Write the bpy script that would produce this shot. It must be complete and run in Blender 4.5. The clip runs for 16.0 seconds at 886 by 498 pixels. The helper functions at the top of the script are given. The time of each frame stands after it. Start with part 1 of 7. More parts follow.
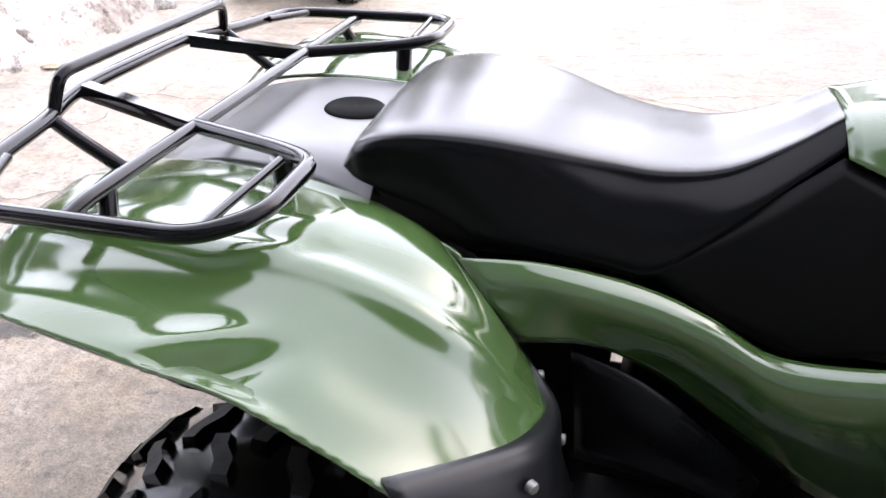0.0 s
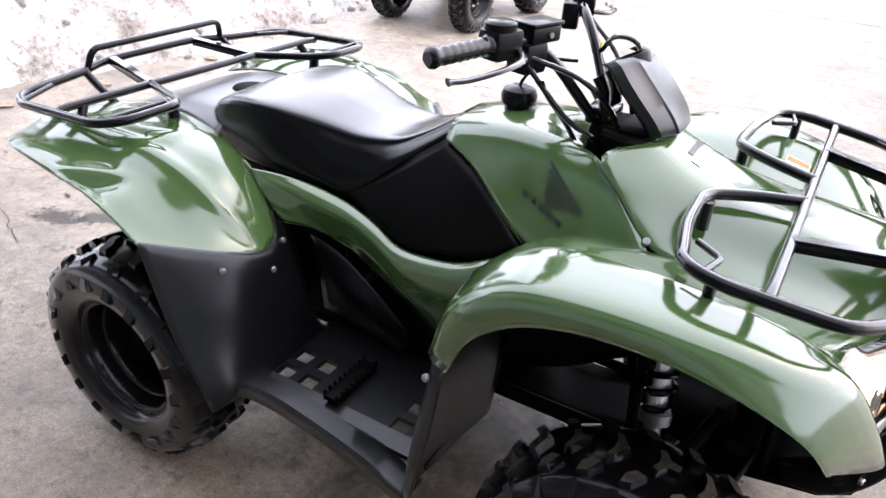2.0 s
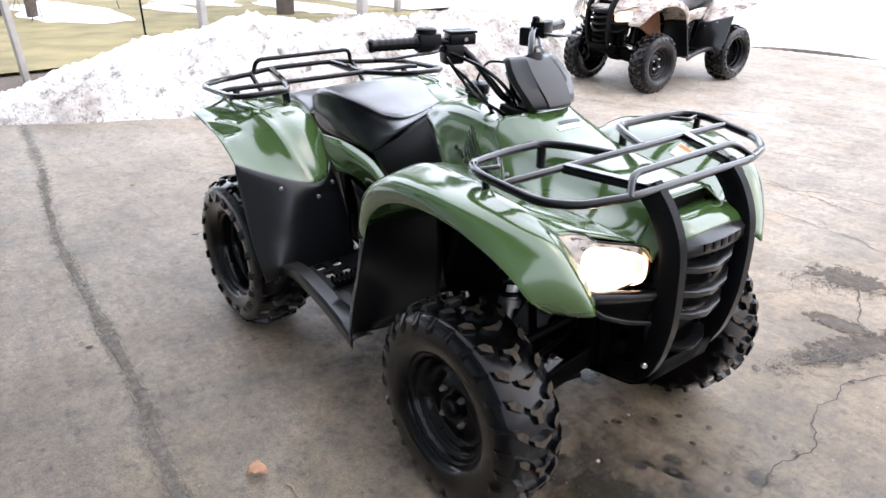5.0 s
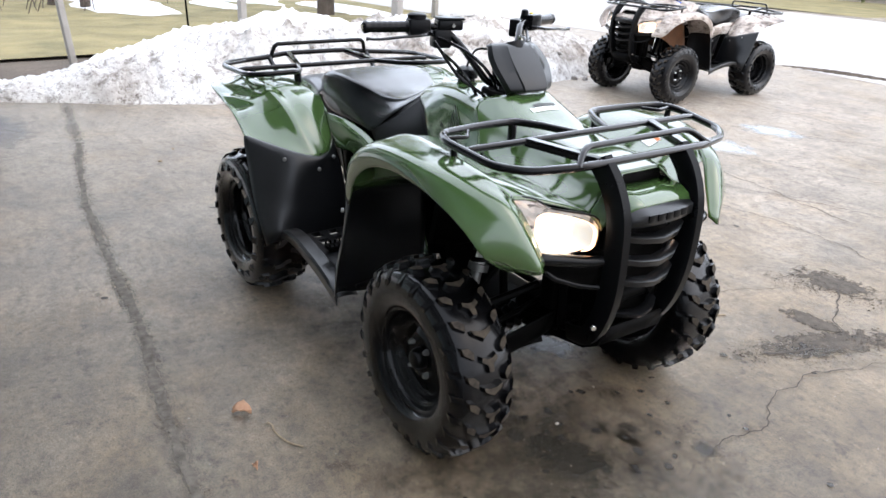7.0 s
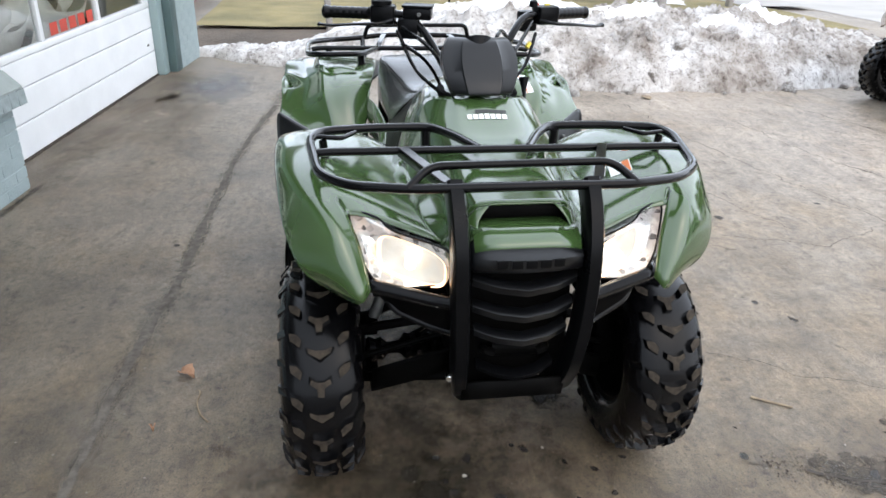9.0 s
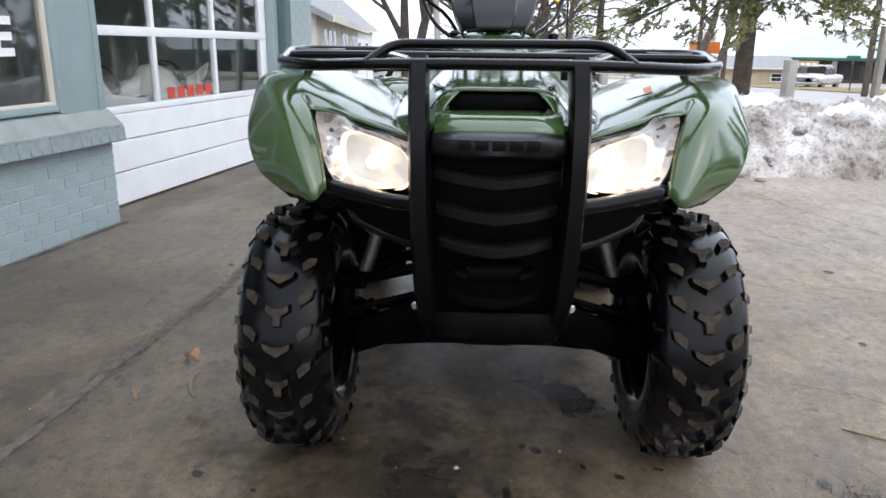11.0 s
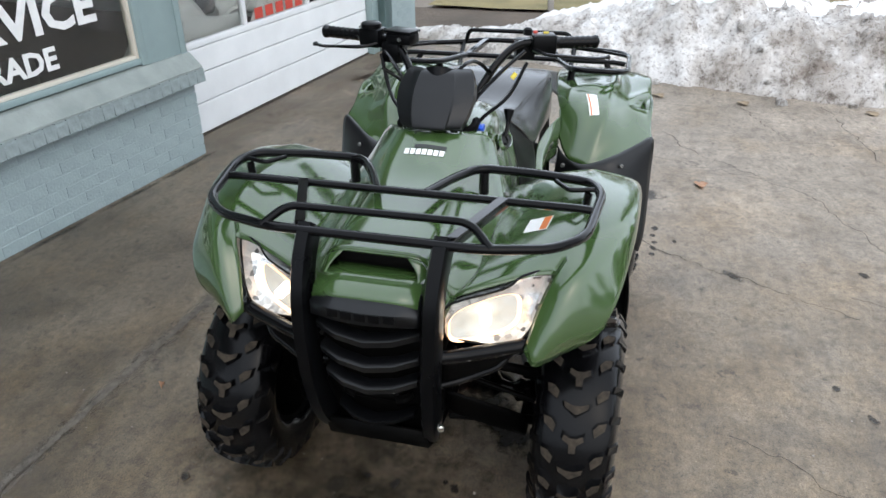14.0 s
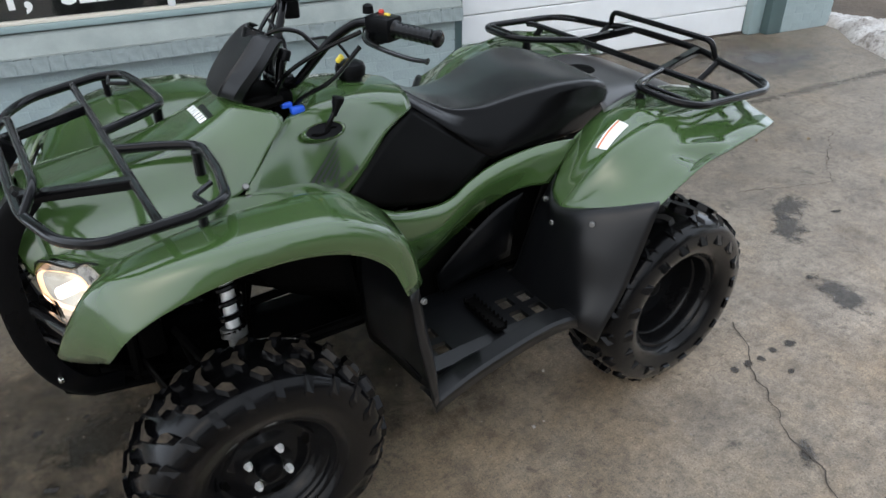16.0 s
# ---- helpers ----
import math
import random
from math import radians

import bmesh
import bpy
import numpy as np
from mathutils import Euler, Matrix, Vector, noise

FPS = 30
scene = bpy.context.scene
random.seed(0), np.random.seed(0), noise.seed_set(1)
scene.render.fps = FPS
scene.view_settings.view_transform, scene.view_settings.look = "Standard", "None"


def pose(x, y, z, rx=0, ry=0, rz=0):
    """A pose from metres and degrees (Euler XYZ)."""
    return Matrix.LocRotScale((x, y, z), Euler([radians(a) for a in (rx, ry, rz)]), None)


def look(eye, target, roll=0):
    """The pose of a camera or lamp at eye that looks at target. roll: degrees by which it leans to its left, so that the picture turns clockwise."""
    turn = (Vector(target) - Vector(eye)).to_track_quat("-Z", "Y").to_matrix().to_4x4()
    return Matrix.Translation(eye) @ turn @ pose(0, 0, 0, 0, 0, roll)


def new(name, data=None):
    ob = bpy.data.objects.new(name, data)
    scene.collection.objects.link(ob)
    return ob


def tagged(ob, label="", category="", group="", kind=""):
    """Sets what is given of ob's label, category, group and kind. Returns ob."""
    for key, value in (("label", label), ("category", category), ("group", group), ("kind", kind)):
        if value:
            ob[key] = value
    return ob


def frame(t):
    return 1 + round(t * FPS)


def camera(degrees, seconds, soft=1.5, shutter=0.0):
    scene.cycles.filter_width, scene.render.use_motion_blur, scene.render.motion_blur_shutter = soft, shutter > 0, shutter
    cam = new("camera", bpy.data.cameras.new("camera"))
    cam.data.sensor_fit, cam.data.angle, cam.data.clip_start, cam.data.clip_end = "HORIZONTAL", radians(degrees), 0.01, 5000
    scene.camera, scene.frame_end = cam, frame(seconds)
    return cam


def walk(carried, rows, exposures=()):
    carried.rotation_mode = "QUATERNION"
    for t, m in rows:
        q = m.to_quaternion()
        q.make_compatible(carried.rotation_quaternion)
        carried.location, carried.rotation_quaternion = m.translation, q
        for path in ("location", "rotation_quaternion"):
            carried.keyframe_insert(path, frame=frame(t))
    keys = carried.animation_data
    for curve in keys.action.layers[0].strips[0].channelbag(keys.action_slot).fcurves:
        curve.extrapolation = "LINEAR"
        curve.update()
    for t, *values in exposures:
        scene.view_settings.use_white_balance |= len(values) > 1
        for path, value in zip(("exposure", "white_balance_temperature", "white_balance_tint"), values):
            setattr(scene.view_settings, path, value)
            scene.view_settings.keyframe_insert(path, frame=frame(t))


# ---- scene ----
cam = camera(62.9, 16.0)
PATH = [
    (0, (-0.298, -1.062, 1.279), (-0.683, 0.588, 0.250), 2.0),
    (0.5, (-0.190, -1.137, 1.365), (-0.826, 0.438, 0.343), 4.3),
    (1, (0.062, -1.221, 1.435), (-0.679, 0.270, 0.361), 3.8),
    (1.5, (0.374, -1.364, 1.486), (-0.402, 0.151, 0.471), 3.8),
    (2, (0.757, -1.439, 1.504), (-0.085, 0.060, 0.520), 3.6),
    (2.5, (1.119, -1.434, 1.514), (0.149, -0.030, 0.507), 3.7),
    (3, (1.414, -1.507, 1.488), (0.382, -0.115, 0.525), 3.9),
    (3.5, (1.608, -1.479, 1.465), (0.421, -0.147, 0.601), 4.1),
    (4, (1.730, -1.439, 1.467), (0.399, -0.216, 0.634), 2.8),
    (4.5, (1.806, -1.499, 1.512), (0.398, -0.346, 0.682), -0.2),
    (4.7, (1.836, -1.514, 1.518), (0.423, -0.373, 0.680), 0.2),
    (6.8, (2.157, -1.582, 1.443), (0.682, -0.483, 0.656), 2.7),
    (7, (2.166, -1.524, 1.477), (0.680, -0.464, 0.661), 2.9),
    (7.5, (2.172, -1.283, 1.494), (0.631, -0.354, 0.620), 5.6),
    (8, (2.256, -0.992, 1.501), (0.627, -0.281, 0.586), 2.7),
    (8.5, (2.373, -0.678, 1.511), (0.664, -0.198, 0.590), 2.4),
    (8.7, (2.368, -0.560, 1.528), (0.643, -0.183, 0.588), 2.1),
    (10.8, (2.346, -0.054, 1.016), (0.421, -0.121, 0.477), 1.1),
    (11, (2.350, -0.052, 0.974), (0.424, -0.121, 0.437), 0.7),
    (11.5, (2.372, -0.046, 0.938), (0.428, -0.132, 0.475), 0.9),
    (12, (2.384, -0.048, 0.931), (0.444, -0.137, 0.453), 1.0),
    (12.5, (2.359, -0.060, 0.997), (0.429, -0.138, 0.477), 1.0),
    (13, (2.295, -0.036, 1.367), (0.413, -0.130, 0.698), -0.9),
    (13.5, (2.276, 0.129, 1.593), (0.465, -0.093, 0.774), -1.6),
    (14, (2.222, 0.481, 1.657), (0.524, 0.047, 0.693), -0.5),
    (14.5, (2.014, 0.821, 1.644), (0.415, 0.114, 0.672), -1.3),
    (15, (1.753, 1.162, 1.641), (0.339, 0.073, 0.739), -4.9),
    (15.5, (1.410, 1.491, 1.635), (0.320, 0.129, 0.657), -3.7),
    (16, (0.925, 1.692, 1.623), (0.006, 0.272, 0.556), -0.2),
]
walk(cam, [(t, look(eye, target, roll)) for t, eye, target, roll in PATH],
     [(0.0, 2.20, 6350, 20), (1.0, 2.15, 6350, 20), (2.0, 2.17, 6250, 20), (3.5, 2.14, 6250, 18), (4.5, 2.0, 6200, 16), (7.0, 1.64, 6150, 12), (8.5, 1.38, 6150, 10), (11.0, 1.12, 6100, 12), (12.5, 1.10, 6100, 12), (13.5, 1.05, 6150, 10), (14.5, 1.0, 6150, 8), (16.0, 0.88, 6150, 9)])

# world: an overcast sky and one wide, weak sun
world = bpy.data.worlds.new("world")
scene.world = world
world.use_nodes = True
sky = world.node_tree.nodes.new("ShaderNodeTexSky")
sky.sky_type, sky.sun_disc = "NISHITA", False
sky.sun_elevation, sky.sun_rotation = radians(42), radians(60)
sky.dust_density, sky.air_density, sky.ozone_density = 6.0, 1.0, 1.0
pale = world.node_tree.nodes.new("ShaderNodeMix")
pale.data_type = "RGBA"
pale.inputs[0].default_value = 0.80
pale.inputs[7].default_value = (8.1, 8.6, 9.3, 1)
world.node_tree.links.new(sky.outputs[0], pale.inputs[6])
world.node_tree.links.new(pale.outputs[2], world.node_tree.nodes["Background"].inputs[0])
world.node_tree.nodes["Background"].inputs[1].default_value = 0.12
sun = new("sun", bpy.data.lights.new("sun", "SUN"))
sun.data.energy, sun.data.angle, sun.data.color = 0.5, radians(120), (1.0, 0.98, 0.96)
sun.matrix_basis = look((3, 5, 8), (0, 0, 0))

# ---- materials ----


def base_material(name, color, rough=0.5, metal=0.0, spec=0.5, coat=0.0):
    m = bpy.data.materials.new(name)
    m.use_nodes = True
    b = m.node_tree.nodes["Principled BSDF"]
    b.inputs["Base Color"].default_value = (*color, 1)
    b.inputs["Roughness"].default_value = rough
    b.inputs["Metallic"].default_value = metal
    b.inputs["Specular IOR Level"].default_value = spec
    b.inputs["Coat Weight"].default_value = coat
    b.inputs["Coat Roughness"].default_value = 0.10
    return m


def add(m, kind, **values):
    node = m.node_tree.nodes.new(kind)
    for k, v in values.items():
        node.inputs[k.replace("_", " ")].default_value = v
    return node


def wire(m, a, b):
    m.node_tree.links.new(a, b)


def place(m, scale=(1, 1, 1)):
    """Coordinates in metres on the thing itself."""
    tex = add(m, "ShaderNodeTexCoord")
    mapping = add(m, "ShaderNodeMapping")
    mapping.inputs["Scale"].default_value = scale
    wire(m, tex.outputs["Object"], mapping.inputs["Vector"])
    return mapping.outputs["Vector"]


def noise_node(m, vec, scale, detail=4.0, rough=0.55):
    n = add(m, "ShaderNodeTexNoise", Scale=scale, Detail=detail, Roughness=rough)
    wire(m, vec, n.inputs["Vector"])
    return n.outputs["Fac"]


def ramp(m, fac, stops):
    r = add(m, "ShaderNodeValToRGB")
    while len(r.color_ramp.elements) < len(stops):
        r.color_ramp.elements.new(0.5)
    for e, (p, c) in zip(r.color_ramp.elements, stops):
        e.position, e.color = p, (*c, 1) if len(c) == 3 else c
    wire(m, fac, r.inputs["Fac"])
    return r.outputs["Color"]


def blend(m, fac, a, b, mode="MIX"):
    x = add(m, "ShaderNodeMix")
    x.data_type, x.blend_type = "RGBA", mode
    for sock, v in ((x.inputs[0], fac), (x.inputs[6], a), (x.inputs[7], b)):
        if isinstance(v, (int, float)):
            sock.default_value = v
        elif isinstance(v, tuple):
            sock.default_value = (*v, 1)
        else:
            wire(m, v, sock)
    return x.outputs[2]


def bump(m, height, strength=0.3, distance=0.01):
    b = add(m, "ShaderNodeBump", Strength=strength, Distance=distance)
    wire(m, height, b.inputs["Height"])
    wire(m, b.outputs["Normal"], m.node_tree.nodes["Principled BSDF"].inputs["Normal"])


def set_color(m, out):
    wire(m, out, m.node_tree.nodes["Principled BSDF"].inputs["Base Color"])


def set_rough(m, fac, low, high):
    r = add(m, "ShaderNodeMapRange")
    r.inputs["To Min"].default_value, r.inputs["To Max"].default_value = low, high
    wire(m, fac, r.inputs["Value"])
    wire(m, r.outputs["Result"], m.node_tree.nodes["Principled BSDF"].inputs["Roughness"])


def grained(name, c1, c2, rough, scale=30.0, bump_strength=0.15, bump_scale=200.0, metal=0.0, spec=0.5, coat=0.0, spread=0.12, distance=0.002):
    """A colour that drifts between two tones, with uneven gloss and fine relief."""
    m = base_material(name, c1, rough, metal, spec, coat)
    v = place(m)
    n = noise_node(m, v, scale, 6.0)
    set_color(m, ramp(m, n, [(0.3, c1), (0.7, c2)]))
    set_rough(m, noise_node(m, v, scale * 0.37, 5.0), max(rough - spread, 0.02), min(rough + spread, 1))
    if bump_strength:
        bump(m, noise_node(m, v, bump_scale, 3.0), bump_strength, distance)
    return m


GREEN = grained("green_plastic", (0.034, 0.066, 0.018), (0.039, 0.074, 0.022), 0.15, 5.0, 0.07, 9.0, spec=0.6, coat=0.55, spread=0.05, distance=0.004)
SATIN = grained("black_plastic", (0.0016, 0.0017, 0.0020), (0.0026, 0.0027, 0.0031), 0.30, 18.0, 0.25, 500.0, spec=0.10, distance=0.0002)
DARK = grained("dark_underbody", (0.0012, 0.0012, 0.0012), (0.003, 0.0028, 0.0026), 0.45, 14.0, 0.2, 120.0, spec=0.03, distance=0.0006)
VINYL = grained("seat_vinyl", (0.0012, 0.0012, 0.0014), (0.0018, 0.0018, 0.0021), 0.24, 9.0, 0.2, 420.0, spec=0.10, spread=0.04, distance=0.0001)
PANEL = grained("satin_black_plastic", (0.0024, 0.0026, 0.0031), (0.0038, 0.0041, 0.0047), 0.34, 18.0, 0.3, 500.0, spec=0.3, distance=0.0002)
LID = grained("grey_black_plastic", (0.010, 0.0102, 0.0108), (0.015, 0.0152, 0.016), 0.42, 18.0, 0.3, 500.0, spec=0.6, distance=0.0002)
KNEE = grained("textured_black_panel", (0.0013, 0.0013, 0.0012), (0.0022, 0.0021, 0.0020), 0.34, 12.0, 0.5, 340.0, spec=0.05, distance=0.0004)
TUBE = grained("black_tube_paint", (0.0018, 0.0018, 0.002), (0.003, 0.003, 0.0034), 0.16, 40.0, 0.1, 160.0, spec=0.12, distance=0.0003)
RUBBER = grained("tyre_rubber", (0.0012, 0.0012, 0.0015), (0.0024, 0.0024, 0.0027), 0.24, 12.0, 0.3, 150.0, spec=0.08, spread=0.06, distance=0.0003)
RUSTPANEL = grained("brown_inner_panel", (0.20, 0.085, 0.035), (0.12, 0.055, 0.025), 0.5, 9.0, 0.3, 60.0)
WORN = grained("dusty_rubber", (0.054, 0.043, 0.031), (0.012, 0.010, 0.0085), 0.7, 60.0, 0.4, 200.0, spec=0.12)
SCUFFED = grained("scuffed_rubber", (0.022, 0.020, 0.018), (0.008, 0.008, 0.008), 0.6, 40.0, 0.4, 200.0, spec=0.25)
SEAMFILL = grained("worn_seam_filler", (0.150, 0.132, 0.108), (0.060, 0.052, 0.042), 0.9, 30.0, 0.9, 90.0, distance=0.012)
RIM = grained("black_rim_paint", (0.003, 0.003, 0.0035), (0.005, 0.005, 0.005), 0.16, 20.0, 0.1, 80.0, spec=0.16, distance=0.0003)
CHROME = grained("bright_steel", (0.62, 0.61, 0.58), (0.45, 0.44, 0.42), 0.25, 50.0, 0.1, 100.0, metal=1.0)
ALLOY = grained("dull_aluminium", (0.22, 0.22, 0.21), (0.12, 0.12, 0.115), 0.5, 30.0, 0.3, 90.0, metal=0.8)
DECAL_BLACK = grained("black_decal", (0.008, 0.010, 0.008), (0.012, 0.014, 0.011), 0.3, 30.0, 0.0)
DECAL_WHITE = grained("white_decal", (0.75, 0.75, 0.73), (0.66, 0.66, 0.64), 0.35, 40.0, 0.0)
DECAL_RED = grained("red_decal", (0.55, 0.05, 0.03), (0.45, 0.05, 0.03), 0.35, 40.0, 0.0)
ORANGE = grained("orange_decal", (0.6, 0.16, 0.03), (0.5, 0.14, 0.03), 0.35, 40.0, 0.0)
BLUE = grained("blue_connector", (0.02, 0.10, 0.62), (0.02, 0.08, 0.5), 0.35, 40.0, 0.0)
YELLOW = grained("yellow_plastic", (0.65, 0.52, 0.05), (0.55, 0.45, 0.05), 0.4, 40.0, 0.0)


def sheen(m, ior, low, high, rough, most=1.0, least=0.0):
    """A glossy skin that shows at a slant and hardly face on."""
    b = m.node_tree.nodes["Principled BSDF"]
    edge = add(m, "ShaderNodeLayerWeight", Blend=0.5)
    r = add(m, "ShaderNodeMapRange")
    r.inputs["From Min"].default_value, r.inputs["From Max"].default_value = low, high
    r.inputs["To Min"].default_value, r.inputs["To Max"].default_value = least, most
    wire(m, edge.outputs["Facing"], r.inputs["Value"])
    wire(m, r.outputs["Result"], b.inputs["Coat Weight"])
    b.inputs["Coat IOR"].default_value, b.inputs["Coat Roughness"].default_value = ior, rough


sheen(LID, 1.8, 0.15, 0.55, 0.35)
sheen(VINYL, 2.0, 0.22, 0.62, 0.27)
sheen(GREEN, 1.85, 0.08, 0.55, 0.09, 0.9, 0.16)
sheen(TUBE, 2.0, 0.20, 0.65, 0.14)
sheen(PANEL, 1.6, 0.2, 0.75, 0.2, 0.8)
sheen(SATIN, 1.55, 0.45, 0.92, 0.24)
sheen(RUBBER, 1.7, 0.12, 0.72, 0.17, 0.95, 0.07)


def lamp_glow():
    """A lit, facetted reflector: bright and warm, unevenly so."""
    m = base_material("lit_reflector", (0.36, 0.35, 0.33), 0.15)
    b = m.node_tree.nodes["Principled BSDF"]
    v = place(m)
    vor = add(m, "ShaderNodeTexVoronoi", Scale=46.0)
    wire(m, v, vor.inputs["Vector"])
    tint = ramp(m, vor.outputs["Color"], [(0.1, (1.0, 0.82, 0.62)), (0.45, (1.0, 0.92, 0.80)), (0.8, (1.0, 0.98, 0.93))])
    wire(m, tint, b.inputs["Emission Color"])
    power = add(m, "ShaderNodeMapRange")
    power.inputs["To Min"].default_value, power.inputs["To Max"].default_value = 0.05, 0.27
    wire(m, noise_node(m, v, 22.0, 3.0), power.inputs["Value"])
    wire(m, power.outputs[0], b.inputs["Emission Strength"])
    return m


def clear_glass(name="clear_lens", rough=0.02, mirror=0.04):
    m = bpy.data.materials.new(name)
    m.use_nodes = True
    nodes = m.node_tree.nodes
    out = nodes["Material Output"]
    nodes.remove(nodes["Principled BSDF"])
    clear, gloss, mix = (nodes.new(k) for k in ("ShaderNodeBsdfTransparent", "ShaderNodeBsdfGlossy", "ShaderNodeMixShader"))
    edge = nodes.new("ShaderNodeLayerWeight")
    steep, share = add(m, "ShaderNodeMath"), add(m, "ShaderNodeMath")
    steep.operation, share.operation = "POWER", "MULTIPLY_ADD"
    steep.inputs[1].default_value = 4.0
    share.inputs[1].default_value, share.inputs[2].default_value = 1.0 - mirror, mirror
    wire(m, edge.outputs["Facing"], steep.inputs[0])
    wire(m, steep.outputs[0], share.inputs[0])
    gloss.inputs["Roughness"].default_value = rough
    clear.inputs["Color"].default_value = (0.93, 0.95, 0.94, 1)
    wire(m, share.outputs[0], mix.inputs[0])
    wire(m, clear.outputs[0], mix.inputs[1])
    wire(m, gloss.outputs[0], mix.inputs[2])
    wire(m, mix.outputs[0], out.inputs["Surface"])
    return m


LIT = lamp_glow()
BULB = base_material("lit_bulb", (0.8, 0.7, 0.6), 0.3)
BULB.node_tree.nodes["Principled BSDF"].inputs["Emission Color"].default_value = (1.0, 0.84, 0.62, 1)
BULB.node_tree.nodes["Principled BSDF"].inputs["Emission Strength"].default_value = 2.5
LIT_RIM = base_material("amber_lamp_rim", (0.8, 0.7, 0.6), 0.3)
LIT_RIM.node_tree.nodes["Principled BSDF"].inputs["Emission Color"].default_value = (1.0, 0.50, 0.20, 1)
LIT_RIM.node_tree.nodes["Principled BSDF"].inputs["Emission Strength"].default_value = 1.3
LENS = clear_glass()
ZINC = grained("zinc_plated_steel", (0.78, 0.78, 0.76), (0.55, 0.55, 0.53), 0.35, 40.0, 0.1, 80.0, metal=0.35)
PANE = clear_glass("window_glass", 0.0, 0.06)
SILVER = base_material("silver_reflector", (0.7, 0.7, 0.7), 0.2, 0.5)


def facets(m):
    """Small bright and dark facets of a lamp reflector."""
    cells = add(m, "ShaderNodeTexVoronoi", Scale=75.0)
    wire(m, place(m), cells.inputs["Vector"])
    set_color(m, ramp(m, cells.outputs["Color"], [(0.12, (0.14, 0.14, 0.15)), (0.25, (0.55, 0.56, 0.57)), (0.7, (0.90, 0.90, 0.91))]))
    bump(m, cells.outputs["Distance"], 0.3, 0.003)


facets(SILVER)


def camo_paint():
    m = base_material("camouflage_plastic", (0.5, 0.45, 0.4), 0.4, coat=0.2)
    v = place(m)
    pale_ = ramp(m, noise_node(m, v, 6.0, 6.0), [(0.36, (0.13, 0.10, 0.08)), (0.46, (0.34, 0.28, 0.235)), (0.56, (0.46, 0.40, 0.35)), (0.7, (0.54, 0.49, 0.44))])
    twig = ramp(m, noise_node(m, place(m, (1, 1, 3)), 14.0, 8.0, 0.75), [(0.40, (0.14, 0.10, 0.08)), (0.50, (1, 1, 1))])
    set_color(m, blend(m, 0.85, pale_, twig, "MULTIPLY"))
    return m


CAMO = camo_paint()


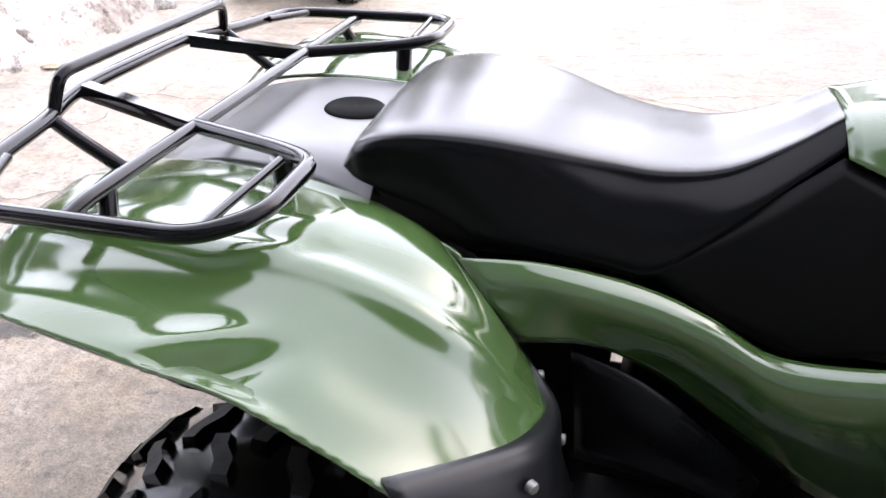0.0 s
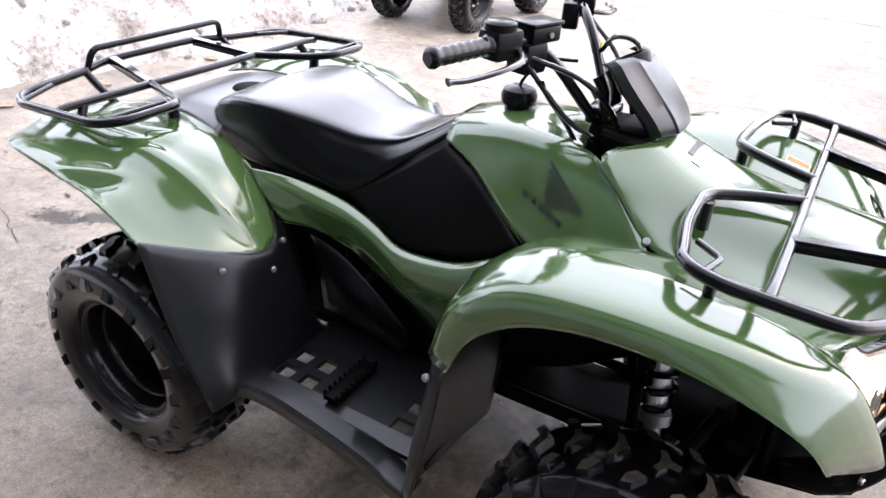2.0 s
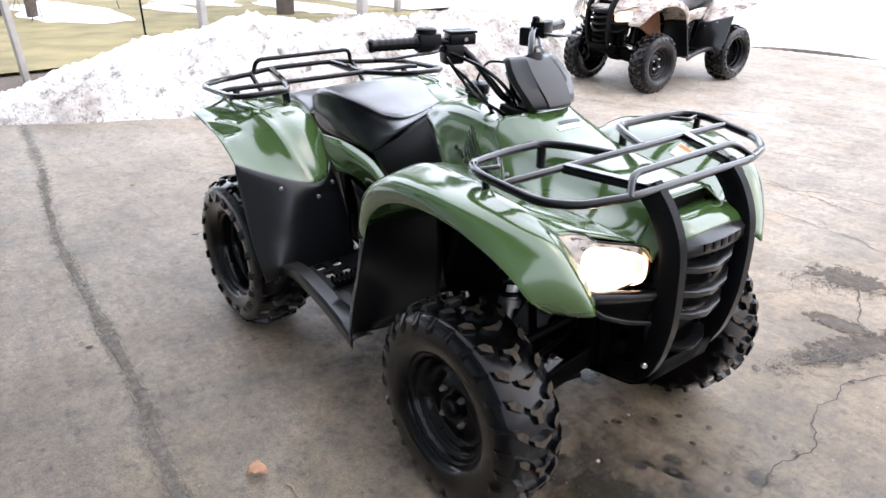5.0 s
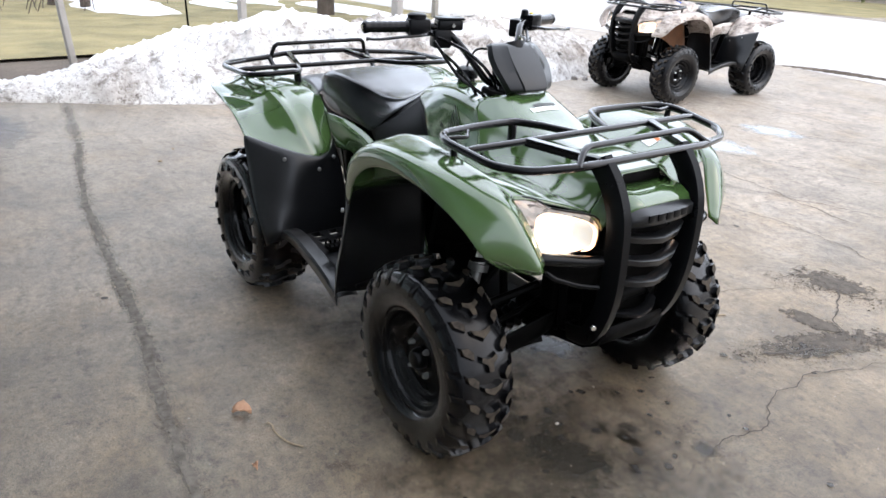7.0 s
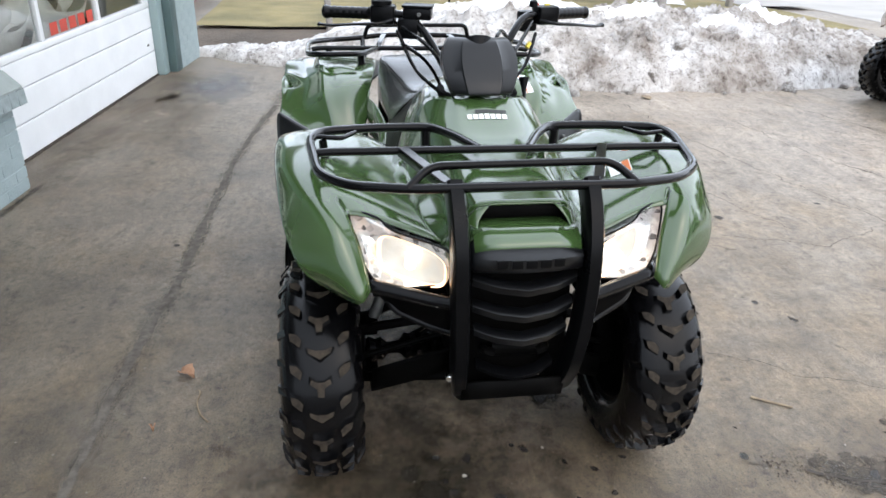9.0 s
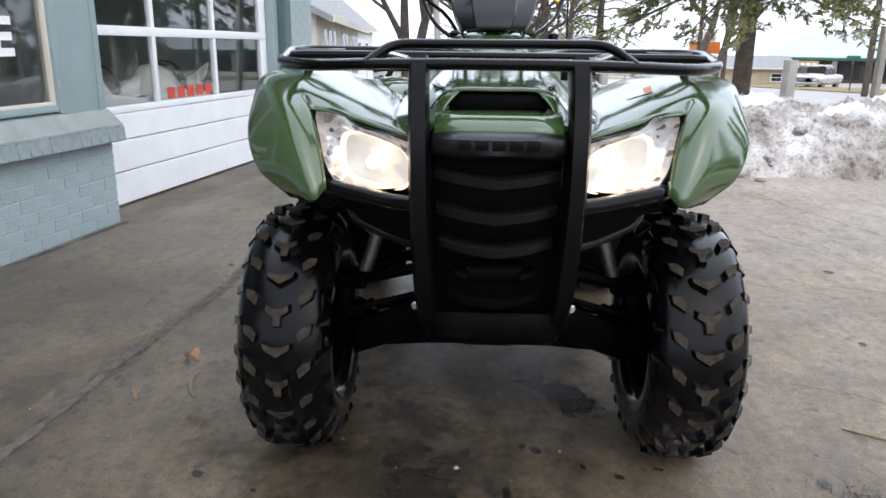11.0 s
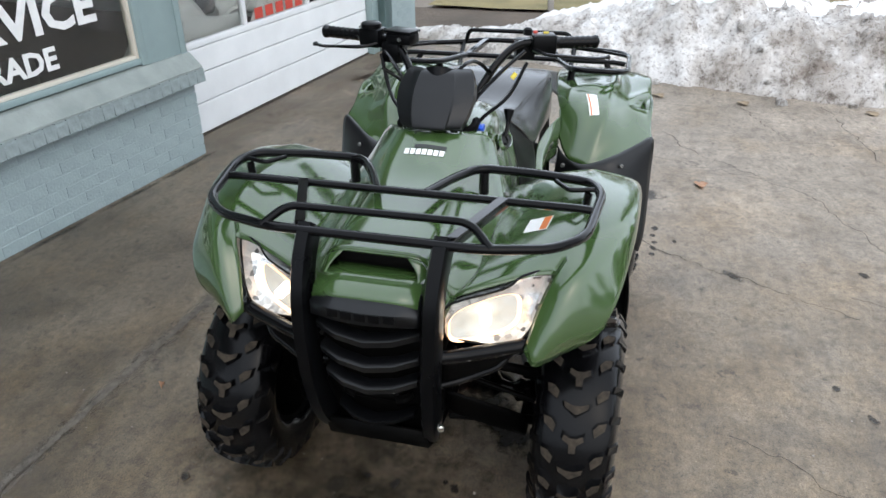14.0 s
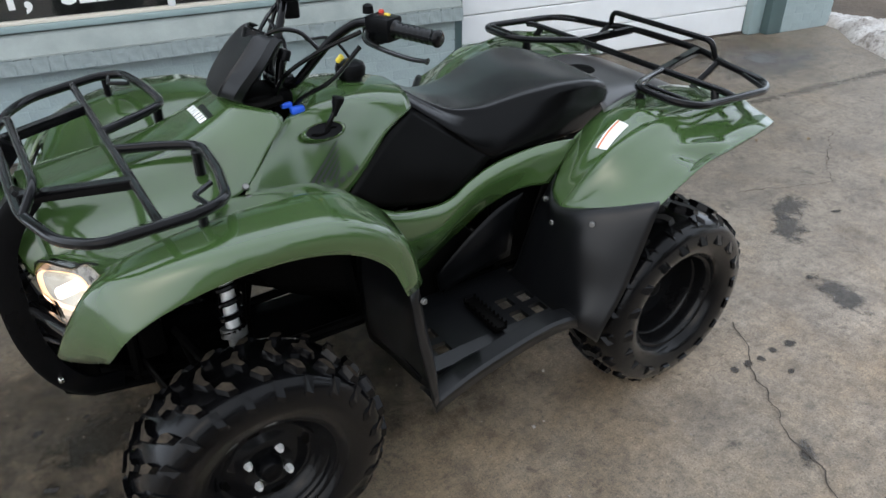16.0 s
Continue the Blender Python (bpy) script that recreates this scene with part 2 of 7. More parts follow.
def ground_paving():
    """Worn, damp, brown-grey concrete: brown dirt, oil spots, grit, dry pale patches, and shade painted in towards the
    garage.
    """
    m = base_material("worn_concrete", (0.3, 0.27, 0.24), 0.75, spec=0.7)
    geo = add(m, "ShaderNodeNewGeometry")
    v = geo.outputs["Position"]
    sep = add(m, "ShaderNodeSeparateXYZ")
    wire(m, v, sep.inputs[0])
    big = noise_node(m, v, 0.7, 6.0, 0.62)
    mid = noise_node(m, v, 2.8, 8.0, 0.68)
    fine = noise_node(m, v, 36.0, 8.0, 0.75)
    # darker towards garage and bike front: dirt plus shade painted into the colour
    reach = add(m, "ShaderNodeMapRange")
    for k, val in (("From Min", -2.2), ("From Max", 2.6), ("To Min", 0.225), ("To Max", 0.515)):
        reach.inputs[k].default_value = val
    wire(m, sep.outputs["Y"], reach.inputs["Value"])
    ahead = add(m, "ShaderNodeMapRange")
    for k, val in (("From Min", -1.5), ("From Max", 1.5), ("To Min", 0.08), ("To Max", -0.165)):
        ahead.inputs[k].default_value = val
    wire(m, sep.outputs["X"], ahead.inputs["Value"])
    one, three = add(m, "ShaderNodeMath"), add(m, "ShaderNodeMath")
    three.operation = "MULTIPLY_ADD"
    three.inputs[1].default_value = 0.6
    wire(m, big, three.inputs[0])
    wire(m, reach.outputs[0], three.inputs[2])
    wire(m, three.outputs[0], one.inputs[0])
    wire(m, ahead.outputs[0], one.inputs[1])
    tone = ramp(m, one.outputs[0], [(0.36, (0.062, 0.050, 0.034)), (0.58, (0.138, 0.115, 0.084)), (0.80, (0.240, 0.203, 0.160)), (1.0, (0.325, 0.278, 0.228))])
    tone = blend(m, 0.46, tone, ramp(m, mid, [(0.36, (0.45, 0.42, 0.40)), (0.50, (0.95, 0.94, 0.93)), (0.66, (1.2, 1.2, 1.2))]), "MULTIPLY")
    tone = blend(m, 0.5, tone, ramp(m, noise_node(m, v, 12.0, 8.0, 0.7), [(0.36, (0.40, 0.37, 0.34)), (0.48, (1.0, 1.0, 1.0)), (0.64, (1.35, 1.34, 1.32))]), "MULTIPLY")
    tone = blend(m, 0.75, tone, ramp(m, fine, [(0.30, (0.35, 0.33, 0.31)), (0.50, (1.0, 1.0, 1.0)), (0.70, (1.5, 1.48, 1.45))]), "MULTIPLY")
    tone = blend(m, 0.75, tone, ramp(m, noise_node(m, v, 170.0, 4.0, 0.7), [(0.32, (0.30, 0.28, 0.26)), (0.48, (1.0, 1.0, 1.0)), (0.62, (1.15, 1.15, 1.15)), (0.72, (2.3, 2.25, 2.2))]), "MULTIPLY")
    tone = blend(m, 0.6, tone, ramp(m, noise_node(m, v, 9.0, 6.0, 0.7), [(0.33, (0.28, 0.25, 0.23)), (0.40, (1, 1, 1))]), "MULTIPLY")
    tone = blend(m, 0.7, tone, ramp(m, noise_node(m, v, 22.0, 5.0, 0.7), [(0.31, (0.25, 0.22, 0.20)), (0.35, (1, 1, 1))]), "MULTIPLY")
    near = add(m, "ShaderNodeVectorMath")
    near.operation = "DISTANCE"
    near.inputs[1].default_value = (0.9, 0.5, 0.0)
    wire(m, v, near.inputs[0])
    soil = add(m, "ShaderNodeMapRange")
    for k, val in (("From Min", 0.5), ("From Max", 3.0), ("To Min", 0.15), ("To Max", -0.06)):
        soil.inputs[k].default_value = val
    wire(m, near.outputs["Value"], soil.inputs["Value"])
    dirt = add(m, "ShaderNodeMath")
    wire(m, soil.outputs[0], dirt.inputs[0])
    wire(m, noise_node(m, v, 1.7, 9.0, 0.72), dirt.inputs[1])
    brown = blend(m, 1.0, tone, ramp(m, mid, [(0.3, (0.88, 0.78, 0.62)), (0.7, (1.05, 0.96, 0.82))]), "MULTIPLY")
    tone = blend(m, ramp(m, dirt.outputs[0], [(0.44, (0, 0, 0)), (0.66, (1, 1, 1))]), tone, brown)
    # scuffs dragged along the building, and pale sand grains
    drag = add(m, "ShaderNodeMapping")
    drag.inputs["Rotation"].default_value = (0, 0, radians(14))
    drag.inputs["Scale"].default_value = (0.35, 3.0, 1.0)
    wire(m, v, drag.inputs["Vector"])
    tone = blend(m, 0.28, tone, ramp(m, noise_node(m, drag.outputs[0], 4.0, 9.0, 0.72), [(0.36, (0.52, 0.49, 0.46)), (0.50, (1, 1, 1)), (0.66, (1.25, 1.24, 1.23))]), "MULTIPLY")
    tone = blend(m, 0.65, tone, ramp(m, noise_node(m, v, 85.0, 6.0, 0.75), [(0.33, (0.42, 0.40, 0.37)), (0.46, (1, 1, 1)), (0.60, (1.05, 1.05, 1.05)), (0.70, (1.7, 1.66, 1.6))]), "MULTIPLY")
    set_color(m, tone)
    set_rough(m, mid, 0.30, 0.70)
    h = blend(m, 0.5, noise_node(m, v, 60.0, 8.0, 0.8), noise_node(m, v, 7.0, 6.0, 0.65))
    bump(m, h, 0.9, 0.009)
    return m


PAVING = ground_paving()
CRACK = grained("crack_dirt", (0.035, 0.028, 0.022), (0.07, 0.058, 0.048), 0.9, 30.0, 0.6, 60.0)
ROADWAY = grained("pale_road", (0.44, 0.42, 0.395), (0.35, 0.333, 0.312), 0.92, 1.2, 0.4, 60.0, distance=0.005)
GRASS = grained("winter_grass", (0.33, 0.27, 0.13), (0.17, 0.15, 0.07), 0.9, 1.6, 0.8, 70.0, distance=0.03)
MUD = grained("brown_mud", (0.13, 0.10, 0.075), (0.07, 0.055, 0.04), 0.85, 2.0, 0.8, 30.0, distance=0.03)
DRYLEAF = grained("dry_leaf", (0.44, 0.26, 0.16), (0.30, 0.16, 0.09), 0.7, 40.0, 0.4, 120.0)
TWIG = grained("pale_twig", (0.32, 0.25, 0.16), (0.2, 0.15, 0.1), 0.8, 40.0, 0.4, 120.0)
BRICK = grained("blue_painted_brick", (0.315, 0.385, 0.392), (0.25, 0.312, 0.318), 0.5, 7.0, 0.6, 70.0, distance=0.006)
LEDGE = grained("worn_painted_brick", (0.29, 0.345, 0.35), (0.17, 0.20, 0.20), 0.65, 14.0, 0.7, 70.0, distance=0.006)
SLOPE = grained("weathered_mortar", (0.30, 0.335, 0.32), (0.20, 0.23, 0.22), 0.75, 5.0, 0.6, 60.0, distance=0.006)
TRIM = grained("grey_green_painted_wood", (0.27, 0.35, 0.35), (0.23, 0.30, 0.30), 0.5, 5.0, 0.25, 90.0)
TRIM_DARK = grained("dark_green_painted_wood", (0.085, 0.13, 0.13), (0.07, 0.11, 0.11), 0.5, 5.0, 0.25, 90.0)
WHITE = grained("white_painted_wood", (0.78, 0.80, 0.81), (0.70, 0.72, 0.73), 0.5, 4.0, 0.2, 60.0)
CREAM = grained("cream_painted_wood", (0.68, 0.63, 0.54), (0.6, 0.56, 0.48), 0.6, 4.0, 0.2, 60.0)
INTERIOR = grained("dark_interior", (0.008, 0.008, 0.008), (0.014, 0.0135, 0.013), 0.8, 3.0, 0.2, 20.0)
BARK = grained("bark", (0.12, 0.095, 0.075), (0.055, 0.042, 0.034), 0.9, 9.0, 1.0, 35.0, distance=0.04)
NEEDLE = grained("spruce_needles", (0.26, 0.25, 0.10), (0.07, 0.085, 0.036), 0.7, 3.0, 0.0)
POSTWOOD = grained("grey_post_wood", (0.34, 0.32, 0.29), (0.24, 0.22, 0.20), 0.85, 6.0, 0.5, 50.0)
ROOFING = grained("grey_shingles", (0.30, 0.30, 0.30), (0.22, 0.22, 0.225), 0.85, 5.0, 0.6, 30.0, distance=0.01)
GREENROOF = grained("green_roof_edge", (0.03, 0.14, 0.10), (0.025, 0.11, 0.08), 0.5, 5.0, 0.2, 30.0)
CARPAINT = grained("pale_car_paint", (0.6, 0.58, 0.55), (0.55, 0.53, 0.5), 0.3, 4.0, 0.0)
CARDARK = grained("dark_car_paint", (0.02, 0.02, 0.025), (0.03, 0.03, 0.035), 0.25, 4.0, 0.0)


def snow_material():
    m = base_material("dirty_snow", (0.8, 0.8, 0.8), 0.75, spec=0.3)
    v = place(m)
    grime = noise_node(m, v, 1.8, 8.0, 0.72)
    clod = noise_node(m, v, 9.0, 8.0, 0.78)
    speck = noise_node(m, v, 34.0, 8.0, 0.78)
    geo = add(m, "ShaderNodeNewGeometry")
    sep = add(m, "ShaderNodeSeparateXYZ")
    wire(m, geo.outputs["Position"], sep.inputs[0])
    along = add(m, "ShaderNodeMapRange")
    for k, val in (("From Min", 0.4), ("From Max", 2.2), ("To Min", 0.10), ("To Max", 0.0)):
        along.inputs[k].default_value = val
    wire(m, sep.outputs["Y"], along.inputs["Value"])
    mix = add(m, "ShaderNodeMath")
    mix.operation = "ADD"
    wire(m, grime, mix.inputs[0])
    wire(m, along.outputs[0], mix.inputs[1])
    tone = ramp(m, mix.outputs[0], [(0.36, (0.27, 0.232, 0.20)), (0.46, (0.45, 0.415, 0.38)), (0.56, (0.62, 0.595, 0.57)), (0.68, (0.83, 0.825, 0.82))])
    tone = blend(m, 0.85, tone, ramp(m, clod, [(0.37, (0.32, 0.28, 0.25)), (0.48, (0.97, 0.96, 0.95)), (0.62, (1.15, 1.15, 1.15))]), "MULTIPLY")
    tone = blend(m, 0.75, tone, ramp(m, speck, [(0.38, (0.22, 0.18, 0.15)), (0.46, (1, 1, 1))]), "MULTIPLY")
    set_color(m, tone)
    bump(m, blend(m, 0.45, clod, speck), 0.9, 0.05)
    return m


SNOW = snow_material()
CLEAN_SNOW = grained("cleaner_snow", (0.82, 0.83, 0.84), (0.66, 0.66, 0.66), 0.75, 2.5, 0.7, 14.0, distance=0.03)

# ---- shaping helpers ----


def part(name, bm, material, parent=None, label="", smooth=True, solid=0.0, m=None, angle=40.0):
    """Links a bmesh as one mesh object, under a thing or a part."""
    bm.normal_update()
    bmesh.ops.recalc_face_normals(bm, faces=bm.faces)
    bm.normal_update()
    if solid:
        heart = Vector((0, 0, 0.45)) if parent is not None else Vector((0, 0, -50))
        if sum(f.normal.dot((f.calc_center_median() - Vector((f.calc_center_median().x * 0.8, 0, 0)) - heart).normalized()) * f.calc_area() for f in bm.faces) < 0:
            bmesh.ops.reverse_faces(bm, faces=bm.faces)
    me = bpy.data.meshes.new(name)
    bm.to_mesh(me)
    bm.free()
    for mat in material if isinstance(material, (list, tuple)) else [material]:
        me.materials.append(mat)
    if smooth:
        me.shade_smooth()
        me.set_sharp_from_angle(angle=radians(angle))
    ob = new(name, me)
    if parent is not None:
        ob.parent = parent
    if m is not None:
        ob.matrix_basis = m
    if label:
        ob["label"] = label
    if solid:
        mod = ob.modifiers.new("thickness", "SOLIDIFY")
        mod.thickness, mod.offset = solid, -1.0
    return ob


def thing(name, label, category, m=None, group="", kind=""):
    ob = new(name)
    ob.empty_display_size = 0.1
    if m is not None:
        ob.matrix_basis = m
    return tagged(ob, label, category, group, kind)


def spline(pts, n, closed=False):
    """A Catmull-Rom curve through the points, n steps to a span."""
    p = [Vector(q) for q in pts]
    if closed:
        p = [p[-1], *p, p[0], p[1]]
    else:
        p = [p[0] * 2 - p[1], *p, p[-1] * 2 - p[-2]]
    out = []
    for a, b, c, d in zip(p, p[1:], p[2:], p[3:]):
        for k in range(n):
            t = k / n
            out.append(0.5 * (2 * b + (c - a) * t + (2 * a - 5 * b + 4 * c - d) * t * t + (3 * b - 3 * c + d - a) * t ** 3))
    if not closed:
        out.append(p[-2])
    return out


def add_grid(bm, rows, close=False):
    verts = [[bm.verts.new(p) for p in row] for row in rows]
    for a, b in zip(verts, verts[1:]):
        n = len(a)
        for j in range(n if close else n - 1):
            q = [a[j], a[(j + 1) % n], b[(j + 1) % n], b[j]]
            bm.faces.new(q)
    return verts


def patch(bm, rows, s=1, nu=5, nv=5):
    """A smooth skin through a net of points; s = -1 mirrors it across the middle plane."""
    fine = [spline([(x, y * s, z) for x, y, z in row], nv) for row in rows]
    cols = [spline([row[j] for row in fine], nu) for j in range(len(fine[0]))]
    add_grid(bm, [list(r) for r in zip(*cols)])
    return bm


def fillet(pts, r, n=5, closed=False):
    """A line with its corners rounded."""
    p = [Vector(q) for q in pts]
    out = []
    for i, b in enumerate(p):
        if not closed and i in (0, len(p) - 1):
            out.append(b)
            continue
        a, c = p[i - 1], p[(i + 1) % len(p)]
        k = min(r, (a - b).length * 0.45, (c - b).length * 0.45)
        e, f = b + (a - b).normalized() * k, b + (c - b).normalized() * k
        out += [(e * (1 - t) + b * t).lerp(b * (1 - t) + f * t, t) for t in (j / n for j in range(n + 1))]
    return out


def add_tube(bm, pts, r, sides=10, closed=False, taper=None, flat=1.0):
    """A round bar along a line. taper: radii at the points."""
    p = [Vector(q) for q in pts]
    n = len(p)
    ahead = []
    for i in range(n):
        a, b = (p[i - 1], p[(i + 1) % n]) if closed else (p[max(i - 1, 0)], p[min(i + 1, n - 1)])
        d = b - a
        ahead.append(d.normalized() if d.length > 1e-9 else Vector((0, 0, 1)))
    up = Vector((0, 0, 1)) if abs(ahead[0].z) < 0.9 else Vector((1, 0, 0))
    side = ahead[0].cross(up).normalized()
    rows = []
    for i in range(n):
        side = (side - ahead[i] * side.dot(ahead[i])).normalized()
        over = side.cross(ahead[i])
        k = taper[i] if taper else r
        rows.append([p[i] + k * (math.cos(a) * side + math.sin(a) * over * flat) for a in (2 * math.pi * j / sides for j in range(sides))])
    if closed:
        rows.append(rows[0])
    v = add_grid(bm, rows, close=True)
    if closed:
        bmesh.ops.remove_doubles(bm, verts=v[0] + v[-1], dist=1e-6)
    else:
        bm.faces.new(v[0])
        bm.faces.new(v[-1])
    return bm


def tube(pts, r, bend=0.0, sides=10, closed=False, bm=None):
    bm = bm or bmesh.new()
    return add_tube(bm, fillet(pts, bend, 5, closed) if bend else pts, r, sides, closed)


def add_box(bm, lo, hi, bevel=0.004, m=None):
    got = bmesh.ops.create_cube(bm, size=1.0)["verts"]
    lo, hi = Vector(lo), Vector(hi)
    for v in got:
        v.co = Vector([lo[i] + (v.co[i] + 0.5) * (hi[i] - lo[i]) for i in range(3)])
    if bevel:
        k = min(bevel, 0.45 * min(hi - lo))
        edges = list({e for v in got for e in v.link_edges})
        res = bmesh.ops.bevel(bm, geom=edges, offset=k, segments=2, affect="EDGES", profile=0.5)
        got = list({v for f in res["faces"] for v in f.verts} | {v for v in got if v.is_valid})
    if m is not None:
        for v in got:
            v.co = m @ v.co
    return bm


def box(lo, hi, bevel=0.004, m=None):
    return add_box(bmesh.new(), lo, hi, bevel, m)


def add_lathe(bm, profile, steps=48, axis="y", centre=(0, 0, 0), close=False):
    """Turns a profile of (along, radius) about an axis."""
    rows = []
    for a, r in profile:
        row = []
        for j in range(steps):
            t = 2 * math.pi * j / steps
            q = {"y": (r * math.cos(t), a, r * math.sin(t)), "z": (r * math.cos(t), r * math.sin(t), a), "x": (a, r * math.cos(t), r * math.sin(t))}[axis]
            row.append(Vector(q) + Vector(centre))
        rows.append(row)
    if close:
        rows.append(rows[0])
    add_grid(bm, rows, close=True)
    return bm


def lathe(profile, steps=48, axis="y", centre=(0, 0, 0)):
    return add_lathe(bmesh.new(), profile, steps, axis, centre)


def bolt(parent, at, way, r=0.008, material=None, name="bolt", label=""):
    bm = bmesh.new()
    add_lathe(bm, [(-0.004, r), (0.003, r), (0.005, r * 0.75), (0.005, 0.0005)], 10, "z")
    q = Vector((0, 0, 1)).rotation_difference(Vector(way)).to_matrix().to_4x4()
    return part(name, bm, material or ALLOY, parent, label, m=Matrix.Translation(at) @ q)


def word(text, size, material, parent, m, name="lettering", depth=0.001, label="", bold=0.0, width=1.0):
    """Letters in the built-in font, turned into a mesh."""
    cu = bpy.data.curves.new(name, "FONT")
    cu.body, cu.size, cu.extrude, cu.align_x, cu.align_y, cu.resolution_u, cu.offset = text, size, depth, "CENTER", "CENTER", 2, bold
    tmp = bpy.data.objects.new(name, cu)
    me = bpy.data.meshes.new_from_object(tmp)
    bpy.data.objects.remove(tmp)
    me.materials.append(material)
    ob = new(name, me)
    ob.parent = parent
    ob.matrix_basis = m @ Matrix.Diagonal((width, 1, 1, 1))
    if label:
        ob["label"] = label
    return ob

# ---- the quad bikes ----


def lug(bm, outline, place_on, height=0.016, top_index=1, swell=1.0):
    """A tread block: an outline in (across, round) laid on the tyre, its top a little smaller."""
    cx, cy = sum(p[0] for p in outline) / len(outline), sum(p[1] for p in outline) / len(outline)
    outline = [(cx + (x - cx) * swell, cy + (y - cy) * swell) for x, y in outline]
    low = [bm.verts.new(place_on(x, y, -0.003)) for x, y in outline]
    top = [bm.verts.new(place_on(cx + (x - cx) * 0.82, cy + (y - cy) * 0.82, height)) for x, y in outline]
    face = bm.faces.new(top)
    face.material_index = top_index
    n = len(outline)
    for i in range(n):
        bm.faces.new((low[i], low[(i + 1) % n], top[(i + 1) % n], top[i]))


def wheel(atv, x, y, side, half, rear, mats, phase):
    """Tyre with its tread, rim, nuts and cap. side: +1 when the outer face looks to +y."""
    radius, hub, low = 0.290, 0.295, -0.012
    base = Matrix.Translation((x, y, hub + low)) @ (Matrix.Rotation(math.pi, 4, "Z") if side < 0 else Matrix())
    prof = [(0.62 * half, 0.158), (0.88 * half, 0.172), (1.0 * half, 0.205), (1.0 * half, 0.235), (0.93 * half, 0.262), (0.78 * half, 0.278), (0.45 * half, 0.287), (0.0, radius)]
    prof = [(p.x, p.y) for p in spline([(a, r, 0) for a, r in prof], 3)]
    widest = max(range(len(prof)), key=lambda i: prof[i][0])
    shell = prof[:widest - 1:-1]
    full = prof + [(-a, r) for a, r in prof[-2::-1]]
    bm = lathe(full, 64)
    for v in bm.verts:
        v.co.z = max(v.co.z, 0.006 - hub)
    tyre = part("tyre", bm, mats["rubber"], atv, "black knobbly off-road tyre", m=base)

    count = 24 if not rear else 18
    pitch = 2 * math.pi * radius / count
    way = side if not rear else 1
    squeeze = 1.0 if rear else .86

    def on(a, arc, h):
        near = round(arc / pitch * 2) * pitch / 2
        arc = way * (near + (arc - near) * squeeze)
        a = max(-half * 1.02, min(half * 1.02, a))
        r = np.interp(abs(a), [q[0] for q in shell], [q[1] for q in shell])
        k = abs(a) / half
        out = max(0.0, (k - 0.72) / 0.28)
        t = arc / radius + phase
        rr = r + h * (1 - 0.55 * out)
        aa = a + math.copysign(h * 0.8 * out, a)
        z = rr * math.sin(t)
        return Vector((rr * math.cos(t), aa, max(z, 0.001 - hub)))

    bm = bmesh.new()
    w = half / 0.112
    for i in range(count):
        c = i * pitch
        if not rear:
            if i % 2:
                lug(bm, [(-.030 * w, c + .022), (-.010 * w, c + .012), (.010 * w, c + .012), (.030 * w, c + .022), (.034 * w, c + .006), (.012 * w, c - .010), (.010 * w, c - .030), (-.010 * w, c - .030), (-.012 * w, c - .010), (-.034 * w, c + .006)], on)
            else:
                lug(bm, [(-.040 * w, c + .018), (-.014 * w, c + .008), (.014 * w, c + .008), (.040 * w, c + .018), (.036 * w, c), (.0, c - .022), (-.036 * w, c)], on)
            for s in (-1, 1):
                d = c + pitch * 0.5
                lug(bm, [(s * .050 * w, d - .024), (s * .080 * w, d - .006), (s * .084 * w, d + .020), (s * .060 * w, d + .014), (s * .044 * w, d - .006)], on, 0.015)
                lug(bm, [(s * .086 * w, d + .012), (s * .110 * w, d + .014), (s * .112 * w, d + .036), (s * .090 * w, d + .032)], on, 0.008, 0)
        else:
            for s in (-1, 1):
                d = c + (pitch * 0.5 if s > 0 else 0)
                lug(bm, [(s * -.006 * w, d - .020), (s * .016 * w, d - .016), (s * .040 * w, d + .004), (s * .062 * w, d + .010), (s * .060 * w, d + .034), (s * .034 * w, d + .030), (s * .010 * w, d + .008), (s * -.008 * w, d + .004)], on, 0.015, 1, 1.04)
                lug(bm, [(s * .066 * w, d - .026), (s * .090 * w, d - .020), (s * .119 * w, d - .010), (s * .119 * w, d + .030), (s * .090 * w, d + .022), (s * .064 * w, d + .006)], on, 0.010, 0, 1.04)
    part("tread", bm, [mats["rubber"], SCUFFED if rear else mats["worn"]], tyre, "raised tread blocks with dusty worn tops", smooth=False)
    if rear:
        dish = [(0.62 * half, 0.160), (0.70 * half, 0.166), (0.74 * half, 0.160), (0.66 * half, 0.148), (0.35 * half, 0.142), (0.30 * half, 0.135), (-0.15 * half, 0.130), (-0.22 * half, 0.118), (-0.24 * half, 0.072), (-0.16 * half, 0.060), (-0.16 * half, 0.001)]
        face = -0.16 * half
    else:
        dish = [(0.60 * half, 0.160), (0.72 * half, 0.168), (0.77 * half, 0.162), (0.70 * half, 0.150), (0.55 * half, 0.146), (0.48 * half, 0.132), (0.30 * half, 0.122), (0.22 * half, 0.105), (0.36 * half, 0.078), (0.40 * half, 0.060), (0.34 * half, 0.045), (0.34 * half, 0.001)]
        face = 0.36 * half
    rim = part("rim", lathe([(p.x, p.y) for p in spline([(a, r, 0) for a, r in dish], 2)], 48), mats["rim"], atv, "glossy black steel rim", m=base, angle=50)
    part("inner_rim", lathe([(0.55 * half, 0.150), (-0.7 * half, 0.150), (-0.75 * half, 0.162)], 36), mats["dark"], rim)
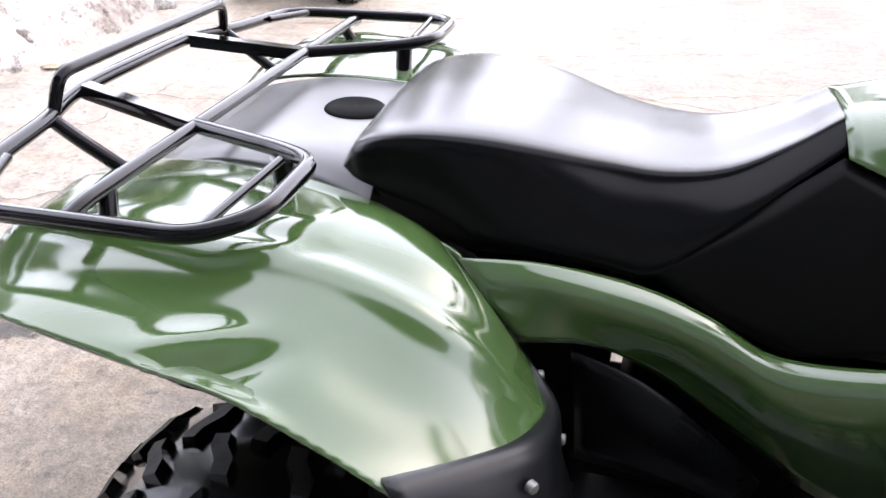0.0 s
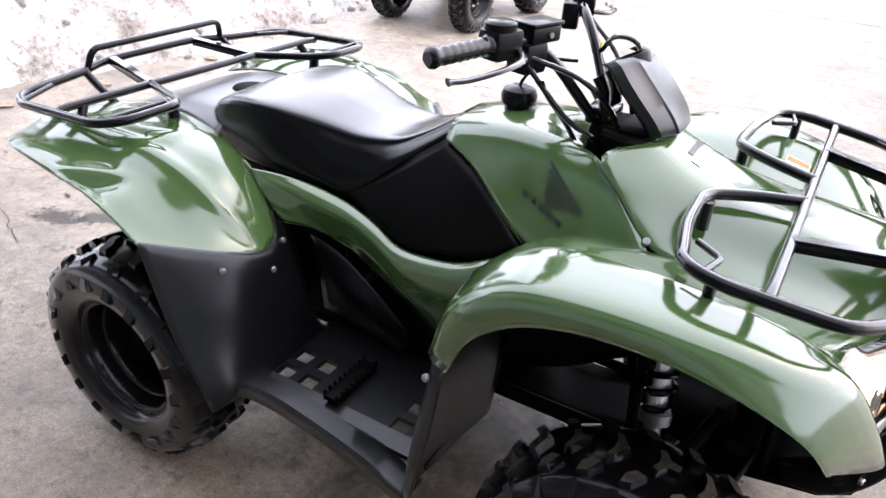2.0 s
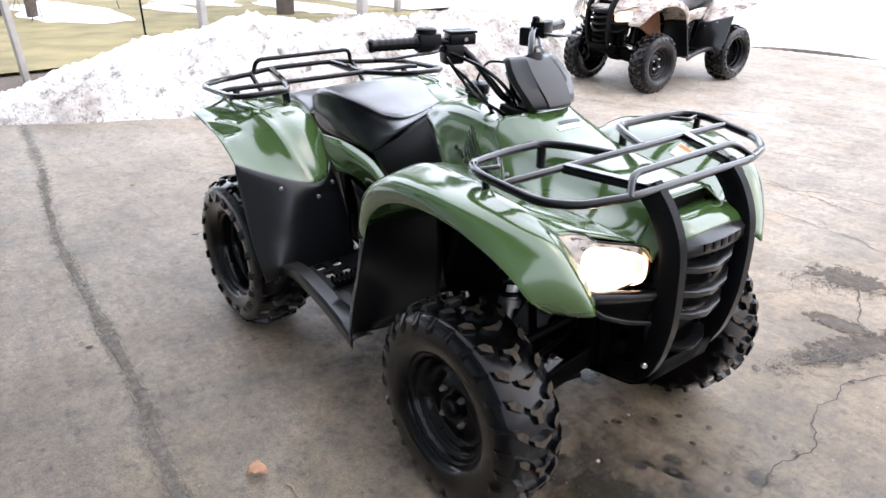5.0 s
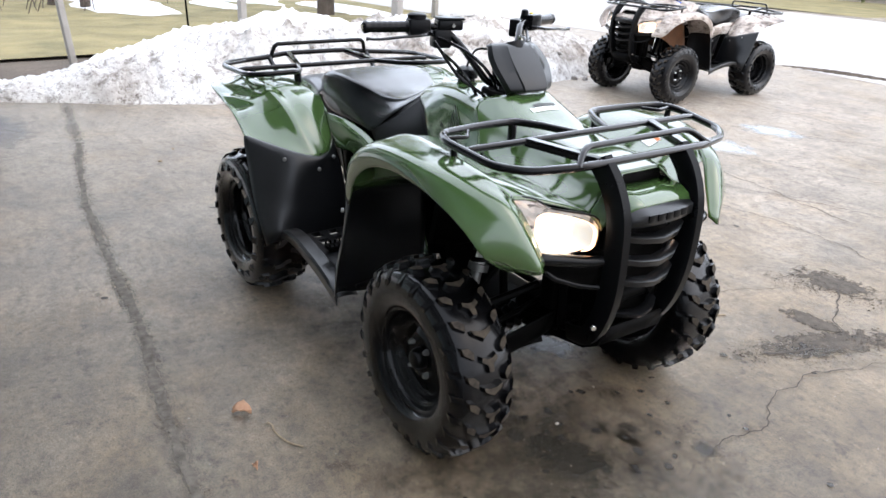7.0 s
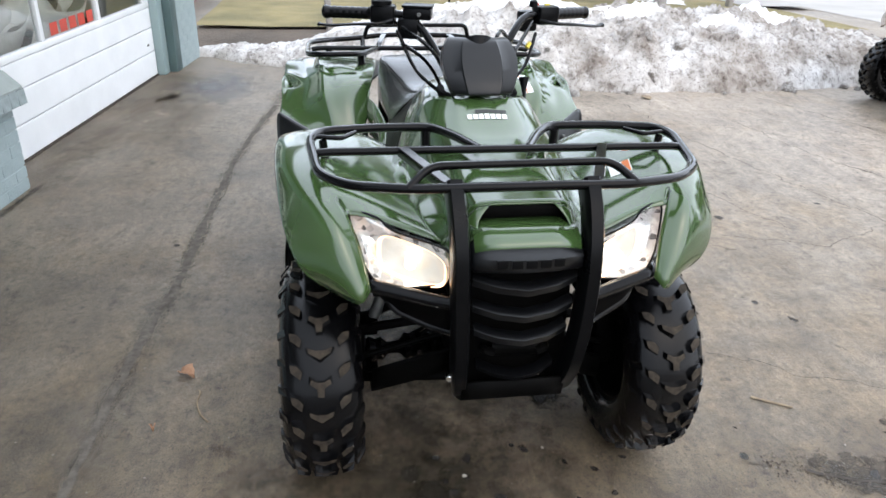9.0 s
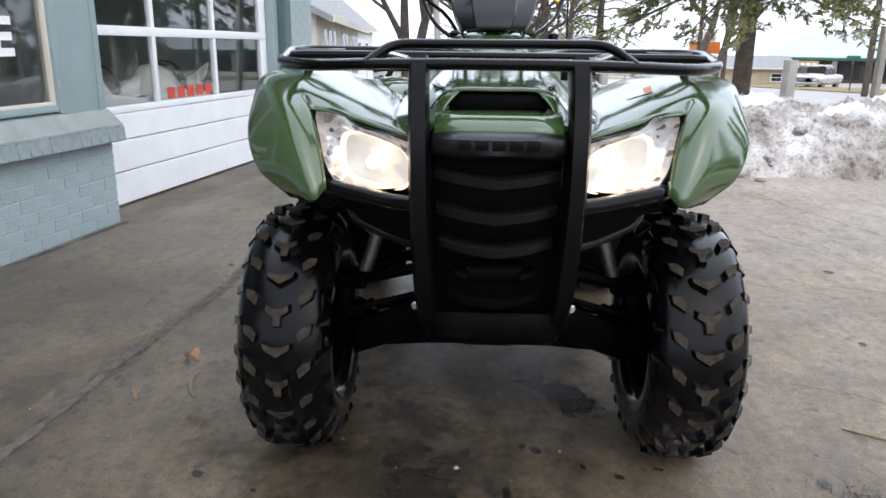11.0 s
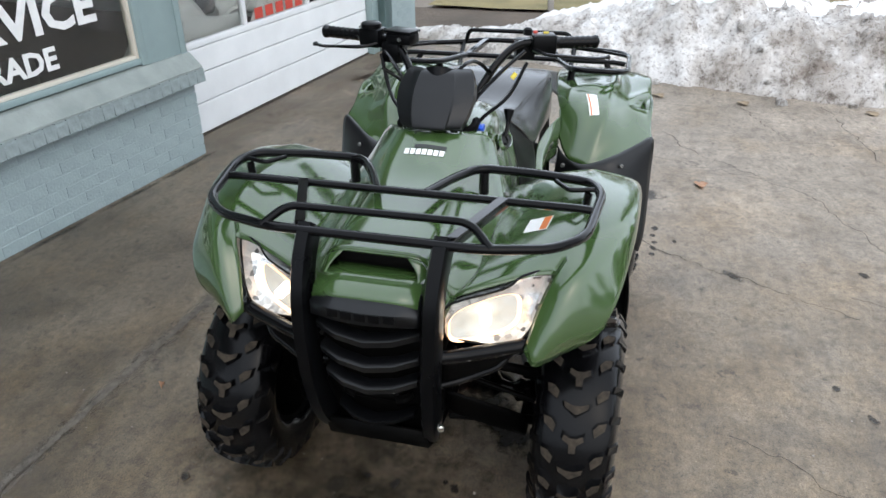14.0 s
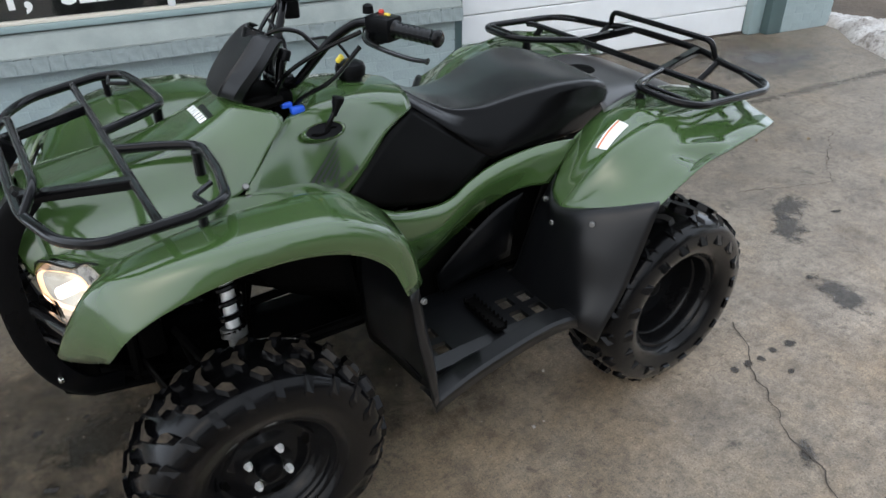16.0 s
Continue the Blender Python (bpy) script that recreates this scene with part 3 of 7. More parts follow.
    for i in range(4):
        t = math.pi / 2 * i + 0.4 + phase
        bm = lathe([(0.0, 0.0105), (0.012, 0.0095), (0.019, 0.006), (0.020, 0.0005)], 6)
        # front nuts on the -y side use duller metal to paint that side's shade
        part("wheel_nut", bm, (ZINC if side > 0 else ALLOY) if not rear else mats["rim"], rim, "bright wheel nut" if not rear else "", m=Matrix.Translation((0.056 * math.cos(t), face, 0.056 * math.sin(t))))
        t += math.pi / 4
        if not rear:
            bm = lathe([(0.002, 0.0), (0.002, 0.010), (-0.004, 0.014)], 14)
            part("vent_hole", bm, mats["dark"], rim, m=Matrix.Translation((0.102 * math.cos(t), 0.245 * half, 0.102 * math.sin(t))) @ Matrix.Rotation(-t, 4, "Y") @ Matrix.Diagonal((1.0, 1, 1.7, 1)))
    part("hub_cap", lathe([(0, 0.034), (0.018, 0.033), (0.03, 0.026), (0.034, 0.014), (0.034, 0.0005)], 24), mats["satin"], rim, m=Matrix.Translation((0, face - 0.002, 0)))
    return tyre


def fender_front(s):
    lip = [(.275, .544, .655), (.32, .549, .752), (.41, .554, .822), (.53, .554, .850), (.66, .549, .846), (.77, .534, .816), (.846, .514, .774), (.886, .482, .714), (.894, .424, .664)]
    crease = [(.228, .529, .672), (.272, .539, .792), (.383, .544, .874), (.53, .542, .898), (.67, .528, .892), (.787, .486, .868), (.878, .432, .832), (.934, .396, .748), (.966, .362, .667)]
    top = [(.215, .42, .685), (.258, .43, .808), (.378, .43, .896), (.53, .43, .912), (.68, .425, .903), (.79, .41, .876), (.855, .380, .838), (.902, .352, .772), (.948, .334, .690)]
    near = [(.222, .32, .68), (.270, .33, .80), (.385, .33, .878), (.53, .33, .886), (.68, .33, .872), (.79, .33, .856), (.868, .318, .830)]
    inner = [(.245, .235, .67), (.29, .225, .78), (.39, .215, .825), (.53, .205, .832), (.68, .20, .828), (.80, .20, .82), (.925, .165, .790)]
    under = [(x - (.02 if i < 2 else 0), y - 0.018, z - 0.004) for i, (x, y, z) in enumerate(lip)]
    bm = bmesh.new()
    patch(bm, [top, crease, lip, under], s, 5, 4)
    patch(bm, [inner, near, top[:7]], s, 5, 4)
    bmesh.ops.remove_doubles(bm, verts=bm.verts, dist=0.0008)
    return bm


def smooth(k):
    k = max(0.0, min(1.0, k))
    return k * k * (3 - 2 * k)


def fender_rear(s):
    # each row runs from beside the seat over the shoulder ridge into the flare of the lip
    rows = [
        [(-.464, .262, .762), (-.415, .264, .692), (-.350, .302, .638), (-.312, .372, .622), (-.336, .476, .645), (-.450, .605, .692)],
        [(-.53, .243, .792), (-.495, .285, .800), (-.448, .345, .788), (-.432, .424, .768), (-.462, .506, .728), (-.538, .598, .731)],
        [(-.62, .225, .812), (-.60, .29, .832), (-.585, .36, .836), (-.575, .430, .826), (-.585, .508, .786), (-.634, .600, .777)],
        [(-.74, .212, .825), (-.73, .29, .838), (-.72, .37, .841), (-.715, .440, .836), (-.718, .510, .803), (-.745, .592, .787)],
        [(-.88, .205, .820), (-.87, .29, .832), (-.86, .37, .834), (-.86, .440, .834), (-.864, .512, .815), (-.868, .588, .808)],
        [(-1.0, .20, .795), (-1.0, .29, .812), (-.99, .37, .815), (-.985, .44, .816), (-.972, .508, .808), (-.950, .562, .803)],
    ]
    # a pressed ridge runs back along the shoulder, with a shallow hollow on each side
    for i, r in enumerate(rows):
        k = (0.0, .35, .45, .45, .4, .2)[i]
        p = [Vector(q) for q in r]
        up = Vector((0, 0, k))
        rows[i] = [tuple(q) for q in (p[0], p[1], p[2] - up * .002, p[2].lerp(p[3], .62) - up * .006, p[3].lerp(p[4], .04) + up * .006, p[3].lerp(p[4], .42) - up * .003, p[4] - up * .004, p[4].lerp(p[5], .55) + up * .003, p[5])]
    bm = patch(bmesh.new(), rows, s, 10, 8)
    for v in bm.verts:
        x, y = v.co.x, abs(v.co.y)
        # a wing crease runs from the flank out to the lip, the face below it stepped in
        a, b = -.85 * (x + .575) + .526 * (y - .487), .526 * (x + .575) + .85 * (y - .487)
        k = smooth(a / .10) * smooth((.30 - a) / .06)
        fade = 1.0 if b < .03 else max(0.0, 1 - (b - .03) / .10)
        lift = -.030 * k * smooth(b / .026) * fade + .004 * k * max(0.0, 1 - abs(b + .004) / .03)
        # the flat deck under the rack stands a little proud of the flank
        if -1.0 < x < -.57:
            out = np.interp(x, (-.945, -.80, -.70, -.64, -.59), (.455, .468, .472, .445, .400)) - y
            lift += .007 * smooth(out / .014) * smooth((.15 - out) / .10) * smooth((x + 1.0) / .05) * smooth((-.57 - x) / .03)
        lip = np.interp(x, (-.95, -.868, -.745, -.634, -.538, -.45), (.562, .588, .594, .600, .598, .605))
        v.co.z += lift * smooth((lip - y) / .022)
    edge = [r[-1] for r in rows]
    fold = [[(x, y, z) for x, y, z in edge], [(x + .004, y - .006, z - .014) for x, y, z in edge], [(x + .01, y - .03, z - .016) for x, y, z in edge]]
    patch(bm, fold, s, 2, 5)
    bmesh.ops.remove_doubles(bm, verts=bm.verts, dist=0.0008)
    return bm


def both(fn):
    """A skin and its mirror image in one mesh."""
    bm = fn(1)
    other = fn(-1)
    me = bpy.data.meshes.new("half")
    other.to_mesh(me)
    other.free()
    bm.from_mesh(me)
    bpy.data.meshes.remove(me)
    bmesh.ops.remove_doubles(bm, verts=bm.verts, dist=0.0005)
    return bm


def hood_skin(s):
    return patch(bmesh.new(), [
        [(.458, 0, 1.0), (.440, .082, .995), (.370, .146, .968), (.434, .182, .907), (.498, .215, .850)],
        [(.52, 0, .968), (.512, .080, .964), (.482, .134, .944), (.500, .182, .888), (.535, .222, .838)],
        [(.61, 0, .930), (.61, .078, .929), (.605, .125, .908), (.60, .170, .866), (.61, .225, .830)],
        [(.72, 0, .912), (.72, .076, .911), (.72, .120, .893), (.72, .165, .850), (.72, .225, .824)],
        [(.84, 0, .898), (.84, .074, .897), (.84, .114, .884), (.84, .156, .838), (.84, .215, .812)],
        [(.935, 0, .886), (.935, .07, .886), (.932, .106, .876), (.928, .146, .826), (.925, .175, .785)],
    ], s, 5, 5)


def tank_skin(s):
    return patch(bmesh.new(), [
        [(.0, 0, .945), (.0, .05, .943), (.0, .088, .930), (.005, .118, .905)],
        [(.08, 0, .967), (.08, .062, .963), (.09, .115, .940), (.105, .160, .872)],
        [(.16, 0, .976), (.165, .07, .972), (.18, .132, .942), (.21, .203, .792)],
        [(.235, 0, .968), (.25, .075, .970), (.272, .142, .938), (.30, .222, .748)],
        [(.285, 0, .925), (.31, .092, .958), (.338, .146, .928), (.40, .228, .770)],
        [(.32, 0, .86), (.348, .118, .955), (.440, .178, .896), (.515, .228, .834)],
    ], s, 5, 6)


def seat_skin(s):
    """A nearly flat top, a firm ridge along its edge, and sides that bulge a little and tuck under."""
    rows = []
    for x, top, w, low in ((-.655, .838, .190, .800), (-.628, .882, .205, .785), (-.56, .907, .216, .760), (-.47, .912, .220, .750), (-.38, .900, .214, .748), (-.29, .880, .205, .742), (-.215, .870, .192, .732), (-.13, .874, .162, .805), (-.055, .906, .122, .868), (.002, .944, .094, .912)):
        k = .004
        tall = top - low
        edge, ridge = w * np.interp(x, (-.5, -.38, -.28, -.12), (.955, .87, .75, .72)), top - min(.022, tall * .25)
        drop = ridge - low
        rows.append([(x, 0, top), (x, edge * .5, top - .003), (x, edge * .90, top - min(.008, tall * .08)), (x, edge, ridge), (x + k, edge + (w - edge) * .38, ridge - drop * .20), (x + k * 2, edge + (w - edge) * .80, ridge - drop * .52), (x + k * 3, w, low + drop * .20), (x + k * 3, w - .002, low), (x + k * 3, w - .018, low - .012)])
    return patch(bmesh.new(), rows, s, 4, 4)


def side_skin(s):
    """Broad at its rolled top edge, creased along the middle, and tucked under towards the footwell."""
    rows = [
        [(-.464, .262, .758), (-.445, .268, .728), (-.43, .268, .70), (-.372, .262, .635)],
        [(-.35, .232, .752), (-.335, .250, .730), (-.32, .248, .69), (-.275, .236, .632)],
        [(-.22, .210, .726), (-.21, .236, .706), (-.19, .234, .655), (-.185, .205, .582)],
        [(-.12, .216, .696), (-.11, .242, .675), (-.09, .238, .605), (-.10, .188, .515)],
        [(-.03, .226, .660), (-.02, .251, .640), (.0, .246, .555), (-.02, .178, .455)],
        [(.11, .232, .676), (.11, .255, .652), (.105, .250, .545), (.075, .176, .385)],
        [(.21, .234, .722), (.20, .254, .690), (.175, .248, .555), (.16, .178, .35)],
        [(.30, .232, .735), (.27, .248, .70), (.222, .242, .59), (.212, .190, .37)],
    ]
    return patch(bmesh.new(), rows, s, 5, 5)


def knee_skin(s):
    return patch(bmesh.new(), [
        [(.002, .110, .902), (.118, .166, .858), (.258, .222, .752)],
        [(-.10, .150, .825), (.03, .205, .765), (.165, .230, .706)],
        [(-.218, .192, .738), (-.12, .216, .698), (-.02, .224, .662)],
    ], s, 6, 6)


def rear_flap(s):
    """The mudguard below the rear fender: from its top edge down to the footrest."""
    return patch(bmesh.new(), [
        [(-.41, .258, .665), (-.376, .292, .636), (-.348, .338, .626), (-.350, .395, .630), (-.376, .458, .648), (-.425, .518, .664), (-.476, .572, .684)],
        [(-.385, .266, .655), (-.345, .300, .632), (-.308, .348, .622), (-.304, .40, .628), (-.324, .470, .650), (-.383, .540, .673), (-.446, .611, .699)],
        [(-.335, .262, .575), (-.312, .31, .567), (-.298, .35, .563), (-.288, .40, .562), (-.288, .48, .564), (-.330, .55, .570), (-.405, .615, .580)],
        [(-.300, .255, .470), (-.285, .30, .465), (-.275, .35, .463), (-.270, .40, .462), (-.272, .49, .460), (-.298, .56, .458), (-.352, .617, .455)],
        [(-.270, .25, .375), (-.262, .30, .375), (-.260, .35, .375), (-.258, .40, .375), (-.256, .49, .375), (-.260, .562, .380), (-.302, .614, .365)],
        [(-.262, .20, .322), (-.258, .30, .322), (-.255, .35, .322), (-.252, .40, .322), (-.254, .49, .322), (-.262, .556, .330), (-.292, .604, .305)],
    ], s, 5, 5)


def front_flap(s):
    return patch(bmesh.new(), [
        [(.240, .24, .690), (.222, .34, .690), (.222, .44, .690), (.245, .525, .672), (.268, .532, .660)],
        [(.255, .24, .560), (.225, .34, .560), (.218, .44, .560), (.228, .53, .545), (.262, .552, .530)],
        [(.250, .24, .430), (.225, .34, .430), (.212, .44, .430), (.214, .545, .430), (.246, .565, .420)],
        [(.235, .24, .310), (.222, .34, .310), (.212, .44, .305), (.208, .548, .320), (.226, .568, .308)],
    ], s, 4, 5)


def footrest(s, mats, atv):
    bm = bmesh.new()
    # outer rail, arched between the two flaps
    rail = spline([(-.30, .545, .325), (-.255, .55, .372), (-.17, .55, .385), (-.06, .55, .372), (.08, .552, .345), (.215, .556, .305)], 6)
    rows = []
    for p in rail:
        x, y, z = p
        rows.append([Vector((x, s * (y - .075), min(z - .008, .33))), Vector((x, s * (y - .05), z - .001)), Vector((x, s * (y - .006), z)), Vector((x, s * y, z - .005)), Vector((x, s * (y + .002), z - .030))])
    add_grid(bm, rows)
    part("footrest_rail", bm, PANEL, atv, solid=0.004)
    bm = bmesh.new()
    gx = (-.275, -.250, -.205, -.180, -.135, -.105, -.015, .015, .060, .085, .130, .155, .195, .215)
    gy = (.19, .260, .305, .330, .375, .400, .440, .485)
    v = [[bm.verts.new((x, s * y, .328 - .006 * (j in (0, 7)))) for j, y in enumerate(gy)] for x in gx]
    for i in range(len(gx) - 1):
        for j in range(len(gy) - 1):
            if not (i in (1, 3, 9, 11) and j in (3, 5)):
                bm.faces.new((v[i][j], v[i][j + 1], v[i + 1][j + 1], v[i + 1][j]))
    part("footrest_floor", bm, PANEL, atv, "black plastic foot well with square openings", smooth=False, solid=.014)
    bm = bmesh.new()
    add_box(bm, (-.085, s * .38 - .08, .350), (-.045, s * .38 + .08, .366), 0.004)
    for i in range(9):
        y = s * .38 - .075 + i * .0188
        for x in (-.085, -.050):
            add_box(bm, (x, y - .003, .364), (x + .006, y + .003, .376), 0.001)
    add_box(bm, (-.075, s * .36 - .05, .33), (-.055, s * .36 + .05, .352), 0.003)
    part("foot_peg", bm, mats["dark"], atv, "toothed black steel foot peg")


def shock(atv, s, mats):
    a, b = Vector((.585, s * .20, .745)), Vector((.615, s * .315, .40))
    d = b - a
    bm = bmesh.new()
    q = Vector((0, 0, 1)).rotation_difference(d).to_matrix()
    turns, n = 6, 98
    pts = []
    for i in range(n + 1):
        t = i / n
        c = a + d * (0.08 + 0.58 * t)
        pts.append(c + q @ Vector((.025 * math.cos(2 * math.pi * turns * t), .025 * math.sin(2 * math.pi * turns * t), 0)))
    add_tube(bm, pts, .0075, 8)
    coil = part("shock_absorber", bm, mats["tube"], atv, "black coil spring round a bright damper")
    part("damper", add_tube(bmesh.new(), [a, a + d * .62], .017, 14), ZINC, coil, "bright plated damper")
    part("lower_body", add_tube(bmesh.new(), [a + d * .62, a + d * .68, a + d * .69, b], .02, 14, taper=[.032, .032, .017, .017]), ALLOY, coil, "grey alloy damper body")


def rack(atv, name, tubes, flats, mats, label):
    """tubes: lists of (points, radius, bend, closed); flats: pairs of ends."""
    bm = bmesh.new()
    for pts, r, bend, closed in tubes:
        tube(pts, r, bend, 10, closed, bm)
    frame_ob = part(name, bm, mats["tube"], atv, label)
    for a, b in flats:
        a, b = Vector(a), Vector(b)
        way = (b - a).normalized()
        side = way.cross(Vector((0, 0, 1))).normalized()
        bm = bmesh.new()
        add_grid(bm, [[p + side * .013, p + side * .011 + Vector((0, 0, .006)), p - side * .011 + Vector((0, 0, .006)), p - side * .013, p - side * .012 - Vector((0, 0, .016)), p + side * .012 - Vector((0, 0, .016))] for p in (a, b)], close=True)
        part("rack_bar", bm, mats["tube"], frame_ob)
    return frame_ob


def headlight(atv, s, mats):
    rim_pts = [(.838, .368, .830), (.868, .312, .828), (.892, .278, .806), (.940, .175, .784), (.952, .165, .752), (.950, .168, .708), (.935, .20, .694), (.927, .292, .690), (.908, .334, .720), (.876, .356, .778)]
    rim_pts = [Vector((x, y * s, z)) for x, y, z in rim_pts]
    mid = sum(rim_pts, Vector()) / len(rim_pts)
    rim_pts = [mid + (p - mid) * 1.06 + Vector((.003, 0, 0)) for p in rim_pts]
    ring = spline(rim_pts, 3, closed=True)
    bm = bmesh.new()
    inner = [p + (mid - p) * .12 + Vector((-.03, 0, 0)) for p in ring]
    back = [p + (mid - p) * .55 + Vector((-.055, -s * .01, 0)) for p in ring]
    deep = [p + (mid - p) * .98 + Vector((-.062, -s * .01, 0)) for p in ring]
    add_grid(bm, [ring, inner, back, deep], close=True)
    cup = part("headlight", bm, [SILVER], atv, "lit headlight with a clear lens and silver outer end")
    # the main bowl glows behind the lens, with an amber rim
    bowl = Vector((.923, s * .244, .741))
    across, ahead_ = Vector((-.476, s * .879, .17)), Vector((.879, s * .476, 0))

    def bowl_ring(k, depth):
        out = []
        for n_ in range(36):
            t = 2 * math.pi * n_ / 36
            cu, cv = math.cos(t), math.sin(t)
            su, sv = math.copysign(abs(cu) ** .6, cu), math.copysign(abs(cv) ** .6, cv)
            out.append(bowl + across * (su * .082 * k) + Vector((0, 0, sv * (.047 + .004 * su) * k)) + ahead_ * depth)
        return out

    bm = bmesh.new()
    add_grid(bm, [bowl_ring(.95, -.012), bowl_ring(.82, -.020), bowl_ring(.55, -.030), bowl_ring(.02, -.034)], close=True)
    part("reflector", bm, LIT, cup, "glowing warm white reflector")
    bm = bmesh.new()
    add_grid(bm, [bowl_ring(1.04, -.004), bowl_ring(1.0, -.006), bowl_ring(.95, -.012)], close=True)
    part("reflector_rim", bm, LIT_RIM, cup, "amber glowing rim of the reflector")
    q = Vector((0, 0, 1)).rotation_difference(Vector((1, s * .2, -.08))).to_matrix().to_4x4()
    bm = bmesh.new()
    add_lathe(bm, [(-.03, .0135), (.006, .013), (.012, .008), (.013, .0005)], 16, "z")
    part("bulb", bm, BULB, cup, m=Matrix.Translation(bowl) @ q)
    bm = bmesh.new()
    dome = [p + Vector((.004, 0, .001)) for p in ring]
    rows = [dome]
    for k, h in ((.25, .012), (.55, .02), (.85, .024), (.99, .025)):
        rows.append([p + (mid - p) * k + Vector((h, s * h * .35, h * .25)) for p in dome])
    add_grid(bm, rows, close=True)
    lens = part("lens", bm, LENS, cup)
    lens.visible_shadow = False
    bm = bmesh.new()
    add_tube(bm, ring, .0028, 6, closed=True)
    part("lamp_surround", bm, mats["satin"], cup)


def handlebar(atv, mats):
    bar = bmesh.new()
    pts = [(.132, -.418, 1.168), (.202, -.178, 1.172), (.240, -.128, 1.125), (.315, -.060, 1.005), (.318, 0, 1.0), (.300, .060, 1.005), (.222, .130, 1.125), (.172, .178, 1.170), (.090, .395, 1.166)]
    tube(pts, .0112, .035, 12, False, bar)
    root = part("handlebar", bar, mats["tube"], atv, "black steel handlebar with rubber grips")
    for s, a, b in ((-1, Vector((.132, -.420, 1.168)), Vector((.172, -.275, 1.170))), (1, Vector((.090, .398, 1.166)), Vector((.135, .275, 1.167)))):
        d = (b - a)
        n = 26
        radii = [.012, .0185, .0195] + [.0165 + .0014 * (i % 3 == 0) for i in range(n - 6)] + [.018, .021, .021]
        bm = add_tube(bmesh.new(), [a + d * (i / (len(radii) - 1)) for i in range(len(radii))], .017, 16, taper=radii)
        part("grip", bm, mats["rubber"], root, "ribbed black rubber grip")
        # control block, brake reservoir and lever
        c = b + d.normalized() * .03
        yaw = math.atan2(d.y, d.x)
        turn = Matrix.Translation(c) @ Matrix.Rotation(yaw, 4, "Z")
        bm = box((-.035, -.026, -.028), (.035, .028, .026), .008)
        housing = part("switch_housing", bm, mats["satin"], root, m=turn)
        if s < 0:
            part("reservoir", box((.060, -.026, -.010), (.142, .028, .022), .006), mats["satin"], root, "black brake fluid reservoir", m=turn)
            part("reservoir_cap", box((.057, -.029, .022), (.145, .031, .030), .003), mats["satin"], root, m=turn)
            part("sight_glass", lathe([(0, .006), (.004, .0055), (.004, .0005)], 14), ALLOY, root, m=turn @ Matrix.Translation((.108, -.027, .006)) @ Matrix.Rotation(math.pi, 4, "Z"))
            part("throttle_cap", lathe([(0.0, .030), (.012, .030), (.016, .024), (.016, .0005)], 20, "z"), mats["satin"], root, m=turn @ Matrix.Translation((-.005, 0, .025)))
            part("throttle_cable_block", box((.045, -.030, -.064), (.105, .025, -.006), .008), mats["satin"], root, m=turn)
        else:
            part("start_button", lathe([(0, .0065), (.006, .006), (.006, .0005)], 12, "z"), DECAL_RED, housing, "red stop switch", m=Matrix.Translation((.02, -.016, .025)))
            part("light_switch", box((-.016, -.008, .025), (.0, .0, .030), .002), YELLOW, housing, "yellow light switch")
            part("choke_block", box((.02, -.045, -.05), (.075, -.005, .01), .008), mats["satin"], root, m=turn)
            part("mirror_boss", lathe([(0, .013), (.016, .012), (.02, .006), (.02, .0005)], 14, "z"), mats["satin"], root, m=turn @ Matrix.Translation((.045, 0, .024)))
        lev = [c + Vector((.03, s * -.02, -.012)), c + Vector((.055, s * .02, -.018)), c + Vector((.05, s * .09, -.022)), c + Vector((.022, s * .150, -.030)), c + Vector((.0, s * .185, -.030))]
        lev = spline(lev, 5)
        bm = add_tube(bmesh.new(), lev, .006, 8, taper=[.010 - .0035 * min(i / 10, 1) for i in range(len(lev) - 1)] + [.010], flat=.7)
        part("lever", bm, mats["tube"], root, "black brake lever")
    # instrument pod
    bm = bmesh.new()
    rows = []
    for z, xf, w in ((1.004, .476, .076), (1.012, .484, .084), (1.040, .470, .098), (1.078, .438, .108), (1.108, .408, .104), (1.130, .384, .092), (1.137, .366, .084)):
        half_row = [(xf + .002, 0, z), (xf + .001, w * .30, z), (xf, w * .50, z), (xf - .006, w * .54, z), (xf - .016, w * .78, z - .001), (xf - .024, w * .96, z - .002), (xf - .040, w, z - .010), (xf - .046, w * .97, z - .014)]
        rows.append([Vector((x, -y, zz)) for x, y, zz in half_row[:0:-1]] + [Vector(q) for q in half_row])
    cols = [spline([r[j] for r in rows], 4) for j in range(len(rows[0]))]
    add_grid(bm, [list(r) for r in zip(*cols)])
    pod = part("instrument_cover", bm, PANEL, atv, "black plastic handlebar cover", solid=0.004, angle=30)
    gauge = Matrix.Translation((.352, 0, 1.112)) @ Matrix.Rotation(radians(-28), 4, "Y")
    part("gauge", lathe([(-.05, .036), (.012, .044), (.018, .042), (.018, .037), (.012, .035), (.012, .0005)], 24, "z"), mats["satin"], pod, "round black speedometer", m=gauge)
    part("gauge_face", lathe([(.0135, .035), (.0142, .0005)], 24, "z"), mats["tube"], pod, m=gauge)
    for y in (-.035, .035):
        part("riser", tube([(.33, y, 1.0), (.318, y, 1.06), (.30, y, 1.085)], .012), mats["tube"], pod)
    part("ignition_switch", lathe([(0, .016), (.02, .015), (.024, .012), (.024, .0005)], 16, "z"), mats["satin"], pod, m=Matrix.Translation((.315, .045, 1.07)) @ Matrix.Rotation(radians(-25), 4, "Y"))
    bm = bmesh.new()
    for s in (-1, 1):
        add_tube(bm, spline([(.43, s * .07, .985), (.40, s * .10, .99), (.35, s * .10, .995)], 4), .012, 8)
    add_box(bm, (.30, -.06, .90), (.43, .06, 1.0), .02)
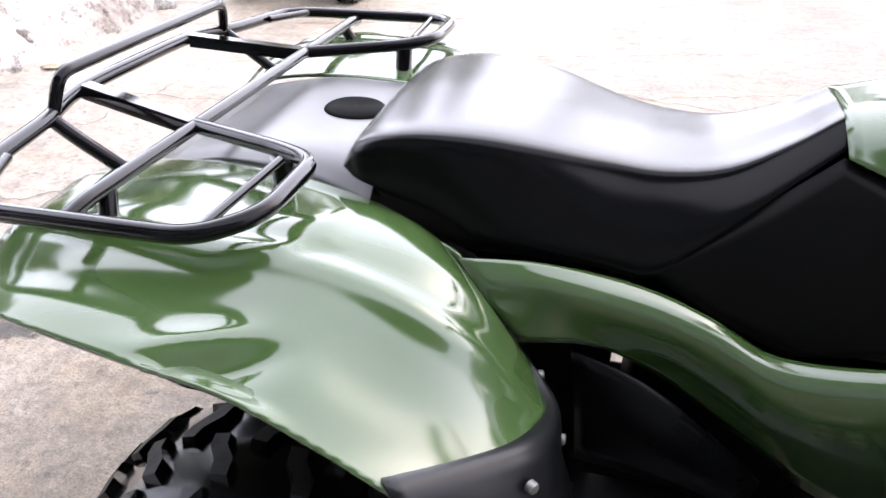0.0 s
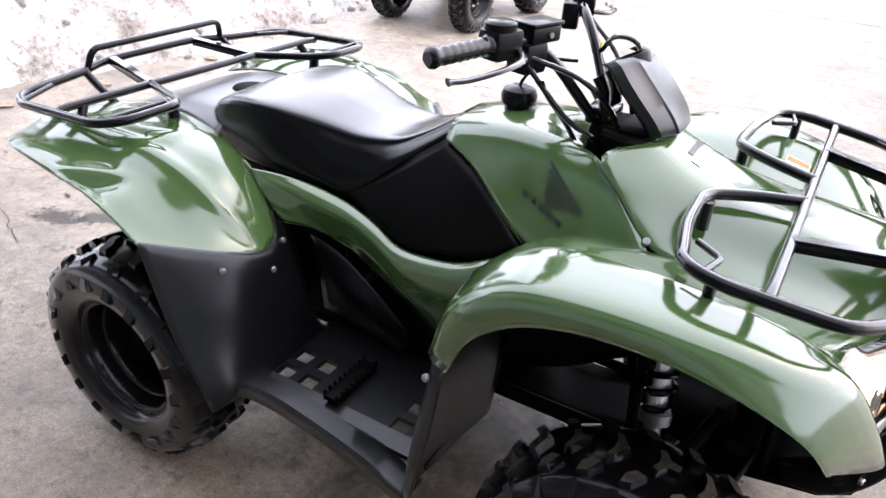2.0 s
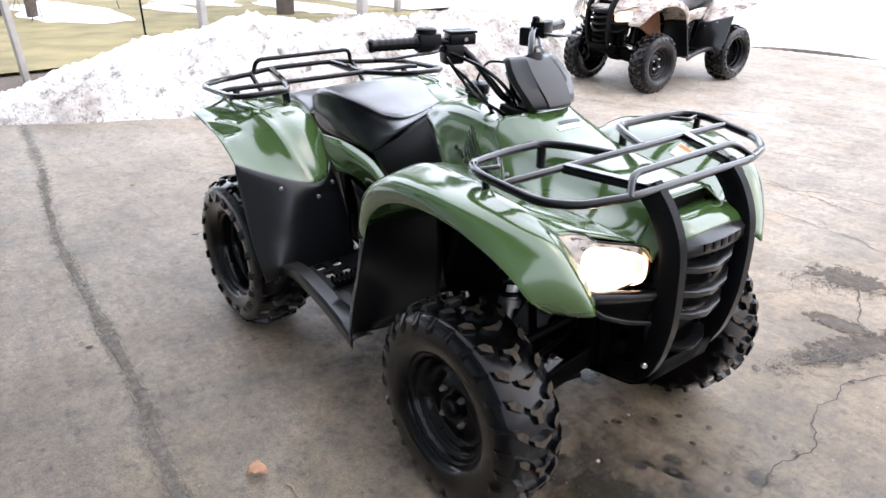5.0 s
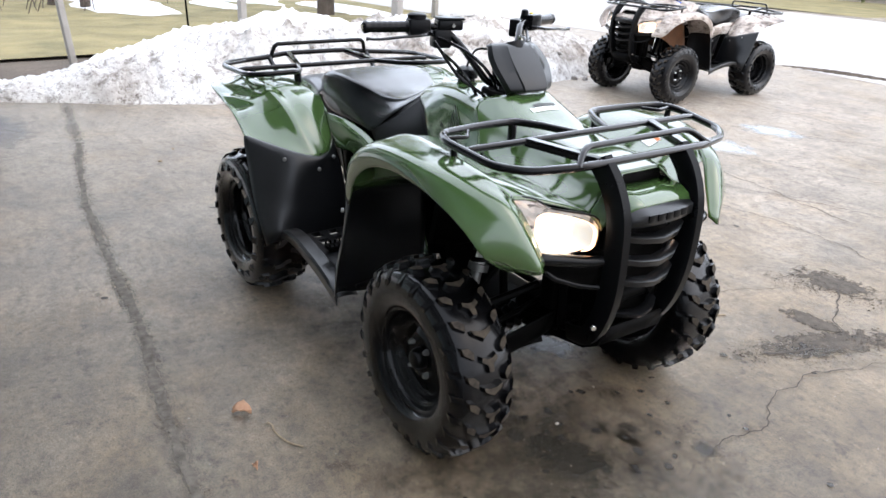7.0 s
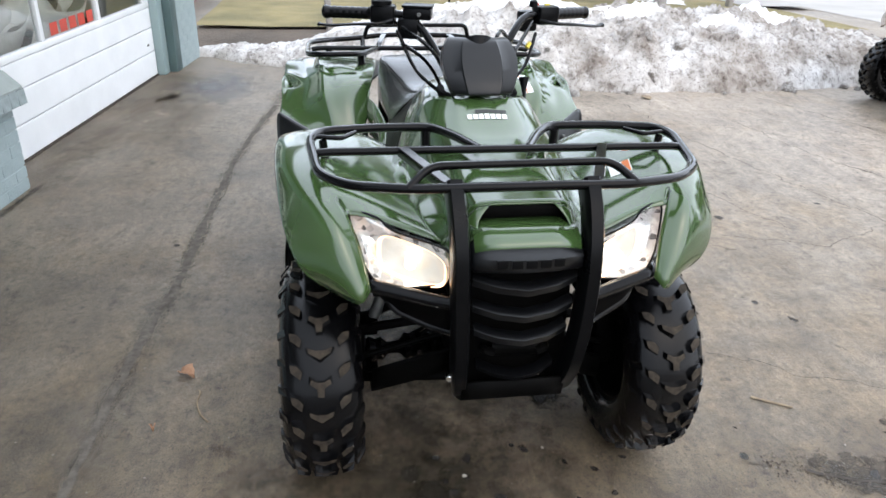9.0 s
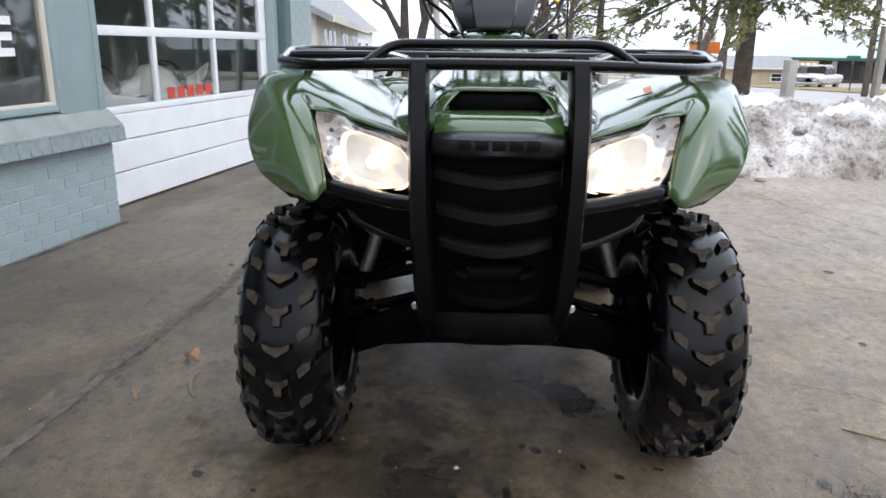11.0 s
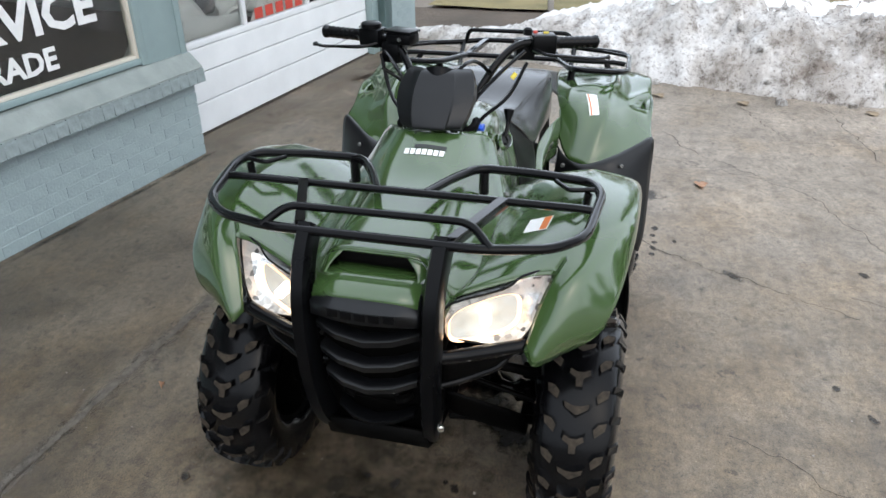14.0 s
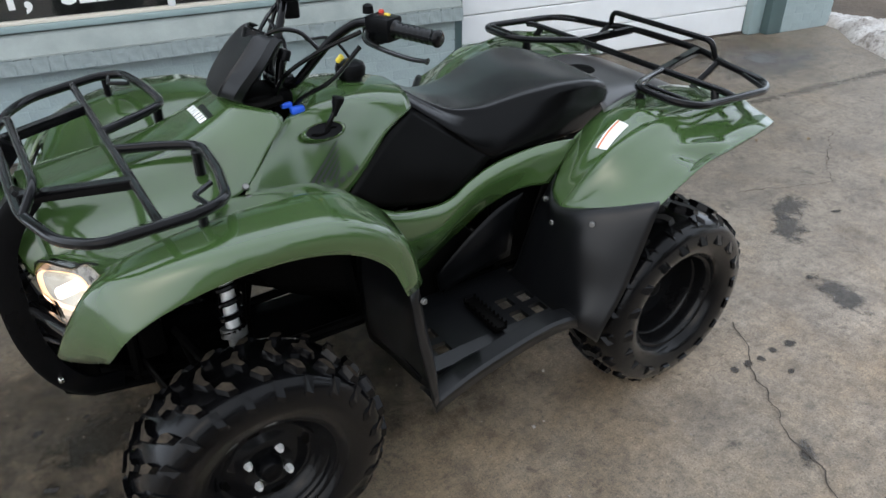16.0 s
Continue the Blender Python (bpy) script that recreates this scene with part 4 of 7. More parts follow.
    part("steering_head", bm, mats["dark"], atv)
    part("steering_stem", tube([(.315, 0, 1.005), (.42, 0, .70), (.50, 0, .40)], .018), mats["dark"], atv)
    part("clamp", box((.285, -.04, .985), (.345, .04, 1.025), .01), mats["tube"], atv)
    for a in (((.20, -.215, 1.15), (.30, -.13, 1.10), (.36, -.07, 1.02), (.38, -.05, .93)), ((.22, -.21, 1.13), (.29, -.16, 1.03), (.34, -.09, .97), (.37, -.06, .90)), ((.18, .20, 1.15), (.27, .14, 1.10), (.34, .08, 1.03), (.37, .06, .93)), ((.19, .21, 1.12), (.25, .17, 1.04), (.31, .10, .98), (.35, .07, .90)), ((.375, .03, 1.10), (.34, .06, 1.142), (.285, .085, 1.140), (.25, .12, 1.10)), ((.25, -.2, 1.10), (.24, -.13, 1.05), (.27, -.09, .99), (.31, -.07, .92))):
        part("cable", add_tube(bmesh.new(), spline(a, 6), .0055, 8), mats["tube"], atv)
    part("connector", box((.30, .098, .955), (.335, .116, .972), .004), BLUE, atv, "blue plastic cable connector")
    part("connector", box((.325, .085, .968), (.352, .100, .980), .003), BLUE, atv, "blue plastic cable connector")
    part("cable_tie", add_tube(bmesh.new(), [(.232, .175, 1.085), (.225, .185, 1.098)], .0068, 8), YELLOW, atv, "yellow cable sleeve")


def slat(y, z, x, drop=.014, h=.016):
    """One chevron bar of the grille."""
    bm = bmesh.new()
    pts = [(-y, x - .035, z + drop), (-y * .55, x - .008, z + drop * .5), (0, x, z), (y * .55, x - .008, z + drop * .5), (y, x - .035, z + drop)]
    rows = []
    for yy, xx, zz in pts:
        rows.append([Vector((xx - .03, yy, zz + h)), Vector((xx - .004, yy, zz + h)), Vector((xx + .004, yy, zz + h * .5)), Vector((xx, yy, zz - h)), Vector((xx - .03, yy, zz - h))])
    add_grid(bm, rows)
    bm.faces.ensure_lookup_table()
    return bm


def bumper(atv, mats):
    for s in (-1, 1):
        line = spline([(.935, s * .152, .940), (.985, s * .150, .885), (1.022, s * .147, .805), (1.032, s * .145, .70), (1.028, s * .140, .585), (1.0, s * .134, .475), (.945, s * .122, .395), (.86, s * .108, .365)], 5)
        bm = bmesh.new()
        rows = []
        for i, p in enumerate(line):
            a, b = line[max(i - 1, 0)], line[min(i + 1, len(line) - 1)]
            d = (b - a).normalized()
            out = Vector((-d.z, 0, d.x))
            out = out if out.x > 0 else -out
            w = .019
            prof = [(-w, -.042), (-w, .004), (-w * .7, .014), (w * .7, .014), (w, .004), (w, -.042)]
            rows.append([p + Vector((0, y, 0)) + out * o for y, o in prof])
        v = add_grid(bm, rows, close=True)
        bm.faces.new(v[0])
        bm.faces.new(v[-1])
        part("bumper_bar", bm, mats["satin"], atv, "flat black steel bumper upright")
        bm = bmesh.new()
        tube([(.985, s * .15, .668), (.965, s * .20, .668), (.925, s * .335, .690), (.88, s * .345, .690)], .017, .03, 10, False, bm)
        tube([(.985, s * .15, .588), (.955, s * .20, .592), (.925, s * .28, .622), (.90, s * .30, .655)], .009, .03, 10, False, bm)
        tray = bmesh.new()
        rows = [[(.985, .155, .672), (.990, .155, .650), (.978, .155, .610), (.972, .155, .585), (.95, .155, .575)],
                [(.965, .215, .676), (.968, .215, .655), (.955, .215, .615), (.948, .215, .592), (.93, .215, .585)],
                [(.938, .285, .684), (.940, .285, .664), (.930, .280, .640), (.922, .275, .618), (.90, .27, .610)],
                [(.905, .345, .690), (.906, .345, .672), (.895, .335, .662), (.885, .325, .652), (.87, .32, .648)]]
        patch(tray, rows, s, 3, 3)
        part("lamp_apron", tray, mats["dark"], atv, "black moulded apron below the headlight", solid=.005, angle=25)
        arm = patch(bmesh.new(), [[(.80, .125, .425), (.805, .125, .41), (.78, .125, .335), (.70, .125, .32)],
                                  [(.775, .21, .385), (.78, .21, .37), (.76, .21, .295), (.69, .21, .28)],
                                  [(.735, .325, .325), (.74, .325, .31), (.725, .325, .240), (.67, .325, .23)]], s, 3, 3)
        part("arm_guard", arm, mats["dark"], atv, "black plastic suspension arm guard", solid=.005)
        part("side_guard", bm, mats["tube"], atv, "black tube guard below the headlight")
        bm = bmesh.new()
        add_box(bm, (.80, s * .15 - .012, .67), (.97, s * .15 + .012, .69), .004)
        add_box(bm, (.85, min(s * .15, s * .33), .655), (.92, max(s * .15, s * .33), .672), .006)
        part("lamp_tray", bm, mats["dark"], atv)
        bolt(atv, (.985, s * .155, .463), (1, s * .4, 0), .009, CHROME)
    # nose with the raised name, grille bars and skid plate
    bm = bmesh.new()
    rows = []
    for y in (-.128, -.118, -.06, 0, .06, .118, .128):
        k = 1 - (abs(y) / .128) ** 2
        edge = .018 if abs(y) > .125 else 0.0
        rows.append([Vector((.965, y, .822 - edge)), Vector((1.010 + .012 * k - edge * .5, y, .814 - edge)), Vector((1.030 + .020 * k - edge, y, .802 - edge * .4)), Vector((1.030 + .022 * k - edge, y, .775 + edge * .4)), Vector((1.015 + .016 * k - edge, y, .762 + edge * .6)), Vector((.97, y, .760 + edge * .6))])
    add_grid(bm, rows)
    nose = part("nose_panel", bm, PANEL, atv, "black plastic nose panel with raised letters", angle=60)
    if mats["main"]:
        for i in range(5):
            y = -.062 + i * .031
            k = 1 - (y / .128) ** 2
            add_on = box((-.004, -.0120, -.0095), (.0008, .0120, .0095), .0006)
            part("raised_bar", add_on, mats["satin"], nose, m=Matrix.Translation((1.030 + .0215 * k, y, .793)))
    for z, y, x in ((.722, .118, 1.045), (.655, .114, 1.045), (.590, .108, 1.04)):
        part("grille_bar", slat(y, z, x, .014, .011), PANEL, atv)
    part("grille_bar", slat(.092, .478, 1.02, .014, .008), mats["satin"], atv)
    part("grille_back", box((.90, -.13, .40), (.955, .13, .80), .01), mats["dark"], atv)
    bm = bmesh.new()
    add_grid(bm, [[(1.0, y, .455), (.985, y, .395), (.93, y, .36), (.80, y, .335), (.4, y, .27), (-.45, y, .26)] for y in (-.125, -.06, 0, .06, .125)])
    part("skid_plate", bm, mats["dark"], atv, solid=.008)
    bm = bmesh.new()
    for s in (-1, 1):
        add_tube(bm, spline([(.96, s * .075, .53), (.975, s * .07, .53), (.98, s * .05, .525)], 4), .012, 8)
    add_tube(bm, [(.955, -.055, .53), (.955, .055, .53)], .026, 18)
    part("cable_roller", bm, mats["dark"], atv, "dark metal roller behind the grille")


def underbody(atv, mats):
    dark = mats["dark"]
    part("engine", box((-.20, -.13, .27), (.22, .13, .60), .03), dark, atv, "dark engine block")
    bm = bmesh.new()
    for i in range(7):
        add_box(bm, (.02, -.11, .56 + i * .018), (.20, .11, .568 + i * .018), .002)
    part("cylinder_fins", bm, ALLOY, atv, "grey finned cylinder")
    for s in (-1, 1):
        bm = lathe([(0, .13), (.05, .125), (.062, .10), (.065, .04), (.065, .001)], 28, "y")
        part("crank_cover", bm, dark, atv, m=Matrix.Translation((-.06, s * .12, .42)) @ (Matrix.Rotation(math.pi, 4, "Z") if s < 0 else Matrix()))
        for p in ([(-.62, s * .14, .33), (-.4, s * .14, .30), (.5, s * .12, .30), (.80, s * .11, .36), (.93, s * .11, .44)], [(-.95, s * .14, .76), (-.55, s * .14, .72), (-.2, s * .13, .66), (.3, s * .10, .80), (.75, s * .12, .78), (.9, s * .12, .64)], [(-.25, s * .135, .66), (-.28, s * .14, .31)], [(.5, s * .12, .78), (.56, s * .12, .31)], [(.80, s * .12, .76), (.82, s * .11, .36)]):
            part("frame_tube", tube(p, .014, .05, 8), dark, atv)
        # suspension arms, drive shaft, boot, knuckle
        bm = bmesh.new()
        for zc, zo, w in ((.30, .245, .10), (.47, .40, .07)):
            for x in (-w, w):
                tube([(.62 + x * 1.3, s * .12, zc), (.62 + x * .4, s * .34, zo)], .014, 0, 8, False, bm)
            add_box(bm, (.58, min(s * .30, s * .37), zo - .02), (.66, max(s * .30, s * .37), zo + .02), .01)
        part("suspension_arm", bm, dark, atv)
        shaft = [.02, .045, .032, .044, .033, .043, .034, .041, .02, .018, .018, .035, .03, .04, .03, .036, .02]
        bm = add_tube(bmesh.new(), [(.62, s * (.11 + .26 * i / 16), .325 - .02 * i / 16) for i in range(17)], .02, 14, taper=shaft)
        part("drive_shaft", bm, mats["rubber"], atv, "drive shaft with ribbed rubber boots")
        part("knuckle", box((.585, min(s * .335, s * .40), .23), (.655, max(s * .335, s * .40), .42), .02), dark, atv)
        part("tie_rod", tube([(.70, s * .06, .42), (.69, s * .34, .34)], .008), dark, atv)
        if mats["main"]:
            shock(atv, s, mats)
        # rear axle and inner liners
        part("axle_tube", tube([(-.623, s * .05, .295), (-.623, s * .40, .295)], .034, 0, 14), dark, atv)
        bm = patch(bmesh.new(), [
            [(.30, .20, .74), (.40, .20, .81), (.55, .20, .815), (.70, .20, .81), (.82, .20, .79)],
            [(.26, .205, .60), (.40, .185, .64), (.55, .18, .66), (.68, .18, .66), (.74, .19, .70)],
            [(.25, .225, .45), (.36, .20, .48), (.44, .19, .52), (.48, .19, .56), (.50, .19, .60)],
        ], s, 4, 4)
        part("wheel_liner", bm, mats["liner"], atv, solid=.004)
        bm = patch(bmesh.new(), [
            [(-.45, .22, .74), (-.6, .21, .79), (-.8, .20, .80), (-.97, .20, .79)],
            [(-.36, .24, .60), (-.55, .18, .62), (-.8, .17, .66), (-.95, .17, .70)],
            [(-.29, .25, .40), (-.42, .18, .45), (-.5, .17, .5), (-.55, .17, .54)],
        ], s, 4, 4)
        part("wheel_liner", bm, dark, atv, solid=.004)
        # lower engine side cover beside the leg
        bm = patch(bmesh.new(), [
            [(-.30, .235, .615), (-.20, .235, .585), (-.10, .235, .52), (.0, .23, .43)],
            [(-.285, .225, .52), (-.19, .25, .50), (-.10, .245, .45), (-.01, .225, .38)],
            [(-.27, .225, .40), (-.18, .225, .39), (-.10, .22, .37), (-.03, .21, .34)],
        ], s, 4, 4)
        part("inner_guard", box((-.44, min(s * .15, s * .19), .34), (-.24, max(s * .15, s * .19), .66), .02), dark, atv)
        part("engine_side_cover", bm, mats["satin"], atv, solid=.004)
    part("rear_drive_case", box((-.72, -.07, .22), (-.53, .07, .37), .04), dark, atv)
    part("muffler", tube([(-.45, -.10, .60), (-.90, -.12, .66)], .06, 0, 18), dark, atv)
    part("battery_box", box((-.60, -.13, .40), (-.25, .13, .70), .03), dark, atv)
    part("front_drive_case", box((.56, -.09, .26), (.74, .09, .40), .04), dark, atv)
    part("radiator", box((.74, -.14, .42), (.80, .14, .76), .01), dark, atv)
    part("airbox", box((-.22, -.11, .58), (.30, .11, .80), .03), dark, atv)


def lay(bm, fn, outline, lift=.0018, side=1, across=6):
    """Lays a flat outline (x, y) of four corners on a skin."""
    a, b, c, d = [Vector((*p, 0)) for p in outline]
    rows = []
    for i in range(across + 1):
        row = []
        for j in range(across + 1):
            p = a.lerp(b, i / across).lerp(d.lerp(c, i / across), j / across)
            got = skin_hit(fn, p.x, p.y * side)
            row.append(got)
        rows.append(row)
    if all(q is not None for r in rows for q in r):
        add_grid(bm, [[q[0] + q[1] * lift for q in r] for r in rows])
    return bm


cache = {}


def skin_hit(fn, x, y):
    """The highest point of a skin over (x, y), and its normal."""
    from mathutils.bvhtree import BVHTree
    key = (fn, y >= 0)
    if key not in cache:
        bm = fn(1 if y >= 0 else -1)
        bm.normal_update()
        cache[key] = BVHTree.FromBMesh(bm)
        bm.free()
    hit, n, _, _ = cache[key].ray_cast(Vector((x, y, 3)), Vector((0, 0, -1)))
    if hit is None:
        return None
    return hit, (n if n.z > 0 else -n)


def side_hit(fn, x, z, s):
    """The outermost point of a skin seen square from the side."""
    skin_hit(fn, .2, .1 * s)
    hit, n, _, _ = cache[(fn, s > 0)].ray_cast(Vector((x, s * 2, z)), Vector((0, -s, 0)))
    return None if hit is None else (hit, n if n.y * s > 0 else -n)


def lay_side(fn, corners, s, lift=.0016, k=4):
    a, b, c, d = [Vector((*p, 0)) for p in corners]
    rows = []
    for i in range(k + 1):
        got = [side_hit(fn, p.x, p.y, s) for p in (a.lerp(b, j / k).lerp(d.lerp(c, j / k), i / k) for j in range(k + 1))]
        if any(q is None for q in got):
            continue
        rows.append([q[0] + q[1] * lift for q in got])
    bm = bmesh.new()
    if len(rows) > 1:
        add_grid(bm, rows)
    return bm


def detail_decals(atv):
    for s in (1, -1):
        # a wing badge of five slanted feathers, and its name kept as plain bars
        for i in range(5):
            drop = Vector((-.02, -.045)) if s > 0 else Vector((0, 0))
            root, tip = Vector((.268 + .0020 * i, .930 - .0145 * i)) + drop, Vector((.362 - .0165 * i, .853 - .0016 * i)) + drop
            w = Vector((.0022, .0028))
            bm = lay_side(tank_skin, [tuple(root - w * .6), tuple(root + w * .6), tuple(tip + w * 1.1), tuple(tip - w * 1.1)], s, .005, 8)
            part("wing_feather", bm, DECAL_BLACK, atv, "black wing-shaped badge")
        for i in range(5):
            x, z = .228 + i * .021 - (.02 if s > 0 else 0), .868 - i * .0085 - (.045 if s > 0 else 0)
            bm = lay_side(tank_skin, [(x, z), (x + .014, z - .005), (x + .014, z - .017), (x, z - .012)], s, .003, 4)
            part("badge_bar", bm, DECAL_BLACK, atv)
        bm = lay(bmesh.new(), fender_front, [(.66, .30), (.715, .29), (.715, .345), (.66, .355)], .0015, s, 6)
        if s > 0:
            part("warning_label", bm, DECAL_WHITE, atv, "white and orange warning label")
            bm = lay(bmesh.new(), fender_front, [(.662, .335), (.713, .327), (.713, .343), (.662, .352)], .0025, s, 5)
            part("label_band", bm, ORANGE, atv)
        else:
            bm.free()
    part("panel_hollow", lathe([(-.001, .0005), (-.001, .022), (-.005, .025), (-.005, .029), (.004, .031)], 24, "y"), DARK, atv, "round black hollow in the side panel", m=Matrix.Translation((.215, -.2545, .688)))
    bm = lay(bmesh.new(), fender_rear, [(-.535, .345), (-.435, .370), (-.445, .405), (-.54, .385)], .0015, 1, 6)
    part("warning_label", bm, DECAL_WHITE, atv, "white and orange warning label")
    bm = lay(bmesh.new(), fender_rear, [(-.533, .350), (-.437, .375), (-.438, .380), (-.534, .355)], .0025, 1, 5)
    part("label_band", bm, ORANGE, atv)
    for i in range(7):
        y = -.046 + i * .0155
        bm = bmesh.new()
        hits = [skin_hit(hood_skin, x, yy) for x in (.520, .538) for yy in (y - .0062, y + .0062)]
        v = [bm.verts.new(h[0] + h[1] * .0016) for h in hits]
        bm.faces.new((v[0], v[1], v[3], v[2]))
        part("name_bar", bm, DECAL_WHITE, atv, "white name badge of plain bars")
    bm = bmesh.new()
    rows = [[h[0] + h[1] * .0012 for h in (skin_hit(hood_skin, x, yy) for yy in (-.03, .0, .03, .055))] for x in (.505, .517)]
    add_grid(bm, rows)
    part("badge_shadow", bm, DECAL_BLACK, atv)


def quad_bike(name, m, paint, label, main=True):
    mats = {"paint": paint, "liner": DARK if main else RUSTPANEL, "satin": SATIN, "dark": DARK, "tube": TUBE, "rubber": RUBBER, "worn": WORN, "rim": RIM, "main": main}
    atv = thing(name, label, "quad bike", m)
    for s in (1, -1):
        part("front_fender", fender_front(s), paint, atv, solid=.005)
        part("rear_fender", fender_rear(s), paint, atv, solid=.005)
        part("side_panel", side_skin(s), paint, atv, solid=.004)
        part("knee_panel", knee_skin(s), KNEE, atv, "textured black plastic knee panel", solid=.004)
        part("rear_mudguard", rear_flap(s), PANEL, atv, "black plastic rear mudguard", solid=.005)
        part("front_mudguard", front_flap(s), PANEL, atv, "black plastic mudguard behind the front wheel", solid=.006)
        footrest(s, mats, atv)
        headlight(atv, s, mats)
        wheel(atv, .638, s * .457, s, .103, False, mats, .2 if s > 0 else .35)
        wheel(atv, -.646, s * .482, s, .122, True, mats, .1 if s > 0 else .5)
        for at, way in (((-.318, s * .505, .632), (.8, s * .6, .1)), ((-.294, s * .375, .583), (1, s * .1, .1)), ((-.335, s * .292, .610), (1, s * -.3, .1)), ((.503, s * .215, .853), (.1, s * .7, .7)), ((.235, s * .545, .625), (-.3, s, .1))):
            bolt(atv, at, way)
    part("hood", both(hood_skin), paint, atv, solid=.005)
    part("tank_cover", both(tank_skin), paint, atv, solid=.005)
    part("seat", both(seat_skin), VINYL, atv, "padded black vinyl seat")
    # air scoop and its lower lip
    part("air_scoop", box((.80, -.098, .840), (.926, .098, .880), .012), DARK, atv, "dark air intake below the hood edge")
    for s in (1, -1):
        bm = patch(bmesh.new(), [
            [(.935, .070, .886), (.932, .106, .876), (.928, .146, .826), (.925, .175, .785)],
            [(.955, .100, .855), (.955, .116, .845), (.955, .146, .810), (.95, .165, .765)],
            [(.985, .104, .832), (.985, .118, .826), (.98, .142, .795), (.965, .158, .745)],
        ], s, 3, 3)
        part("cheek_panel", bm, paint, atv, solid=.004)
    bm = bmesh.new()
    add_grid(bm, [[(.90, y, .848), (.955, y, .846), (.985, y, .840), (1.010, y, .826), (1.020, y, .808)] for y in (-.118, -.06, 0, .06, .118)])
    part("scoop_lip", bm, paint, atv, solid=.004)
    # lid behind the seat
    bm = patch(bmesh.new(), [
        [(-.60, -.235, .795), (-.60, -.17, .835), (-.60, 0, .84), (-.60, .17, .835), (-.60, .235, .795)],
        [(-.70, -.215, .818), (-.70, -.15, .842), (-.70, 0, .846), (-.70, .15, .842), (-.70, .215, .818)],
        [(-.82, -.205, .822), (-.82, -.15, .835), (-.82, 0, .838), (-.82, .15, .835), (-.82, .205, .822)],
        [(-.95, -.20, .795), (-.95, -.14, .80), (-.95, 0, .80), (-.95, .14, .80), (-.95, .20, .795)],
    ], 1, 4, 4)
    lid = part("rear_lid", bm, LID, atv, "grey-black plastic lid behind the seat", solid=.004)
    part("lid_recess", lathe([(.004, .001), (.0045, .055), (.001, .060), (-.003, .062)], 28, "z"), DARK, lid, "dark oval hollow in the lid", m=Matrix.Translation((-.700, 0.0, .8455)) @ Matrix.Diagonal((.85, .82, 1, 1)))
    # racks
    half_loop = [(-1.088, .10, .886), (-1.085, .18, .884), (-1.062, .26, .877), (-1.035, .455, .868), (-.98, .492, .867), (-.70, .492, .878), (-.645, .44, .886), (-.645, .30, .888), (-.70, .262, .880), (-.87, .195, .868)]
    loop = [(x, -y, z) for x, y, z in half_loop[::-1]] + half_loop
    side_bits = []
    for s in (1, -1):
        side_bits += [([(-1.03, s * .375, .873), (-.985, s * .485, .868)], .007, 0, False), ([(-.69, s * .30, .884), (-.70, s * .485, .880)], .006, 0, False), ([(-1.062, s * .25, .872), (-1.03, s * .25, .85), (-.95, s * .245, .80)], .011, .02, False), ([(-.70, s * .275, .876), (-.70, s * .27, .83)], .016, 0, False), ([(-.87, s * .40, .862), (-.86, s * .42, .83)], .012, 0, False)]
    rack(atv, "rear_rack", [(loop, .0115, .035, False), ([(-.87, -.478, .862), (-.87, -.44, .868), (-.87, .44, .868), (-.87, .478, .862)], .0105, .02, False), ([(-1.066, -.24, .882), (-1.056, -.225, .934), (-1.050, .225, .938), (-1.062, .24, .884)], .0095, .03, False)] + side_bits, [((-1.08, -.15, .888), (-.875, -.192, .870)), ((-1.08, .15, .888), (-.875, .192, .870))], mats, "black tubular steel rear luggage rack")
    half_front = [(.952, .10, .932), (.948, .24, .930), (.905, .375, .925), (.845, .440, .930), (.665, .462, .950), (.605, .435, .953), (.578, .30, .952), (.570, .155, .950), (.64, .105, .948), (.735, .060, .944)]
    loop = [(x, -y, z) for x, y, z in half_front[::-1]] + half_front
    side_bits = []
    for s in (1, -1):
        side_bits += [([(.64, s * .448, .951), (.655, s * .385, .95), (.61, s * .35, .951)], .006, .01, False), ([(.88, s * .40, .926), (.80, s * .452, .935)], .006, 0, False), ([(.585, s * .17, .945), (.585, s * .17, .89)], .013, 0, False), ([(.655, s * .43, .945), (.655, s * .425, .90)], .010, 0, False)]
    rack(atv, "front_rack", [(loop, .0115, .035, False), ([(.735, -.455, .940), (.737, -.42, .944), (.737, .42, .944), (.735, .455, .940)], .010, .02, False), ([(.948, -.255, .930), (.912, -.205, .968), (.908, .205, .970), (.945, .255, .932)], .0095, .03, False)] + side_bits, [((.737, -.245, .948), (.945, -.165, .936)), ((.737, .245, .948), (.945, .165, .936))], mats, "black tubular steel front luggage rack")
    handlebar(atv, mats)
    bumper(atv, mats)
    underbody(atv, mats)
    # fuel cap with its breather hose
    cap = part("fuel_cap", lathe([(.955, .030), (.985, .031), (.988, .039), (1.006, .041), (1.018, .036), (1.025, .020), (1.026, .001)], 24, "z"), SATIN, atv, "black plastic fuel cap", m=Matrix.Translation((.118, 0, -.004)))
    part("breather_hose", add_tube(bmesh.new(), spline([(0, 0, 1.01), (.005, 0, 1.04), (.05, 0, 1.09), (.12, .01, 1.10)], 6), .004, 8), RUBBER, cap)
    if main:
        # shift lever in its slot
        slot = Matrix.Translation((.280, .170, .920)) @ Matrix.Rotation(radians(-50), 4, "X") @ Matrix.Diagonal((1.12, .46, 1, 1))
        gate = part("gear_gate", lathe([(-.004, .052), (.005, .050), (.008, .047), (.006, .043), (.002, .042)], 30, "z"), paint, atv, "oval gear gate with a black slot", m=slot)
        part("gate_floor", lathe([(.003, .043), (.0035, .0005)], 30, "z"), SATIN, gate)
